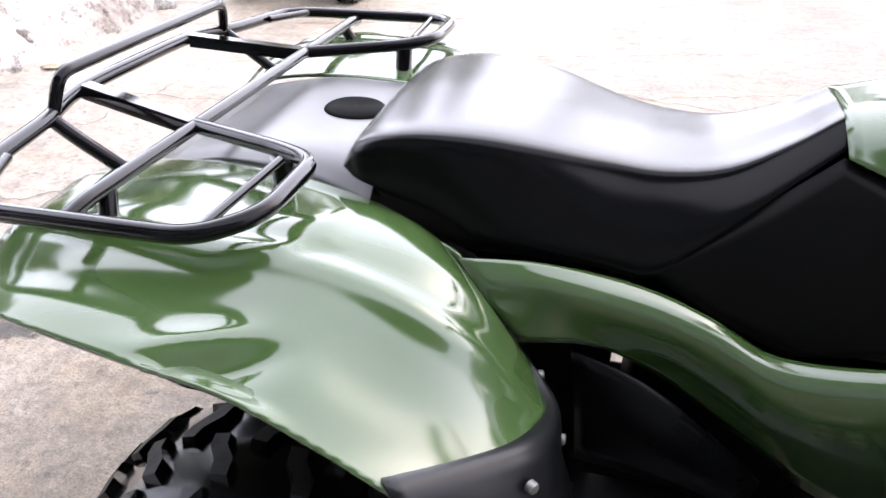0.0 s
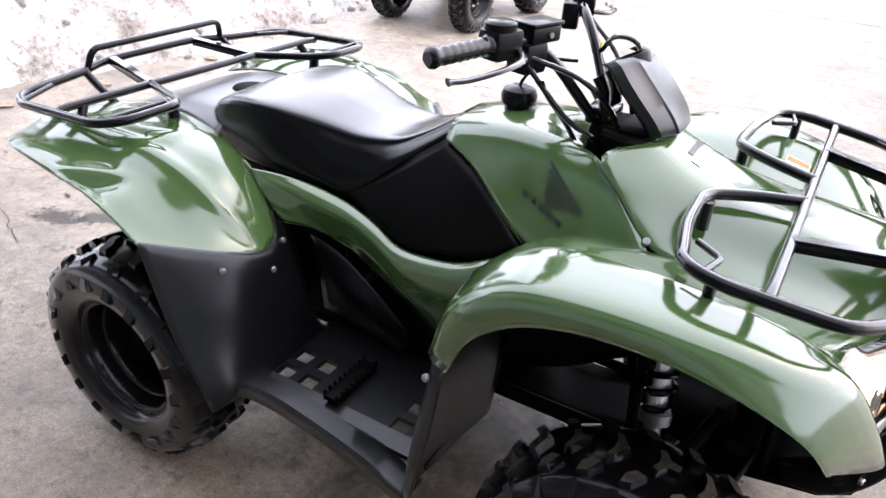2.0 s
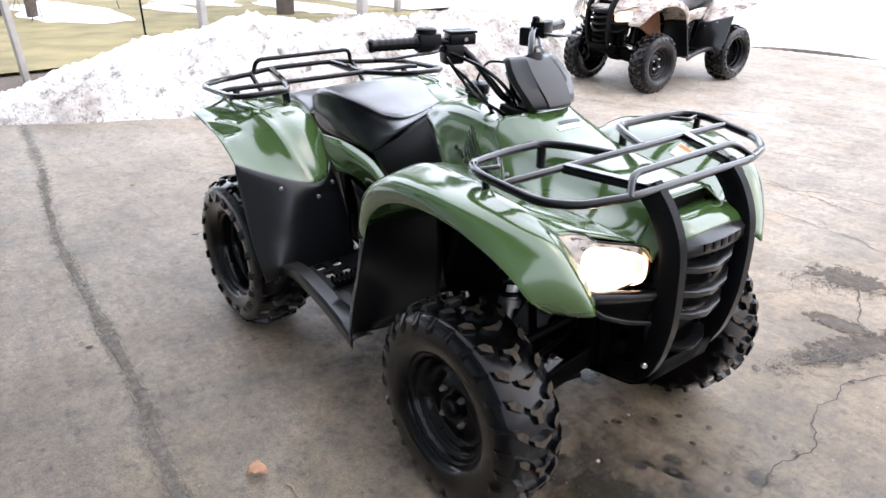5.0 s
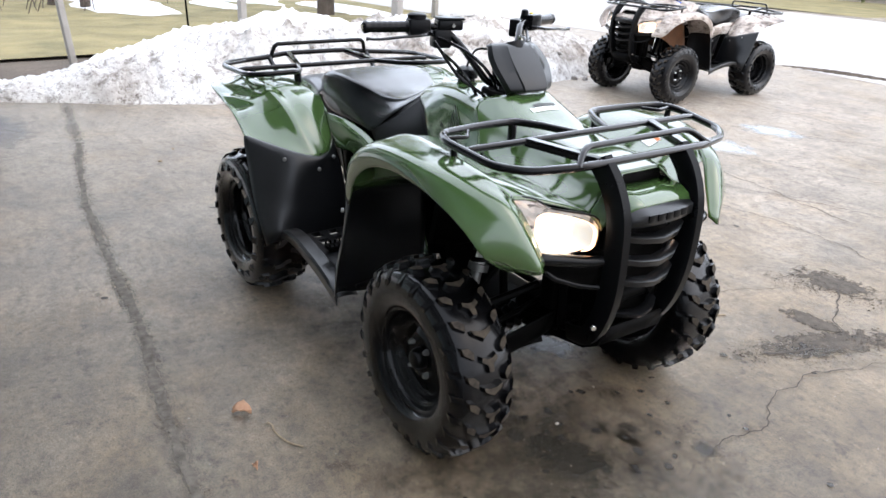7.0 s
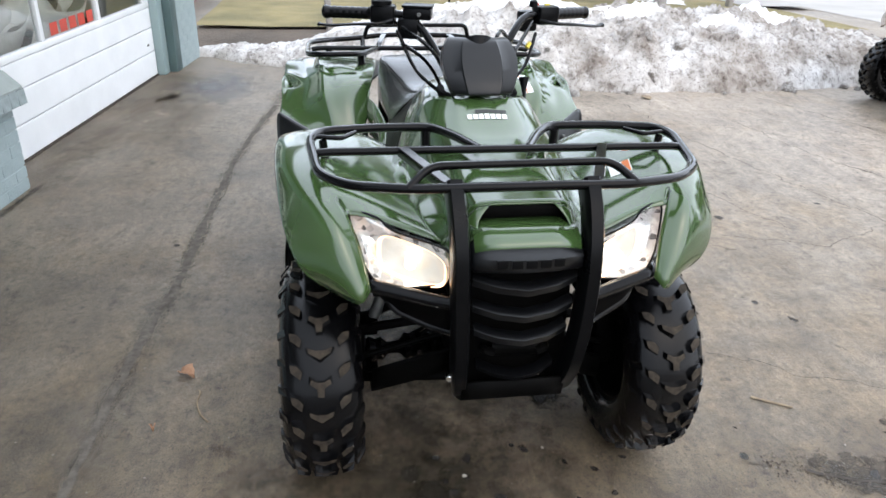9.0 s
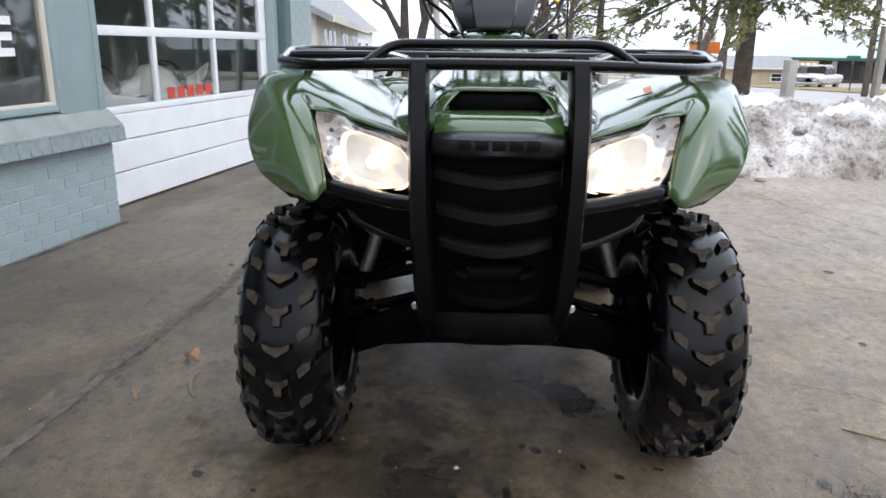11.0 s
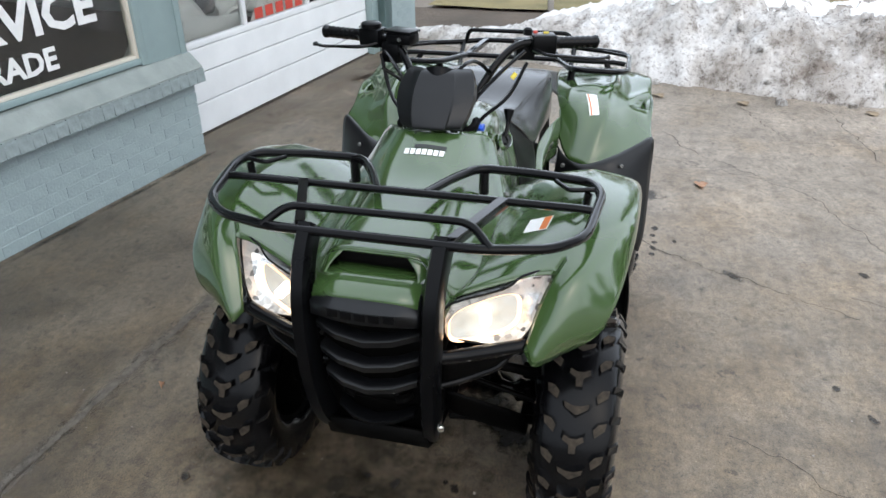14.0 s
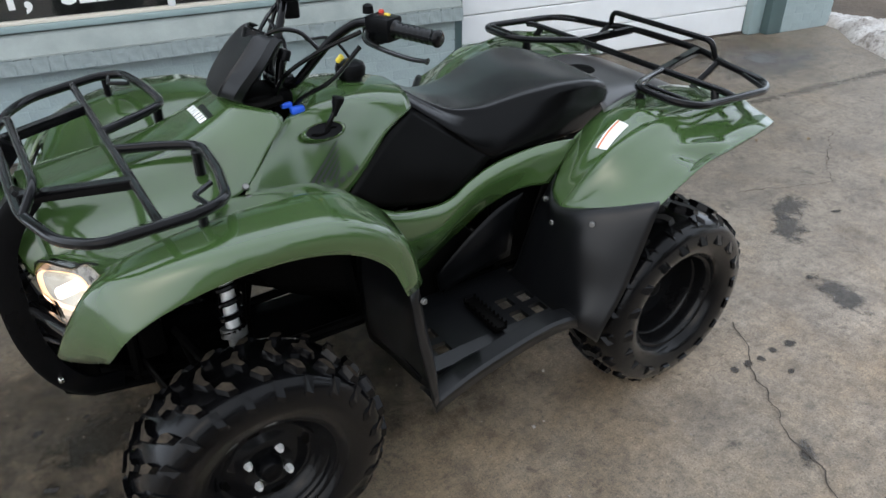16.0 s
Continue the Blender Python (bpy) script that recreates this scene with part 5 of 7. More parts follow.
        part("gate_slot", add_tube(bmesh.new(), spline([(.030, .004, .004), (.014, .016, .004), (-.004, .010, .004), (-.012, -.012, .004), (-.030, -.006, .004)], 5), .0065, 8, flat=.5), DARK, gate)
        part("gear_lever", tube([(.272, .166, .925), (.258, .172, .95), (.245, .172, .972)], .006, .01), TUBE, atv)
        detail_decals(atv)
        part("gear_knob", add_tube(bmesh.new(), [(.252, .172, .955), (.246, .172, .968), (.238, .172, .992), (.2365, .172, .998), (.236, .172, 1.0)], .01, 14, taper=[.007, .008, .0155, .015, .011]), SATIN, atv)
    return atv


ATV = pose(0, 0, .012)
quad_bike("quad_bike", ATV, GREEN, "green and black farm quad bike standing on worn concrete")
quad_bike("quad_bike", pose(-2.753, 4.901, .011, 0, 0, -91.1) @ Matrix.Scale(.9125, 4), CAMO, "pale camouflage quad bike parked beside the road", main=False)

WALL = Matrix.Translation((-1.57, -2.02, 0)) @ Matrix.Rotation(radians(-8.3), 4, "Z")

# ---- ground ----


def fall(x):
    """The land behind the yard drops gently away."""
    return -0.03 * max(0.0, -6.3 - x)


xs = [-400, -120, -60, -40, -25, -15, -10, -6.3, -5, -3, -1, 1, 3, 6, 20, 400]
bm = bmesh.new()
add_grid(bm, [[(x, y, fall(x)) for y in (-400, -60, -20, -8, -2, 2, 7.6, 20, 60, 400)] for x in xs])
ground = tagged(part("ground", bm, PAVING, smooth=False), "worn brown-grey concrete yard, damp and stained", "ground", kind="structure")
bm = bmesh.new()
add_grid(bm, [[(x, y, fall(x) + 0.004) for y in (7.62, 9.5, 12, 15.5)] for x in (-120, -60, -40, -25, -15, -10, -6.3, -3, 3, 20, 60, 120)])
tagged(part("road", bm, ROADWAY, smooth=False), "pale grey salted street", "road", kind="structure")


def strip(name, material, x0, x1, y0, y1, lift, label, category, nx=24, ny=24, rough=0.02):
    bm_ = bmesh.new()
    add_grid(bm_, [[(x, y, fall(x) + lift + rough * noise.noise((x * 1.3, y * 1.3, 3.0))) for y in np.linspace(y0, y1, ny)] for x in np.linspace(x0, x1, nx)])
    return tagged(part(name, bm_, material), label, category, kind="structure")


strip("lawn", GRASS, -60, -6.45, -1.9, 6.6, 0.05, "yellowed winter lawn with snow remains", "lawn", 60, 30)
strip("lawn", GRASS, -120, 60, 16.2, 22, 0.03, "yellowed grass verge across the street", "lawn", 40, 8)
strip("dirt_strip", MUD, -6.5, -5.2, -4.0, 1.5, 0.012, "wet brown dirt beside the lawn edge", "ground", 16, 30, 0.012)
strip("path", ROADWAY, -60, -9, 6.3, 7.55, 0.06, "pale concrete footpath along the street", "path", 20, 4, 0.004)
for (x, y, a, b, seed) in ((-13, 1.5, 2.6, .8, 1), (-15, 4.2, 3.0, .7, 2), (-11, 5.2, 1.8, .5, 3), (-17, -1.0, 3.0, .7, 4), (-12.5, 3.2, 1.2, .35, 6), (-22, 3, 5, 1.4, 5)):
    bm = bmesh.new()
    rows = []
    for i in range(7):
        k = i / 6
        rows.append([(x + a * k * math.cos(t) * (1 + .3 * noise.noise((math.cos(t) * 2, math.sin(t) * 2, seed))), y + b * k * math.sin(t) * (1 + .4 * noise.noise((math.cos(t) * 3, math.sin(t) * 3, seed + 9))), fall(x + a * k * math.cos(t)) + .055 + .06 * (1 - k * k)) for t in (2 * math.pi * j / 28 for j in range(28))])
    add_grid(bm, rows, close=True)
    tagged(part("snow_patch", bm, CLEAN_SNOW), "flat patch of melting snow on the lawn", "snow", kind="structure")

# low kerb stub and the edge of the street
bm = bmesh.new()
rows = []
for i in range(40):
    t = i / 39
    x, y = -3.3 + 1.5 * t, 7.62 + .42 * t + .03 * math.sin(i * 1.9)
    w, h = .06 * (1 - abs(2 * t - 1) ** 3) + .01, .035 * (1 - abs(2 * t - 1) ** 2) + .004
    rows.append([Vector((x, y - w, .002)), Vector((x, y - w * .5, h * (1 + .4 * noise.noise((i, 0, 0))))), Vector((x, y + w * .4, h * .9)), Vector((x, y + w, .002))])
add_grid(bm, rows)
tagged(part("kerb", bm, MUD), "low broken kerb edge covered with dirt", "kerb", kind="structure")

# the slab beside the wall, its seam, and cracks in the yard
SEAM = ((-4.5, -.69), (-3.17, -.815), (-2.47, -.925), (-1.85, -1.0), (-1.13, -1.035), (-.47, -1.065), (.13, -1.13), (.8, -1.17), (1.5, -1.23), (3.5, -1.45), (6, -1.7))


def ribbon(pts, width, lift, material, name, label, wob=0.24, seg=0.018):
    """A ragged dark line on the ground."""
    bm_ = bmesh.new()
    line = []
    for a, b in zip(pts, pts[1:]):
        a, b = Vector((*a, 0)), Vector((*b, 0))
        n = max(2, int((b - a).length / seg))
        line += [a.lerp(b, i / n) for i in range(n)]
    line.append(Vector((*pts[-1], 0)))
    rows_ = []
    for i, p in enumerate(line):
        d = (line[min(i + 1, len(line) - 1)] - line[max(i - 1, 0)]).normalized()
        n = Vector((-d.y, d.x, 0))
        j = (noise.noise((p.x * 7, p.y * 7, 1.0)) * .10 + noise.noise((p.x * 23, p.y * 23, 5.0)) * .05) * wob * 1.6
        w = width * (.35 + .9 * abs(noise.noise((p.x * 5, p.y * 5, 7.0))) + .5 * abs(noise.noise((p.x * 30, p.y * 30, 2.0))))
        c = p + n * j
        rows_.append([c + n * w + Vector((0, 0, lift)), c + Vector((0, 0, lift + .0006)), c - n * w + Vector((0, 0, lift))])
    add_grid(bm_, rows_)
    return tagged(part(name, bm_, material, ground), label)


for pts, w in ((((1.30, 1.55), (1.09, .95), (1.10, .68), (1.18, .53), (1.17, .31), (1.2, .1)), .007), (((-2.65, 2.6), (-1.84, 2.75), (-1.31, 3.0), (-.73, 2.86), (.3, 2.7)), .010), (((-1.31, 3.0), (-.9, 3.3), (.6, 3.9)), .008), (((-.66, 1.5), (-.51, 1.98), (-.84, 2.76)), .008), (((-.55, 2.2), (.2, 2.35), (1.2, 2.2)), .007), (((.30, .93), (.39, 1.11), (.48, 1.22), (.57, 1.45), (.5, 1.9)), .006), (((.90, .95), (.96, 1.12), (1.0, 1.35), (1.13, 1.5), (1.27, 1.66), (1.12, 1.9), (.95, 2.15)), .016), (((1.0, 1.35), (.85, 1.6), (.72, 1.89)), .012),
               (((-1.08, .53), (-.92, .72), (-.76, .98), (-.68, 1.17), (-.5, 1.5)), .007), (((-2.6, .75), (-2.2, 1.0), (-1.75, 1.5), (-1.3, 1.7), (-.7, 1.9)), .008), (((-3.3, 1.3), (-2.6, 1.55), (-2.5, 2.6)), .007), (((-2.9, .1), (-2.2, .5), (-1.9, 1.3)), .006), (((-3.3, 3.2), (-2.0, 3.75), (-.6, 4.6), (.8, 5.6)), .010), (((-3.4, 1.9), (-2.2, 2.05), (-1.0, 2.4), (.4, 3.0), (2.4, 3.6)), .008), (((-2.0, 3.75), (-2.3, 4.6)), .006), (((-3.0, -.35), (-2.4, .05), (-1.9, -.1)), .006)):
    ribbon(pts, w * .40, .0045, CRACK, "crack", "jagged crack in the concrete")


def stain_material(name, c1, c2, rough, strength, ragged, fade=(.40, .82)):
    """A stain thickest in its middle, with a ragged fading edge."""
    m = base_material(name, c1, rough)
    geo = add(m, "ShaderNodeNewGeometry")
    v = geo.outputs["Position"]
    set_color(m, ramp(m, noise_node(m, v, 25.0, 6.0), [(.3, c1), (.7, c2)]))
    tex = add(m, "ShaderNodeTexCoord")
    far = add(m, "ShaderNodeVectorMath")
    far.operation = "LENGTH"
    wire(m, tex.outputs["Object"], far.inputs[0])
    mix = add(m, "ShaderNodeMath")
    mix.operation = "MULTIPLY_ADD"
    wire(m, noise_node(m, v, ragged, 8.0, .7), mix.inputs[0])
    mix.inputs[1].default_value = 1.5
    wire(m, far.outputs["Value"], mix.inputs[2])
    a = ramp(m, mix.outputs[0], [(.0, (strength,) * 3), (fade[0], (strength * .9,) * 3), (fade[1], (0, 0, 0))])
    scale = add(m, "ShaderNodeMath")
    scale.operation = "MULTIPLY"
    scale.inputs[1].default_value = .55
    wire(m, mix.outputs[0], scale.inputs[0])
    wire(m, scale.outputs[0], a.node.inputs["Fac"])
    wire(m, a, m.node_tree.nodes["Principled BSDF"].inputs["Alpha"])
    bump(m, noise_node(m, v, 60.0, 6.0), .5, .006)
    return m


SPOT = stain_material("oil_spot", (.020, .017, .015), (.034, .029, .025), .5, .85, 30.0, (.62, .74))
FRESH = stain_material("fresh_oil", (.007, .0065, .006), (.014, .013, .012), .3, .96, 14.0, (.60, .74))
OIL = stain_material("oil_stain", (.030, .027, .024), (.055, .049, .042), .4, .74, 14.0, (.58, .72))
# damp brown, deepened so it also carries the shade below the bike
DAMP_SHADE = stain_material("damp_and_shade", (.020, .017, .011), (.048, .039, .027), .34, .80, 6.0)
RUBBLE = stain_material("broken_surface", (.035, .027, .020), (.10, .083, .064), .9, 1.0, 20.0, (.60, .69))
ICE = stain_material("icy_puddle", (.74, .78, .80), (.52, .57, .61), .12, 1.0, 12.0, (.55, .85))


def blot(x, y, a, b, turn, mat, label, lift):
    """A stain or worn patch lying on the concrete."""
    bm_ = bmesh.new()
    add_grid(bm_, [[(k * math.cos(t), k * math.sin(t), 0) for t in (2 * math.pi * j / 32 for j in range(32))] for k in (.0, .5, 1.0, 1.5)], close=True)
    bmesh.ops.remove_doubles(bm_, verts=bm_.verts, dist=1e-6)
    return tagged(part(mat.name, bm_, mat, ground, smooth=False, m=Matrix.Translation((x, y, lift)) @ Matrix.Rotation(turn, 4, "Z") @ Matrix.Diagonal((a, b, 1, 1))), label)


WORDS = {"oil_spot": "small dark oil spot on the concrete", "fresh_oil": "black fresh oil stain on the concrete", "oil_stain": "dark oil stain on the concrete", "damp_and_shade": "damp brown stain with painted shade on the concrete", "broken_surface": "broken gritty patch in the concrete", "icy_puddle": "thin icy puddle on the concrete"}
# the two large damp blots under and before the bike paint its shade too
for k, (x, y, a, b, turn, mat) in enumerate(((.945, -.145, .28, .17, .3, FRESH), (.40, .21, .30, .14, .7, FRESH), (.95, .12, .09, .05, .3, OIL), (.80, -.22, .07, .07, 0, OIL), (1.15, .25, .08, .06, 0, OIL), (1.27, -.35, .06, .04, 0, OIL), (-2.0, .10, .24, .13, .2, OIL), (-1.83, .22, .22, .15, .68, OIL), (-1.56, .63, .25, .12, 1.3, OIL), (-.75, 1.04, .11, .045, .8, OIL), (-.87, .695, .036, .026, .2, SPOT), (-.93, .70, .036, .028, .9, SPOT), (-.99, .705, .034, .026, .3, SPOT), (-1.06, .70, .034, .024, 0, SPOT), (-1.14, .71, .045, .030, 0, SPOT), (-1.02, .80, .03, .02, 0, SPOT), (.70, 1.82, .36, .22, .2, RUBBLE), (1.00, 1.25, .58, .18, 1.2, RUBBLE), (.86, 1.37, .27, .13, .1, RUBBLE), (.98, 1.10, .3, .08, 1.0, DAMP_SHADE), (-1.21, 4.25, .36, .24, .3, ICE), (-1.18, 3.42, .46, .26, .2, ICE), (.98, -.22, .9, .7, .3, DAMP_SHADE), (.05, -.02, .95, .62, 0, DAMP_SHADE), (-.025, 1.317, .035, .03, 0, SPOT), (.116, 1.40, .04, .03, .3, SPOT), (-.88, 1.60, .05, .04, .3, SPOT), (1.4, -1.9, .9, .3, -.1, DAMP_SHADE))):
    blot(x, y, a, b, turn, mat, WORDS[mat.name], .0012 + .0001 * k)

# the worn seam between the two slabs, and a cold grey patch at its far end
WORDS["worn_seam"] = "broad worn seam between two concrete slabs"
WORDS["grey_patch"] = "cold grey damp patch of concrete"
SEAMWEAR = stain_material("worn_seam", (.25, .23, .20), (.060, .052, .042), .9, .85, 26.0, (.40, .80))
GREYPATCH = stain_material("grey_patch", (.20, .20, .205), (.15, .15, .155), .5, .75, 3.0)
for (x0, y0), (x1, y1) in zip(SEAM, SEAM[1:]):
    n = max(1, round(math.hypot(x1 - x0, y1 - y0) / .75))
    for i in range(n):
        k = (i + .5) / n
        blot(x0 + (x1 - x0) * k, y0 + (y1 - y0) * k, .62, .075, math.atan2(y1 - y0, x1 - x0), SEAMWEAR, WORDS["worn_seam"], .0008 + .00015 * (i % 2))
blot(-3.75, -1.35, .75, .50, -.1, GREYPATCH, WORDS["grey_patch"], .0009)
DOORDIRT = stain_material("tracked_mud", (.135, .104, .068), (.19, .152, .106), .8, .62, 3.0, (.05, .95))
for i, (u, v, a, b) in enumerate(((-.35, .0, .55, .22), (-1.0, .05, .7, .30), (-1.75, .05, .7, .30), (-2.4, .02, .45, .20), (-1.3, .42, .7, .25))):
    p = WALL @ Vector((u, v - .05, 0))
    blot(p.x, p.y, a, b, radians(-8.3), DOORDIRT, "brown mud tracked out of the garage", .0016 + .0001 * i)
ribbon(SEAM[1:], .026, .0040, SEAMFILL, "seam", "ragged dark joint between two slabs", .07, .009)

# drops of oil and small worn pits
rng = random.Random(8)
for i in range(46):
    if i < 30:
        x, y = 1.02 + rng.gauss(0, .20), .12 + rng.gauss(0, .34)
    else:
        x, y = rng.uniform(-2.5, 1.6), rng.uniform(-1.6, 2.4)
    r = rng.uniform(.010, .028)
    blot(x, y, r * rng.uniform(.8, 1.8), r, rng.random() * 3, SPOT, "small dark oil spot on the concrete", .0034 + .00002 * i)

# grit, pebbles and flakes strewn about
rng = random.Random(5)
verts, faces = [], []
for i in range(1500):
    x, y, r = rng.uniform(-4, 3.2), rng.uniform(-2.0, 4.5), rng.uniform(.0015, .005) * (2 if rng.random() < .04 else 1)
    n = len(verts)
    for j in range(4):
        t = 1.57 * j + rng.random()
        verts.append((x + r * math.cos(t), y + r * math.sin(t), .002))
    verts.append((x, y, .002 + r * .8))
    faces += [(n + j, n + (j + 1) % 4, n + 4) for j in range(4)]
me = bpy.data.meshes.new("grit")
me.from_pydata(verts, [], faces)
me.materials.append(grained("pebble_stone", (.36, .33, .29), (.10, .09, .08), .85, 3.0, .2, 100.0))
tagged(new("grit", me), "loose grit and small pebbles on the concrete", "grit", kind="stuff")
verts, faces = [], []
for i in range(2400):
    if i < 900:
        x, y, r = rng.gauss(1.1, .38), rng.gauss(-.2, .5), rng.uniform(.001, .003)
    elif i < 1900:
        q = rng.random()
        x, y, r = .87 + .30 * q + rng.gauss(0, .05), .82 + .75 * q + rng.gauss(0, .045), rng.uniform(.0015, .0045) * (2 if rng.random() < .06 else 1)
    else:
        q = rng.random()
        x, y, r = .52 + .38 * q + rng.gauss(0, .06), 1.62 + .18 * q + rng.gauss(0, .045), rng.uniform(.0015, .0045) * (2 if rng.random() < .06 else 1)
    n = len(verts)
    for j in range(5):
        t = 1.257 * j + rng.random() * .7
        verts.append((x + r * math.cos(t), y + r * math.sin(t) * .7, .003))
    verts.append((x + r * .3, y, .003 + r * .6))
    faces += [(n + j, n + (j + 1) % 5, n + 5) for j in range(5)]
me = bpy.data.meshes.new("dirt_chips")
me.from_pydata(verts, [], faces)
me.materials.append(grained("brown_dirt", (.17, .14, .11), (.06, .048, .038), .9, 30.0, .3, 100.0))
tagged(new("dirt_chips", me), "brown dirt chips on the broken concrete", "dirt", kind="stuff")


def leaf(x, y, turn, size, curl=1.0, material=None, label="curled brown dry leaf lying on the concrete", name="leaf"):
    bm_ = bmesh.new()
    rows_ = []
    for i in range(7):
        t = i / 6
        w = size * .42 * math.sin(math.pi * (.12 + .86 * t)) * (1.15 if i % 2 else .85)
        up = .012 * curl * math.sin(math.pi * t) + .004
        rows_.append([Vector(((t - .5) * size, k * w, up + abs(k) ** 2 * .014 * curl)) for k in (-1, -.5, 0, .5, 1)])
    add_grid(bm_, rows_)
    return tagged(part(name, bm_, material or DRYLEAF, solid=.001, m=pose(x, y, .001, 0, 0, turn)), label, "leaf", "leaves on the yard")


leaf(.250, -.922, 55, .062, 1.3)
leaf(-1.735, .96, 10, .085, .6, label="flat pale brown leaf lying on the concrete")
leaf(-2.5, -.45, 50, .025, .6, TWIG, "small pale scrap of dry leaf on the concrete")
leaf(-2.75, -.3, 160, .02, .6, TWIG, "small pale scrap of dry leaf on the concrete")
leaf(.52, -.98, 10, .02)
leaf(-1.15, -.2, 10, .03)
leaf(1.3, -.52, 70, .035)
bm = add_tube(bmesh.new(), spline([(.335, -.872, .006), (.36, -.864, .010), (.40, -.868, .008), (.455, -.852, .005), (.50, -.822, .006)], 5), .0028, 6)
tagged(part("twig", bm, TWIG), "thin curved pale twig on the concrete", "twig")
bm = add_tube(bmesh.new(), [(.57, .96, .005), (.64, 1.07, .006)], .004, 6)
tagged(part("twig", bm, TWIG), "short straight pale twig on the concrete", "twig")
for x, y, t in ((-3.35, 1.35, 20), (-3.3, 2.2, 200), (-3.42, .75, 30)):
    leaf(x, y, t, .10, .5, TWIG, "pale straw-coloured leaf at the foot of the snow bank")

# ---- snow bank ----


def bank(x, y):
    front = np.interp(y, [-1.9, -1.5, -.75, .3, 1.2, 1.9, 3.0, 4.2, 5.0, 6.2], [-5.0, -4.9, -4.42, -3.98, -3.68, -3.52, -3.46, -3.62, -3.85, -4.4])
    back = np.interp(y, [-1.9, -.75, .5, 2, 4, 6.2], [-5.35, -5.3, -5.9, -6.3, -6.3, -5.6])
    top = np.interp(y, [-1.9, -1.3, -.6, -.1, .44, 1.25, 2.2, 3.0, 3.7, 4.2, 4.7, 5.4, 6.2], [.02, .06, .17, .29, .42, .55, .50, .49, .52, .42, .32, .21, .03])
    front += .07 * noise.noise((y * 2.1, 0, 5)) + .03 * noise.noise((y * 7, 0, 6))
    s_ = (front - x) / (front - back)
    if s_ < -.02 or s_ > 1:
        return -.05
    rise = math.sin(math.pi * min(1, max(0, s_)) ** .72) ** .8 if s_ > 0 else 0
    lump = .11 * noise.fractal((x * 1.7, y * 1.7, 2.0), 1.0, 2.1, 4) + .10 * (noise.noise((x * 5, y * 5, 4.0)) ** 2) + .10 * abs(noise.noise((x * 11, y * 11, 8.0))) - .05 * abs(noise.noise((x * 7, y * 7, 18.0))) + .045 * noise.noise((x * 26, y * 26, 1.0)) - .04
    edge = min(1, max(0, s_) * 9) * min(1, (1 - s_) * 5)
    return top * rise + lump * edge * (.35 + 1.1 * min(top, .6)) + .035 * edge - .004


nx, ny = 130, 330
gx, gy = np.linspace(-6.4, -3.3, nx), np.linspace(-1.95, 6.3, ny)
hz = [[bank(x, y) for y in gy] for x in gx]
verts = [(x, y, hz[i][j]) for i, x in enumerate(gx) for j, y in enumerate(gy)]
faces = [(i * ny + j, i * ny + j + 1, (i + 1) * ny + j + 1, (i + 1) * ny + j) for i in range(nx - 1) for j in range(ny - 1) if max(hz[i][j], hz[i + 1][j], hz[i][j + 1], hz[i + 1][j + 1]) > 0]
me = bpy.data.meshes.new("snow_bank")
me.from_pydata(verts, [], faces)
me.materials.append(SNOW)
me.shade_smooth()
tagged(new("snow_bank", me), "ploughed bank of dirty grey snow with a white crest", "snow bank", kind="structure")
for k, (x, y, z, a, b) in enumerate(((-4.72, 1.45, .60, .42, .85), (-4.45, 2.45, .58, .18, .30), (-4.2, 3.2, .52, .10, .22), (-5.0, .45, .50, .22, .50), (-4.9, -.15, .33, .12, .4), (-4.6, 3.9, .58, .25, .3))):
    bm = bmesh.new()
    rows = []
    for i in range(9):
        q = i / 8
        row = []
        for j in range(30):
            t = 2 * math.pi * j / 30
            kk = 1 + .35 * noise.noise((math.cos(t) * 1.6, math.sin(t) * 1.6, k * 5.0)) + .12 * noise.noise((math.cos(t) * 6, math.sin(t) * 6, k * 5.0))
            px, py = x + a * q * kk * math.cos(t), y + b * q * kk * math.sin(t)
            row.append((px, py, max(bank(px, py), 0) + .035 * (1 - q ** 3) - .012 * q ** 6 + .012 * noise.noise((px * 9, py * 9, 3))))
        rows.append(row)
    add_grid(bm, rows, close=True)
    tagged(part("snow_cap", bm, CLEAN_SNOW), "cleaner white snow lying on the bank", "snow", kind="structure")
rng = random.Random(11)
lumps = []
for k in range(4):
    bm = bmesh.new()
    bmesh.ops.create_icosphere(bm, subdivisions=2, radius=1.0)
    for v in bm.verts:
        v.co *= 1 + .35 * noise.noise(v.co * 1.4 + Vector((k * 7, 0, 0)))
        v.co.z *= .65
    me = bpy.data.meshes.new("snow_lump")
    bm.to_mesh(me)
    bm.free()
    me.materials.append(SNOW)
    me.shade_smooth()
    lumps.append(me)
for i in range(30):
    y = rng.uniform(.4, 4.8)
    x = rng.uniform(-4.4, -3.4) if i < 20 else np.interp(y, [-1.5, -.75, .3, 1.2, 1.9, 3.0, 4.2, 5], [-4.9, -4.42, -3.98, -3.68, -3.52, -3.46, -3.6, -3.85]) + rng.uniform(-.05, .12)
    ob = new("snow_lump", lumps[i % 4])
    r = rng.uniform(.018, .045) * (1.5 if rng.random() < .1 else 1)
    ob.matrix_basis = Matrix.Translation((x, y, max(0, bank(x, y)) + r * .25)) @ Euler((rng.random(), rng.random(), rng.random() * 6)).to_matrix().to_4x4() @ Matrix.Scale(r, 4)
    tagged(ob, "small frozen lump of dirty snow", "snow lump", "lumps on the snow bank")

# ---- the workshop ----


def structure(name, label, category):
    ob = thing(name, label, category, WALL, kind="structure")
    return ob


wall = structure("wall_north", "pale blue painted brick wall below the shop window", "wall")
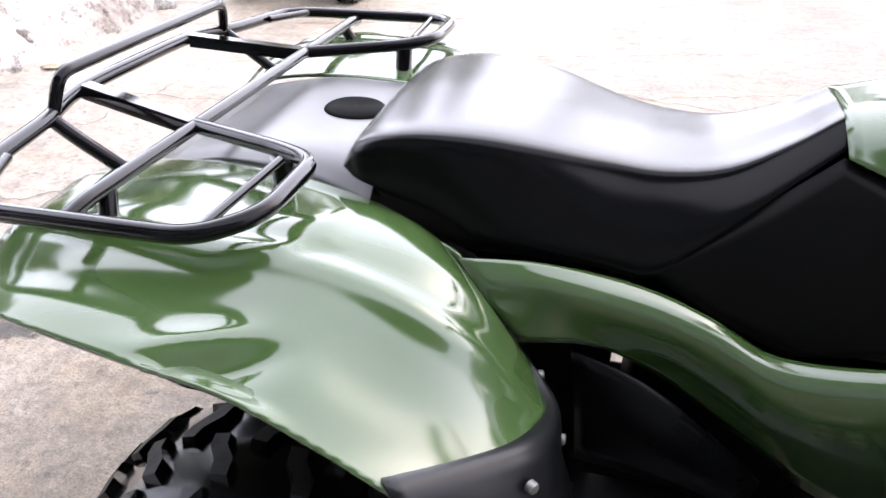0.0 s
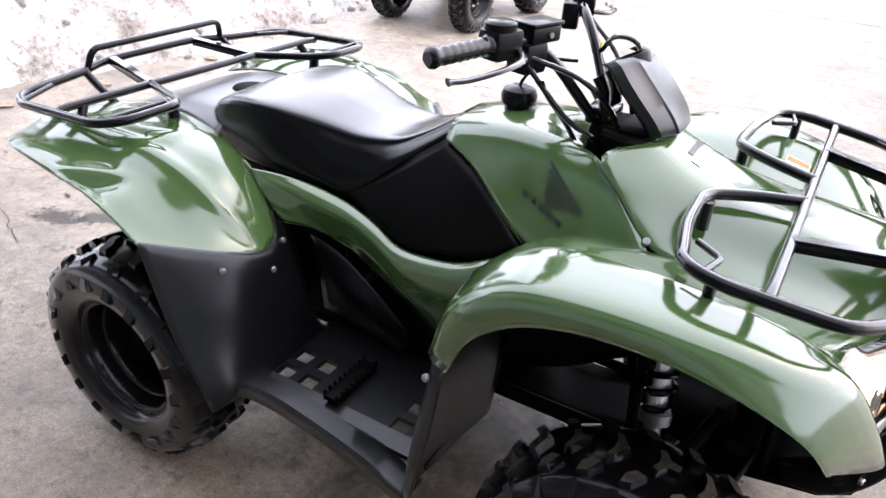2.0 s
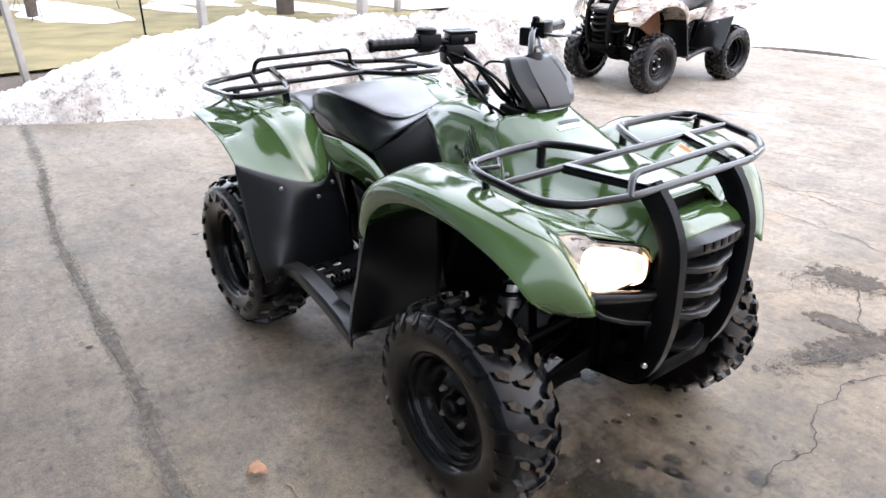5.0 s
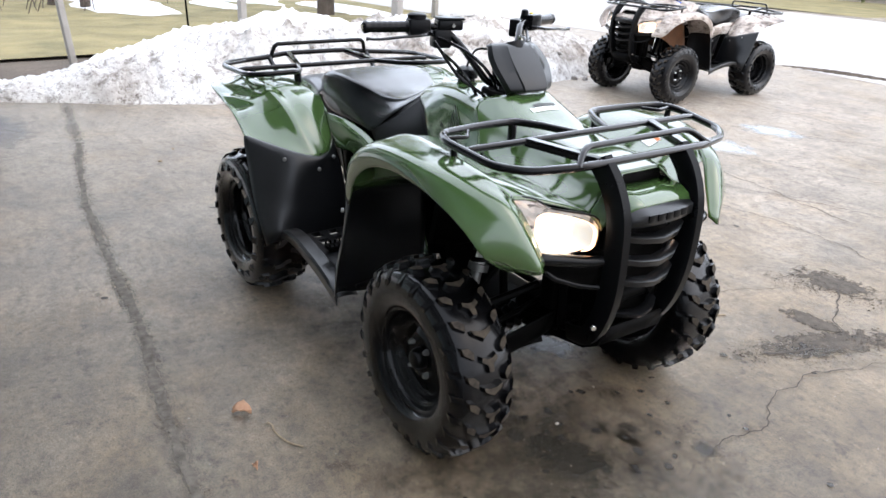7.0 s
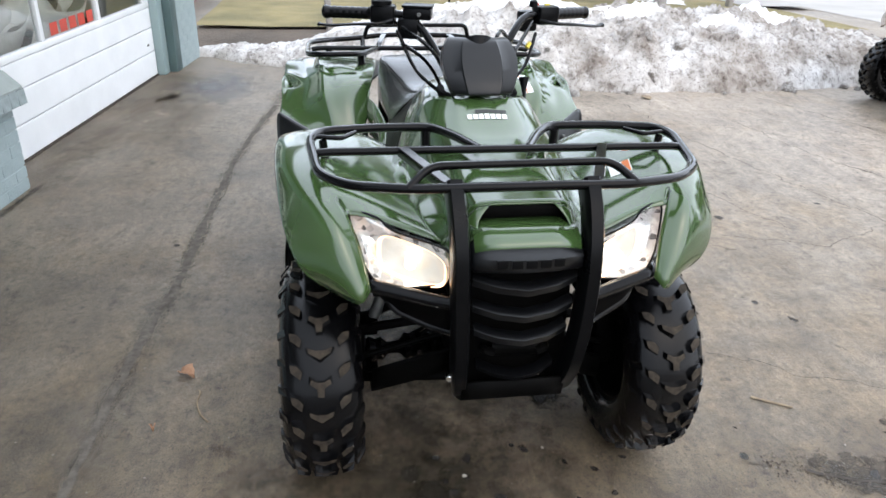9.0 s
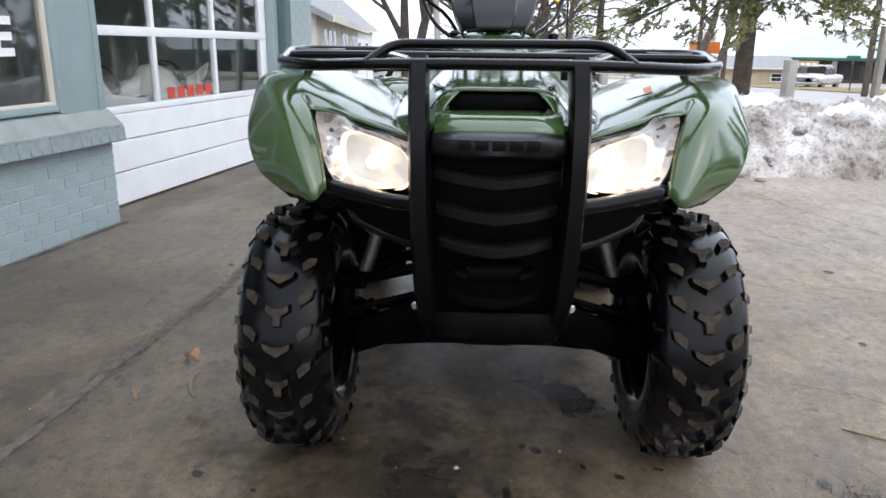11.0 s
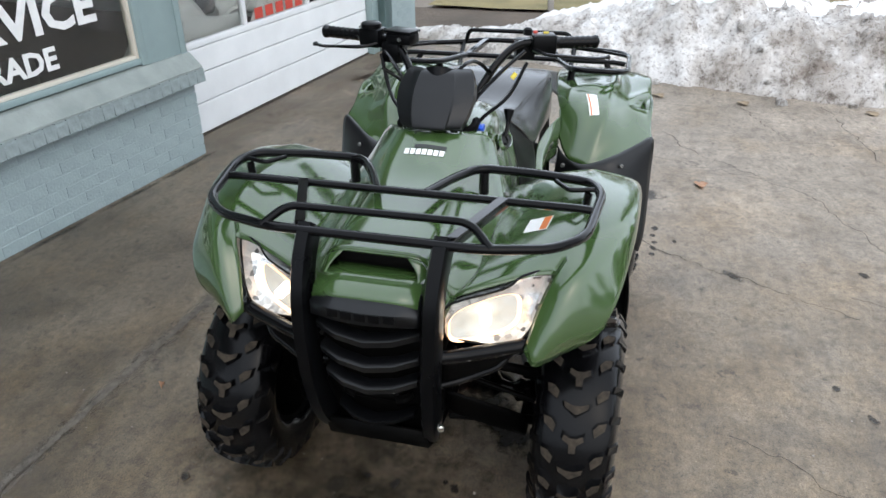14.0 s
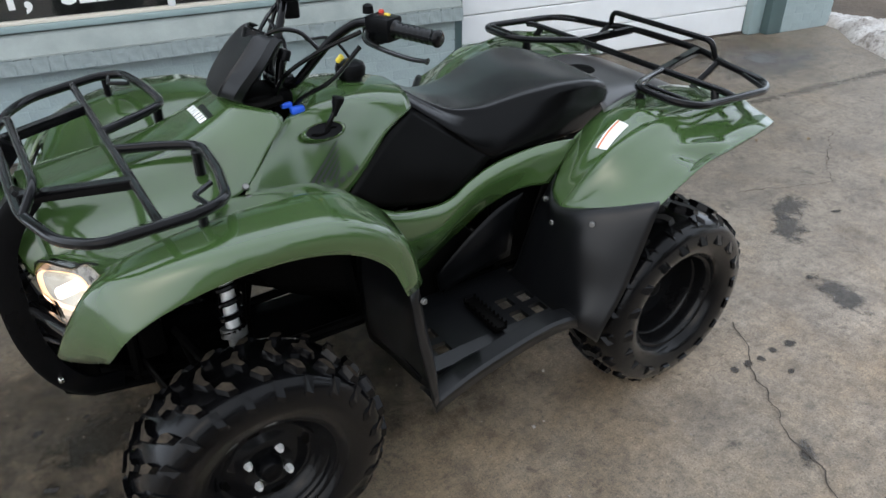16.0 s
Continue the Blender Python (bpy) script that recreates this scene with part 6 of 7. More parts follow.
part("wall_core", box((.012, -.30, 0), (6.5, -.0015, .462), 0), BRICK, wall, smooth=False)
shared = {}


def brick(parent, u, v, z, length, height, depth, name="brick", material=None, turn=None):
    """One brick of a course, its mesh shared with all of its size."""
    key = (round(length, 3), round(height, 3), round(depth, 3), material.name if material else "")
    if key not in shared:
        bm_ = box((0, -depth, 0), (length, 0, height), .0025)
        me_ = bpy.data.meshes.new(name)
        bm_.to_mesh(me_)
        bm_.free()
        me_.materials.append(material or BRICK)
        shared[key] = me_
    ob = new(name, shared[key])
    ob.parent = parent
    ob.matrix_basis = Matrix.Translation((u, v, z)) @ (turn or Matrix())
    return ob


rng = random.Random(3)
for c in range(7):
    z = .002 + c * .066
    u = 0.0
    if c % 2:
        brick(wall, 0, .001, z, .1035, .059, .06)
        u = .104
    while u < 4.2:
        brick(wall, u, rng.uniform(-.0012, .0012), z + rng.uniform(-.0012, .0012), .2075, .059, .06)
        u += .208
ledge = structure("window_ledge", "worn blue painted brick ledge under the shop window", "ledge")
part("ledge_core", box((.0, -.14, .466), (6.5, .0715, .534), 0, None), LEDGE, ledge, smooth=False)
u = -.02
tilt = Matrix.Rotation(radians(4), 4, "X")
while u < 4.4:
    w = rng.choice((.062, .066, .070))
    brick(ledge, u, .075 + rng.uniform(-.003, .003), .464 + rng.uniform(-.002, .002), w, .076, .20, "ledge_brick", LEDGE, tilt)
    u += w + .006
bm = bmesh.new()
profile = [(.066, .541), (.066, .550), (-.012, .626), (-.10, .640), (-.10, .541)]
rows = []
for i in range(66):
    u = -.018 + i * .1
    rows.append([Vector((u, v + .003 * noise.noise((u * 6, k, 0)), z + .004 * noise.noise((u * 5, k * 3.0, 7)) * (0 < k < 3))) for k, (v, z) in enumerate(profile)])
got = add_grid(bm, rows, close=True)
bm.faces.new(got[0])
bm.faces.new(got[-1])
part("ledge_slope", bm, SLOPE, ledge, "weathered grey-green mortar slope", angle=25)

# dirt along the foot of the wall
for i in range(9):
    p = WALL @ Vector((.2 + i * .5, .035, 0))
    blot(p.x, p.y, .42, .035, radians(-8.3), DAMP_SHADE, "damp dirt along the foot of the wall", .0007 + .0001 * (i % 3))

shop = structure("shop_front", "grey-green painted timber shop front", "shop front")
part("corner_board", box((.0, -.10, .545), (.30, -.028, 3.0), .004), TRIM, shop)
part("corner_trim", box((-.012, -.22, .545), (.035, -.020, 3.0), .006), TRIM, shop)
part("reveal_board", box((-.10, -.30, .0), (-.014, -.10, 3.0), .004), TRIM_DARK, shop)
part("fascia", box((.0, -.30, 2.05), (6.5, -.03, 3.0), .004), TRIM, shop)
part("lintel", box((-2.75, -.30, 2.36), (-.015, -.06, 3.0), .004), TRIM, shop)
# unseen roof, its overhang added to shade the wall side of the yard
part("unseen_shade_roof", box((-3.7, -6.0, 3.0), (6.6, .62, 3.14), .02), ROOFING, shop)
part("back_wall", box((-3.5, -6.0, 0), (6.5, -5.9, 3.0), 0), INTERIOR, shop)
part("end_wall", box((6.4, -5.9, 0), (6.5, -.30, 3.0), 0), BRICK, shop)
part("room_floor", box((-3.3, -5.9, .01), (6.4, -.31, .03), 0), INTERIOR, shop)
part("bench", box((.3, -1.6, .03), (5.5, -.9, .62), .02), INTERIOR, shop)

win = structure("window_1", "large shop window with white hand-painted letters", "window")
part("window_frame", box((.30, -.09, .632), (.345, -.022, 2.05), .004), TRIM, win)
part("inner_frame", box((.345, -.085, .672), (.360, -.04, 2.02), .004), CREAM, win, "bare cream inner frame")
part("window_sill", box((.30, -.10, .640), (6.4, -.030, .672), .006), TRIM, win)
part("inner_sill", box((.360, -.085, .672), (6.4, -.045, .690), .004), CREAM, win)
for u in (1.60, 2.86, 4.12, 5.4):
    part("mullion", box((u - .018, -.085, .69), (u + .018, -.045, 2.02), .004), WHITE, win)
for a, b in ((.360, 1.582), (1.618, 2.842), (2.878, 4.102), (4.138, 5.38)):
    p = part("pane", box((a, -.072, .69), (b, -.066, 2.02), 0), PANE, win, smooth=False)
    p.visible_shadow = False


def on_wall(u, v, z, roll=0.0):
    return Matrix(((-1, 0, 0, u), (0, 0, 1, v), (0, 1, 0, z), (0, 0, 0, 1))) @ Matrix.Rotation(radians(roll), 4, "Z")


PAINT = grained("white_sign_paint", (.80, .80, .79), (.70, .70, .69), .5, 20.0, .2, 60.0)
for text, u, z, size, wd in (("SERVICE", 1.03, .985, .235, 1.12), ("&", 1.745, 1.02, .20, 1.0), ("PARTS", 2.36, 1.05, .235, 1.0), ("T", 1.265, .797, .18, .95), ("RADE", 1.035, .785, .145, 1.05), ("&", 1.505, .803, .145, 1.0), ("SELL", 1.95, .80, .165, 1.0), ("BUY,", 2.42, .80, .175, 1.0)):
    word(text, size, PAINT, win, on_wall(u, -.062, z, 0.5), "painted_letters", .0006, "white hand-painted letters on the glass", size * .035, wd)

door = structure("garage_door", "white panelled garage door with window lights", "garage door")
L, R = -.10, -2.62
for z0, z1 in ((.015, .208), (.214, .398), (.404, .560)):
    part("door_panel", box((R, -.26, z0), (L, -.222, z1), .006), WHITE, door, smooth=False)
part("door_backing", box((R, -.27, .02), (L, -.262, .56), 0), WHITE, door)
for z0, z1 in ((.564, .606), (1.018, 1.075), (1.50, 1.555), (1.98, 2.36)):
    part("door_rail", box((R, -.26, z0), (L, -.220, z1), .004), WHITE, door)
for u0, u1 in ((-.20, L), (-.885, -.845), (-1.70, -1.66), (R, -2.50)):
    part("door_stile", box((u0, -.258, .606), (u1, -.2215, 1.98), .004), WHITE, door)
for z0, z1 in ((.606, 1.018), (1.075, 1.50), (1.555, 1.98)):
    for u0, u1 in ((-.845, -.20), (-1.66, -.885), (-2.50, -1.70)):
        p = part("door_pane", box((u0, -.245, z0), (u1, -.240, z1), 0), PANE, door, smooth=False)
        p.visible_shadow = False
part("door_bolt", box((-2.50, -.222, .27), (-2.47, -.215, .285), .002), ALLOY, door)
# a red brand lettering on the pane, kept as plain bars
for i in range(5):
    u = -1.00 - i * .13
    part("red_bar", box((u - .095, -.239, .615), (u, -.2385, .69), 0), DECAL_RED, door, "red painted bars on the glass")

pier = structure("wall_pier", "pale blue painted brick pier beside the garage door", "wall")
part("jamb_board", box((-2.75, -.30, 0), (-2.625, -.16, 3.0), .004), TRIM, pier)
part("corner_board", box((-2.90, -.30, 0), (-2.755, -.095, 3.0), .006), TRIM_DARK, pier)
part("wall_core", box((-3.42, -.30, 0), (-2.90, -.1015, 3.0), 0), BRICK, pier, smooth=False)
part("end_wall", box((-3.42, -5.9, 0), (-3.36, -.30, 3.0), 0), BRICK, pier, smooth=False)
for c in range(38):
    z = .004 + c * .066
    for u0, w in (((-3.115, .200), (-3.323, .200), (-3.43, .099)) if c % 2 else ((-3.014, .099), (-3.222, .200), (-3.43, .200))):
        brick(pier, u0, -.10 + rng.uniform(-.001, .001), z, w, .058, .04)
part("threshold", box((-2.75, -.30, 0), (0, -.215, .012), .004), CRACK, pier)

# white sports bikes standing inside the garage, behind the panes
for u, z, s in ((-.95, .0, 1.0), (-1.85, .0, 1.0)):
    bike = thing("motorcycle", "white and black motorcycle standing inside the garage", "motorcycle", WALL @ Matrix.Translation((u, -.72, .03)) @ Matrix.Scale(.80, 4), "motorcycles in the garage")
    for x in (-.62, .62):
        part("wheel", lathe([(-.05, .24), (-.06, .29), (0, .315), (.06, .29), (.05, .24), (-.05, .24)], 32, "y"), RUBBER, bike, m=Matrix.Translation((x * s, 0, .315)))
    bm = patch(bmesh.new(), [[(.75 * s, 0, .62), (.6 * s, .12, .70), (.45 * s, .16, .62), (.35 * s, .12, .45)], [(.55 * s, 0, .95), (.45 * s, .15, .90), (.30 * s, .20, .70), (.20 * s, .16, .40)], [(.25 * s, 0, 1.0), (.18 * s, .13, .92), (.05 * s, .18, .70), (0, .14, .42)]], 1, 4, 4)
    part("fairing", bm, CARPAINT, bike, "white fairing", solid=.004)
    part("tank", add_tube(bmesh.new(), spline([(.28 * s, 0, .82), (.1 * s, 0, .92), (-.1 * s, 0, .84), (-.25 * s, 0, .76)], 4), .1, 14, taper=[.05 + .07 * math.sin(math.pi * i / 12) for i in range(13)]), CARDARK, bike)
    part("tail", add_tube(bmesh.new(), spline([(-.2 * s, 0, .74), (-.5 * s, 0, .80), (-.8 * s, 0, .98)], 4), .08, 10, taper=[.10, .10, .09, .085, .075, .065, .05, .035, .01]), CARPAINT, bike)
    part("engine", box((-.25, -.14, .25), (.25, .14, .52), .04), DARK, bike)
    bm = patch(bmesh.new(), [[(.62 * s, .17, .52), (.50 * s, .19, .70), (.34 * s, .18, .82)], [(.16 * s, .22, .48), (.06 * s, .23, .64), (-.05 * s, .21, .74)], [(-.30 * s, .19, .56), (-.38 * s, .20, .66), (-.46 * s, .18, .73)], [(-.62 * s, .14, .74), (-.68 * s, .14, .80), (-.82 * s, .12, .92)]], 1, 4, 4)
    part("side_fairing", bm, CARPAINT, bike, "white side fairing", solid=.004)
    part("front_mudguard", add_tube(bmesh.new(), spline([(.95 * s, .05, .55), (.80 * s, .05, .70), (.62 * s, .05, .72), (.45 * s, .05, .66)], 4), .06, 10, flat=.3), CARPAINT, bike)

# ---- fence posts, trees, houses ----


def post(x, y, h, w, lean, label, material=None, base=0.0):
    bm_ = bmesh.new()
    add_box(bm_, (-w / 2, -w / 2, -.1), (w / 2, w / 2, h), .006)
    tagged(part("fence_post", bm_, material or POSTWOOD, m=Matrix.Translation((x, y, base)) @ Euler((lean[0], lean[1], .3)).to_matrix().to_4x4()), label, "post", "posts behind the yard")


post(-5.95, -.37, 1.5, .06, (.05, -.05), "weathered grey wooden post beside the lawn")
post(-6.05, 1.42, .95, .075, (0, .02), "weathered grey wooden post behind the snow bank")
post(-6.2, 3.53, .88, .11, (0, 0), "weathered grey wooden post behind the snow bank")
post(-7.2, 1.15, 1.7, .022, (.02, 0), "thin dark metal post on the lawn", TUBE, -.02)
post(-9.0, 6.0, 1.4, .09, (0, 0), "pale wooden post beside the path", None, -.05)


def branch(bm_, rng_, a, way, length, r, depth, spread=.55, droop=0.0, tips=None):
    """A crooked limb that divides until it is a twig."""
    n = 4
    p = [Vector(a)]
    d = Vector(way).normalized()
    for i in range(n):
        d = (d + Vector((rng_.uniform(-.18, .18), rng_.uniform(-.18, .18), rng_.uniform(-.12, .12) - droop))).normalized()
        p.append(p[-1] + d * length / n)
    add_tube(bm_, p, r, 6 if depth > 2 else 4, taper=[r * (1 - .45 * i / n) for i in range(n + 1)])
    if depth <= 0:
        if tips is not None:
            tips.append((p[-1], d))
        return
    for k in range(rng_.choice((2, 3, 3))):
        i = rng_.randint(2, n)
        side = Vector((rng_.uniform(-1, 1), rng_.uniform(-1, 1), rng_.uniform(-.3, .6)))
        branch(bm_, rng_, p[i], d * (1 - spread * .5) + side * spread, length * rng_.uniform(.55, .8), r * .55, depth - 1, spread, droop, tips)


def bare_tree(x, y, h, r, seed, stems=1, depth=4, label="bare deciduous tree without leaves", spread=.6):
    rng_ = random.Random(seed)
    bm_ = bmesh.new()
    for k in range(stems):
        lean = (rng_.uniform(-.35, .35), rng_.uniform(-.35, .35), 1) if stems > 1 else (rng_.uniform(-.1, .1), rng_.uniform(-.1, .1), 1)
        branch(bm_, rng_, (x, y, fall(x) - .05), lean, h * .42, r, depth, spread)
    return tagged(part("tree", bm_, BARK), label, "tree", "trees round the yard")


def spruce(x, y, h, r, seed, low, reach, clumps, label, needles=6, grow=2.2):
    """A tall conifer: trunk, drooping limbs and many small sprays of needles."""
    rng_ = random.Random(seed)
    base = fall(x)
    root = thing("spruce_tree", label, "tree", group="conifers round the yard")
    part("trunk", add_tube(bmesh.new(), [(x, y, base - .1), (x + .02, y, base + h * .3), (x, y, base + h)], r, 12, taper=[r * 1.15, r * .85, .02]), BARK, root, "straight brown trunk")
    bm_ = bmesh.new()
    v_, f_ = [], []
    z = low
    while z < h:
        k = 1 - (z - low) / (h - low)
        for _ in range(5):
            a = rng_.random() * 6.283
            ln = reach * (k ** .7) * rng_.uniform(.7, 1.1) + .2
            way = Vector((math.cos(a), math.sin(a), 0))
            o = Vector((x, y, base + z))
            line_ = spline([o, o + way * ln * .35 + Vector((0, 0, .05 * ln)), o + way * ln * .75 - Vector((0, 0, .12 * ln)), o + way * ln - Vector((0, 0, .22 * ln))], 3)
            add_tube(bm_, line_, .02, 4, taper=[.032 * (1 - i / 9.5) * (.4 + k) for i in range(10)])
            for i in range(clumps):
                t = rng_.uniform(.15, 1.0)
                c = line_[min(int(t * 9), 9)] + Vector((rng_.gauss(0, .13), rng_.gauss(0, .13), -abs(rng_.gauss(0, .16)) + .04))
                droop = (way * .6 + Vector((rng_.gauss(0, .5), rng_.gauss(0, .5), rng_.uniform(-1.0, .1)))).normalized()
                for q in range(needles):
                    o_ = c + droop * rng_.uniform(0, .22)
                    d = (droop * .8 + Vector((rng_.gauss(0, .6), rng_.gauss(0, .6), rng_.gauss(-.1, .5)))).normalized() * rng_.uniform(.05, .11) * grow
                    w_ = d.cross(Vector((rng_.random(), rng_.random(), rng_.random()))).normalized() * rng_.uniform(.008, .016) * grow
                    n_ = len(v_)
                    v_ += [o_, o_ + d * .5 + w_, o_ + d, o_ + d * .5 - w_]
                    f_.append((n_, n_ + 1, n_ + 2, n_ + 3))
        z += .26 + .12 * rng_.random()
    tagged(part("branchwork", bm_, BARK, root), kind="stuff")
    me_ = bpy.data.meshes.new("needles")
    me_.from_pydata(v_, [], f_)
    me_.materials.append(NEEDLE)
    ob = new("needles", me_)
    ob.parent = root
    ob["kind"] = "stuff"
    return root


spruce(-10.0, 4.36, 11.0, .135, 4, 1.85, 2.45, 34, "tall spruce with drooping yellow-green branches behind the snow bank", 34, 1.05)
spruce(-24.0, 2.4, 8.0, .18, 9, 1.2, 2.4, 12, "dark spruce in the distance")
spruce(-34.0, 6.0, 10.0, .2, 10, 1.2, 2.8, 10, "dark spruce in the distance")
spruce(2.0, 24.0, 13.0, .3, 12, 2.0, 4.2, 12, "dark spruce across the street")
spruce(9.0, 26.0, 12.0, .3, 13, 2.0, 4.0, 12, "dark spruce across the street")
for x, y, h, seed in ((-13.0, 27.0, 14.0, 31), (-19.5, 25.0, 12.0, 32), (-25.0, 30.0, 15.0, 33), (-33.0, 27.0, 13.0, 34), (-7.5, 26.0, 13.0, 35), (-41.0, 33.0, 15.0, 36)):
    spruce(x, y, h, .3, seed, 1.0, 4.2, 14, "tall dark spruce across the street", 7, 4.5)
bare_tree(-12.2, .85, 4.2, .085, 3, 3, 4, "small bare tree with several stems on the lawn", .7)
bare_tree(-13.0, .45, 5.0, .12, 5, 1, 4)
bare_tree(-17.0, -1.6, 6.5, .16, 6, 2, 5)
bare_tree(-19.0, 1.2, 7.0, .15, 7, 1, 5)
bare_tree(-27.0, 8.5, 9.0, .2, 8, 1, 5)
bare_tree(-34.0, 11.5, 9.0, .2, 14, 1, 5)
bare_tree(-4.0, 25.0, 9.0, .2, 15, 1, 5)
bare_tree(15.0, 22.0, 9.0, .2, 16, 1, 5)
bare_tree(-30.0, 4.0, 8.0, .18, 17, 1, 5)
bm = bmesh.new()
rng = random.Random(21)
for i in range(90):
    a = rng.random() * 6.283
    o = Vector((-14.5 + rng.gauss(0, 1.6), -.6 + rng.gauss(0, .9), fall(-14)))
    w = Vector((math.cos(a) * .4, math.sin(a) * .4, 1))
    add_tube(bm, [o, o + w * .5, o + w * rng.uniform(.8, 1.3) + Vector((rng.gauss(0, .1), rng.gauss(0, .1), 0))], .008, 3, taper=[.010, .007, .003])
tagged(part("brush", bm, BARK), "leafless brown brush at the end of the lawn", "brush", kind="stuff")


def window_unit(parent, m, w, h, frame_material, panes=1):
    unit = part("window", box((-w / 2, -.03, -h / 2), (w / 2, .0, h / 2), .0), frame_material, parent, smooth=False, m=m)
    part("pane", box((-w / 2 + .05, .001, -h / 2 + .05), (w / 2 - .05, .006, h / 2 - .05), 0), CARDARK, unit, "dark reflecting pane")
    part("sash", box((-w / 2 + .05, .006, -.02), (w / 2 - .05, .018, .02), 0), frame_material, unit)
    return unit


def house(label, m, length, depth, eave, ridge, wall_material, windows, roof=None, base=-1.2):
    """A gabled house; its long front along local x, facing local -y or +y."""
    root = thing("house", label, "house", m, "houses round the yard")
    part("wall", box((0, -depth, base), (length, 0, eave), 0), wall_material, root, smooth=False)
    bm_ = bmesh.new()
    o = .35
    rows_ = [[Vector((x, .0 + o, eave - .06)), Vector((x, -depth / 2, ridge)), Vector((x, -depth - o, eave - .06))] for x in (-o, length + o)]
    add_grid(bm_, rows_)
    part("roof", bm_, roof or ROOFING, root, "grey shingled roof", smooth=False, solid=.1)
    for x in (0, length):
        bm_ = bmesh.new()
        vs = [bm_.verts.new(v) for v in ((x, 0, eave), (x, -depth, eave), (x, -depth / 2, ridge - .05))]
        bm_.faces.new(vs)
        part("gable", bm_, wall_material, root, smooth=False, solid=.05)
    part("eave_board", box((-o, o - .03, eave - .14), (length + o, o + .01, eave - .02), 0), CREAM, root)
    for x, z, w, h in windows:
        window_unit(root, Matrix.Translation((x, .03, z)), w, h, WHITE)
    return root


house("cream house with tall windows beside the workshop", Matrix.Translation((-23.5, -4.0, 0)) @ Matrix.Rotation(radians(5.3), 4, "Z"), 12.4, 6.0, 1.52, 3.1, CREAM, [(x, .70, .75, 1.25) for x in (1.0, 2.0, 3.0, 5.6, 6.6, 9.2, 10.2, 11.2)])
house("white house with a grey roof farther along the street", Matrix.Translation((-44, -6.2, 0)) @ Matrix.Rotation(radians(-4), 4, "Z"), 12, 7, 1.9, 5.0, WHITE, [(x, .6, .9, 1.2) for x in (2, 4, 8, 10)])
house("grey house far across the street", pose(-112, 20, -1.5, 0, 0, -60), 14, 8, 1.8, 4.6, CREAM, [(x, .4, 1.0, 1.1) for x in (2, 5, 9, 12)])
house("white house across the street", pose(14, 30, 0, 0, 0, 180), 16, 8, 3.0, 6.0, WHITE, [(x, 1.5, 1.0, 1.3) for x in (2, 5, 9, 12)])
house("pale house across the street", pose(-8, 31, 0, 0, 0, 180), 14, 8, 2.8, 5.6, CREAM, [(x, 1.4, 1.0, 1.3) for x in (2, 5, 9, 12)])
house("low tan shed beyond the street", pose(-52, 23.0, -1.45, 0, 0, -90), 5, 4, 1.3, 2.1, grained("tan_siding", (.48, .40, .30), (.38, .31, .23), .8, 2.0, .2, 20.0), [(1.2, .6, .8, .6)])
step = thing("porch", "red painted porch base with a white rail", "porch", pose(-9.6, -2.35, 0, 0, 0, 6))
part("base", box((-1.0, -.8, -.3), (1.4, .0, .28), .01), grained("red_brick_paint", (.22, .05, .045), (.15, .04, .035), .7, 6.0, .4, 40.0), step, "red painted base")
for i in range(8):
    part("baluster", box((-.95 + i * .32, -.03, .28), (-.91 + i * .32, .0, .85), 0), TRIM_DARK, step)
part("rail", box((-1.0, -.04, .85), (1.4, .01, .90), .004), TRIM_DARK, step)

# the low store with the green eave, signs, poles and a parked pickup
store = thing("store", "low store with a green-edged grey roof across the street", "store", Matrix.Translation((-64.7, 49.8, -1.86)) @ Matrix.Rotation(radians(-118), 4, "Z"))
part("wall", box((0, -8, -.5), (22, -1.5, 2.3), 0), grained("dark_stone_wall", (.15, .13, .11), (.07, .062, .055), .85, 2.5, .4, 12.0), store, smooth=False)
bm = bmesh.new()
add_grid(bm, [[(-.6, .4, 2.25), (2.5, -4.2, 4.6), (-.6, -8.6, 2.25)], [(22.6, .4, 2.25), (20, -4.2, 4.6), (22.6, -8.6, 2.25)]])
part("roof", bm, grained("pale_roofing", (.46, .49, .48), (.38, .41, .40), .8, 3.0, .3, 10.0), store, "pale grey roof", smooth=False, solid=.1)
part("eave", box((-.7, .35, 2.02), (22.7, .5, 2.30), .01), GREENROOF, store, "green roof edge")
for x in (.5, 4, 8, 12, 16, 21):
    part("pillar", box((x, -.3, -.5), (x + .5, .2, 2.05), .02), POSTWOOD, store)
for x in (2, 6, 10, 14):
    part("shop_pane", box((x, -1.5, .2), (x + 2.2, -1.46, 1.7), 0), CARDARK, store)
part("sign_board", box((17.6, .52, 1.35), (20.0, .6, 1.95), .01), grained("tan_sign_paint", (.42, .27, .13), (.30, .18, .09), .6, 3.0, .2, 30.0), store, "tan sign board with unreadable lettering")
for i in range(4):
    part("sign_bar", box((17.8 + i * .52, .6, 1.52), (18.2 + i * .52, .61, 1.76), 0), DECAL_WHITE, store)
for x, y, h, r in ((-26.1, 9.4, 7.5, .09), (-24.3, 13.8, 8.0, .11), (-33.4, 17.8, 1.5, .03), (-20.0, 6.6, 7.0, .07)):
    bm = add_tube(bmesh.new(), [(x, y, fall(x) - .2), (x, y, fall(x) + h)], r, 10, taper=[r, r * .8])
    tagged(part("utility_pole", bm, BARK), "tall brown wooden utility pole", "pole", "poles along the street")
sign = thing("street_sign", "green street sign on a thin pole", "sign", Matrix.Translation((-33.35, 17.75, fall(-33))))
part("board", box((-.02, -.32, 1.40), (.02, .32, 1.62), .004), GREENROOF, sign)
part("stub", box((-.03, -.03, 1.2), (.03, .03, 1.40), 0), ALLOY, sign)
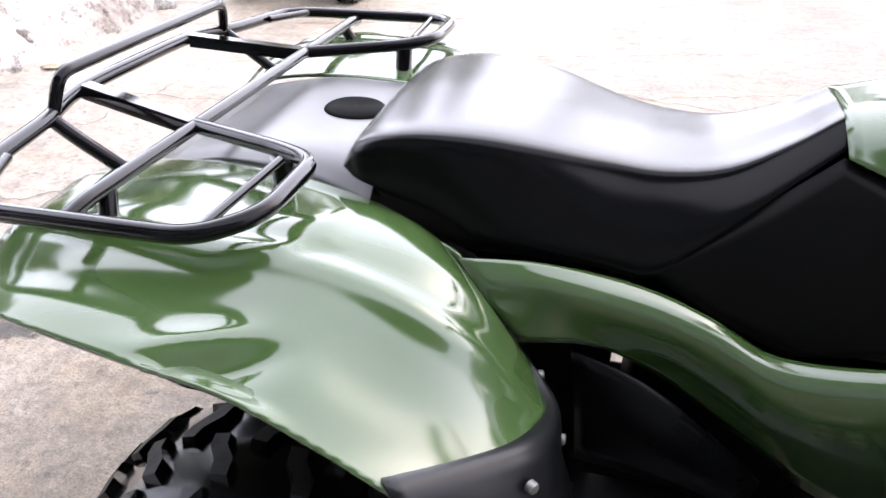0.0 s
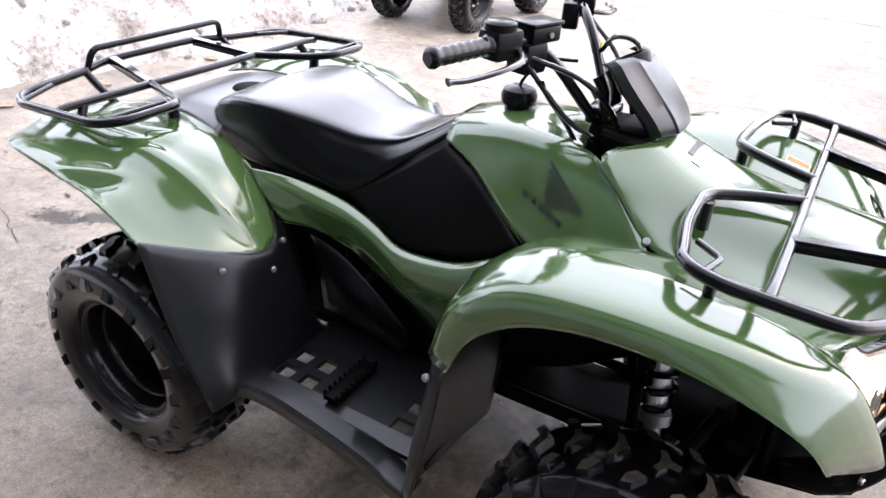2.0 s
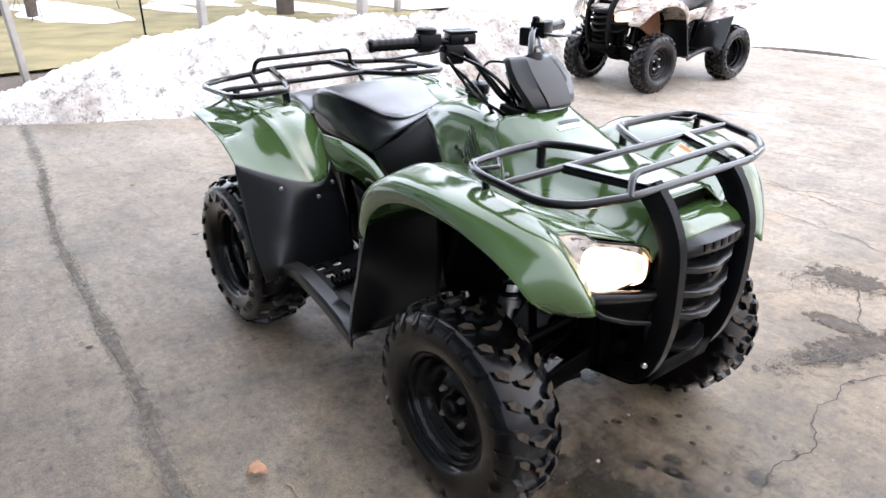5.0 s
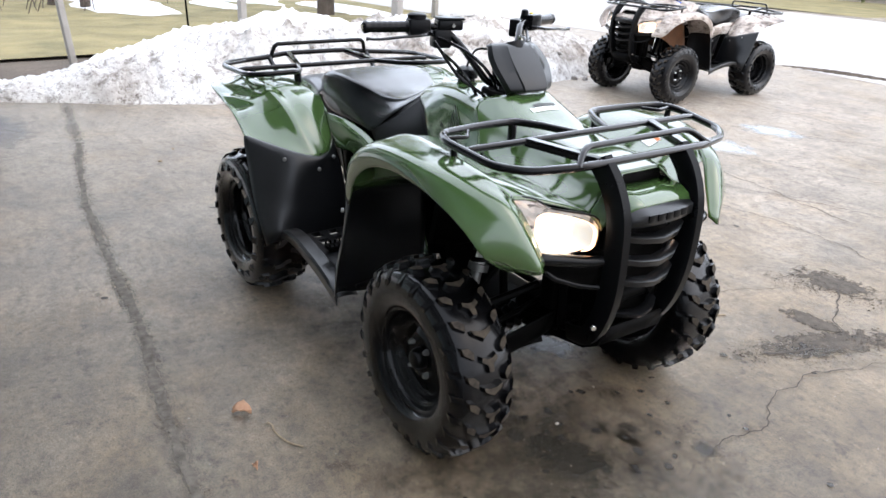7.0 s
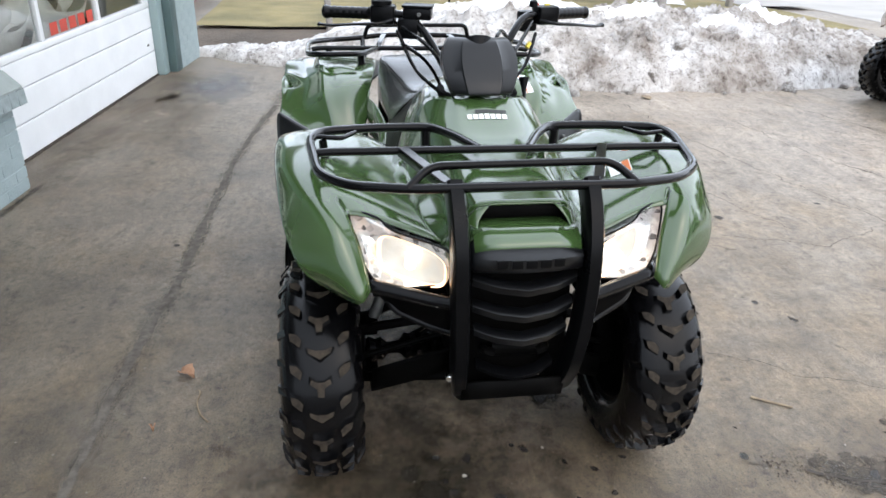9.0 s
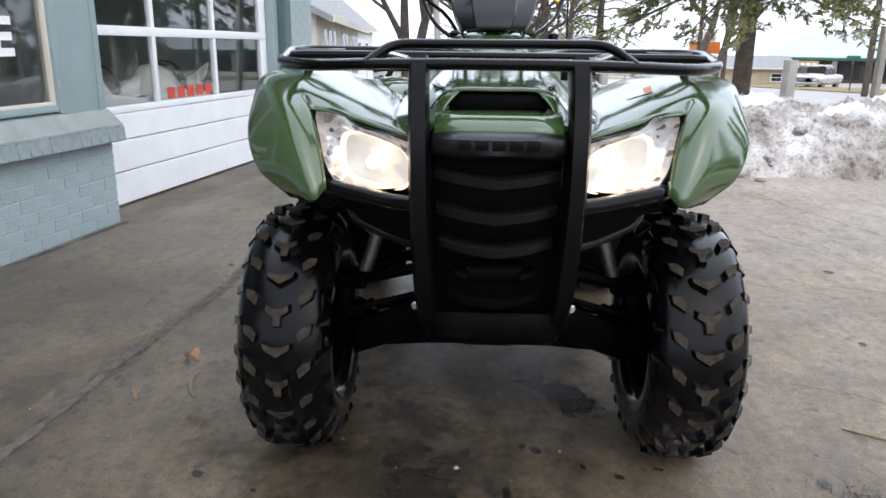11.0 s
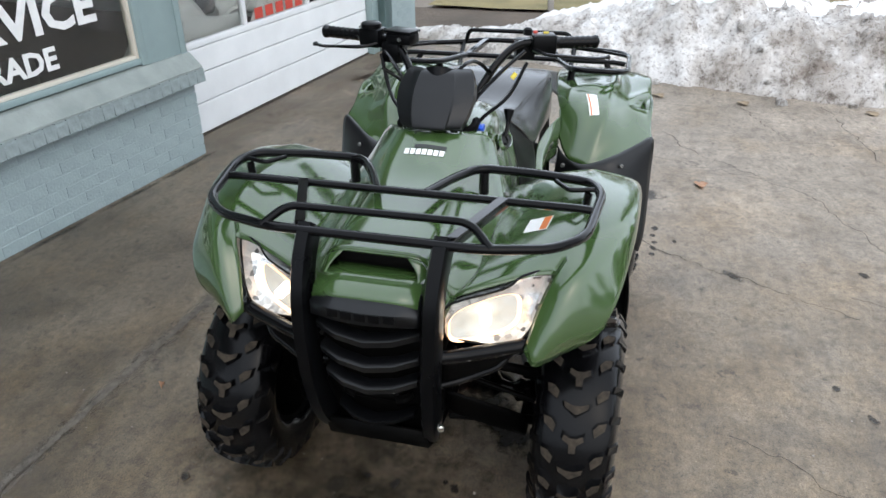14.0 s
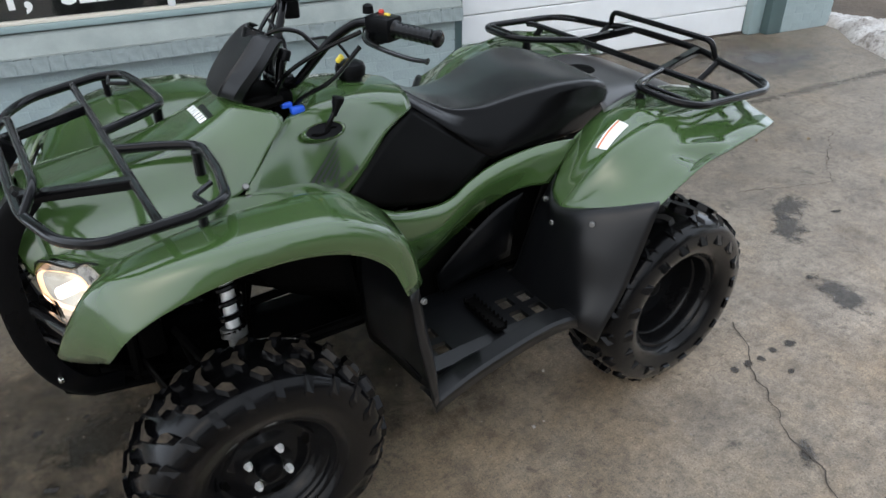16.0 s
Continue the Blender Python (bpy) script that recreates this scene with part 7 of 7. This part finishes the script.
sign = thing("road_sign", "orange and grey sign box on a pole", "sign", Matrix.Translation((-35.9, 11.6, fall(-36))))
part("board", box((-.1, -.75, 1.7), (.1, .75, 2.3), .02), ORANGE, sign)
part("cap", box((-.1, -.5, 2.32), (.1, .5, 2.75), .02), CARPAINT, sign)
part("pole", box((-.05, -.05, -.3), (.05, .05, 1.7), 0), ALLOY, sign)


def vehicle(label, m, paint, long_bed):
    """A parked vehicle: body, glazed cabin, wheels with rims, lamps and bumpers."""
    root = thing("pickup_truck" if long_bed else "car", label, "truck" if long_bed else "car", m)
    bm_ = patch(bmesh.new(), [[(-2.5, -.88, .45), (-2.5, -.9, .9), (-2.5, 0, .95), (-2.5, .9, .9), (-2.5, .88, .45)], [(-1, -.92, .40), (-1, -.94, .95), (-1, 0, .98), (-1, .94, .95), (-1, .92, .40)], [(1.2, -.92, .40), (1.2, -.93, .95), (1.2, 0, 1.0), (1.2, .93, .95), (1.2, .92, .40)], [(2.5, -.82, .45), (2.5, -.84, .82), (2.5, 0, .86), (2.5, .84, .82), (2.5, .82, .45)]], 1, 4, 4)
    part("body", bm_, paint, root, solid=.03)
    for x in (-2.52, 2.50):
        part("bumper", box((x - .06, -.85, .40), (x + .06, .85, .58), .03), CHROME, root)
        for s in (-1, 1):
            part("light", box((x - .03, s * .7 - .12, .64), (x + .04, s * .7 + .12, .80), .02), DECAL_RED if x < 0 else DECAL_WHITE, root)
    x0 = -.9 if long_bed else -1.7
    bm_ = patch(bmesh.new(), [[(x0 - .15, .84, .95), (x0, .70, 1.45), (x0, -.70, 1.45), (x0 - .15, -.84, .95)], [(0, .86, .97), (0, .72, 1.52), (0, -.72, 1.52), (0, -.86, .97)], [(1.35, .84, .97), (.75, .70, 1.45), (.75, -.70, 1.45), (1.35, -.84, .97)]], 1, 3, 3)
    part("cabin", bm_, CARDARK, root, "dark glazed cabin")
    part("cabin_roof", box((x0 + .05, -.68, 1.46), (.7, .68, 1.55), .03), paint, root)
    for x in (-1.55, 1.55):
        for s in (-1, 1):
            tyre_ = part("wheel", lathe([(-.1, .22), (-.11, .31), (0, .34), (.11, .31), (.1, .22)], 24, "y"), RUBBER, root, m=Matrix.Translation((x, s * .82, .34)))
            part("rim", lathe([(s * .08, .22), (s * .10, .2), (s * .09, .001)], 16, "y"), ALLOY, tyre_)
    return root


vehicle("pale pickup truck parked across the street", Matrix.Translation((-45.0, 21.4, fall(-45) - .2)) @ Matrix.Rotation(radians(-40), 4, "Z"), CARPAINT, True)
vehicle("pale car parked across the street", pose(-5, 20.5, 0, 0, 0, 0), CARPAINT, False)
vehicle("dark pickup truck parked across the street", pose(1.5, 19.5, 0, 0, 0, 180), CARDARK, True)

# a low far wood closes the horizon
bm = bmesh.new()
for i in range(180):
    t = 2 * math.pi * i / 180
    for k in range(2):
        rr = 150 + 40 * rng.random()
        x, y = rr * math.cos(t + rng.random() * .03), rr * math.sin(t + rng.random() * .03)
        hh = rng.uniform(3, 5.5)
        o = Vector((x, y, fall(x) - 1))
        side = Vector((-math.sin(t), math.cos(t), 0))
        prev = [bm.verts.new(o - side * 4), bm.verts.new(o + side * 4)]
        for q in range(1, 5):
            w = 4 * (1 - q / 5) * rng.uniform(.7, 1.3)
            now = [bm.verts.new(o - side * w + Vector((0, 0, hh * q / 4))), bm.verts.new(o + side * w + Vector((0, 0, hh * q / 4)))]
            bm.faces.new((prev[0], prev[1], now[1], now[0]))
            prev = now
# distance haze is painted in as a paler wood colour
hazed_wood = grained("haze_tinted_wood", (.34, .32, .31), (.46, .44, .43), .9, .2, 0.0)
tagged(part("far_trees", bm, hazed_wood, smooth=False), "hazy leafless wood on the horizon", "backdrop", kind="structure")
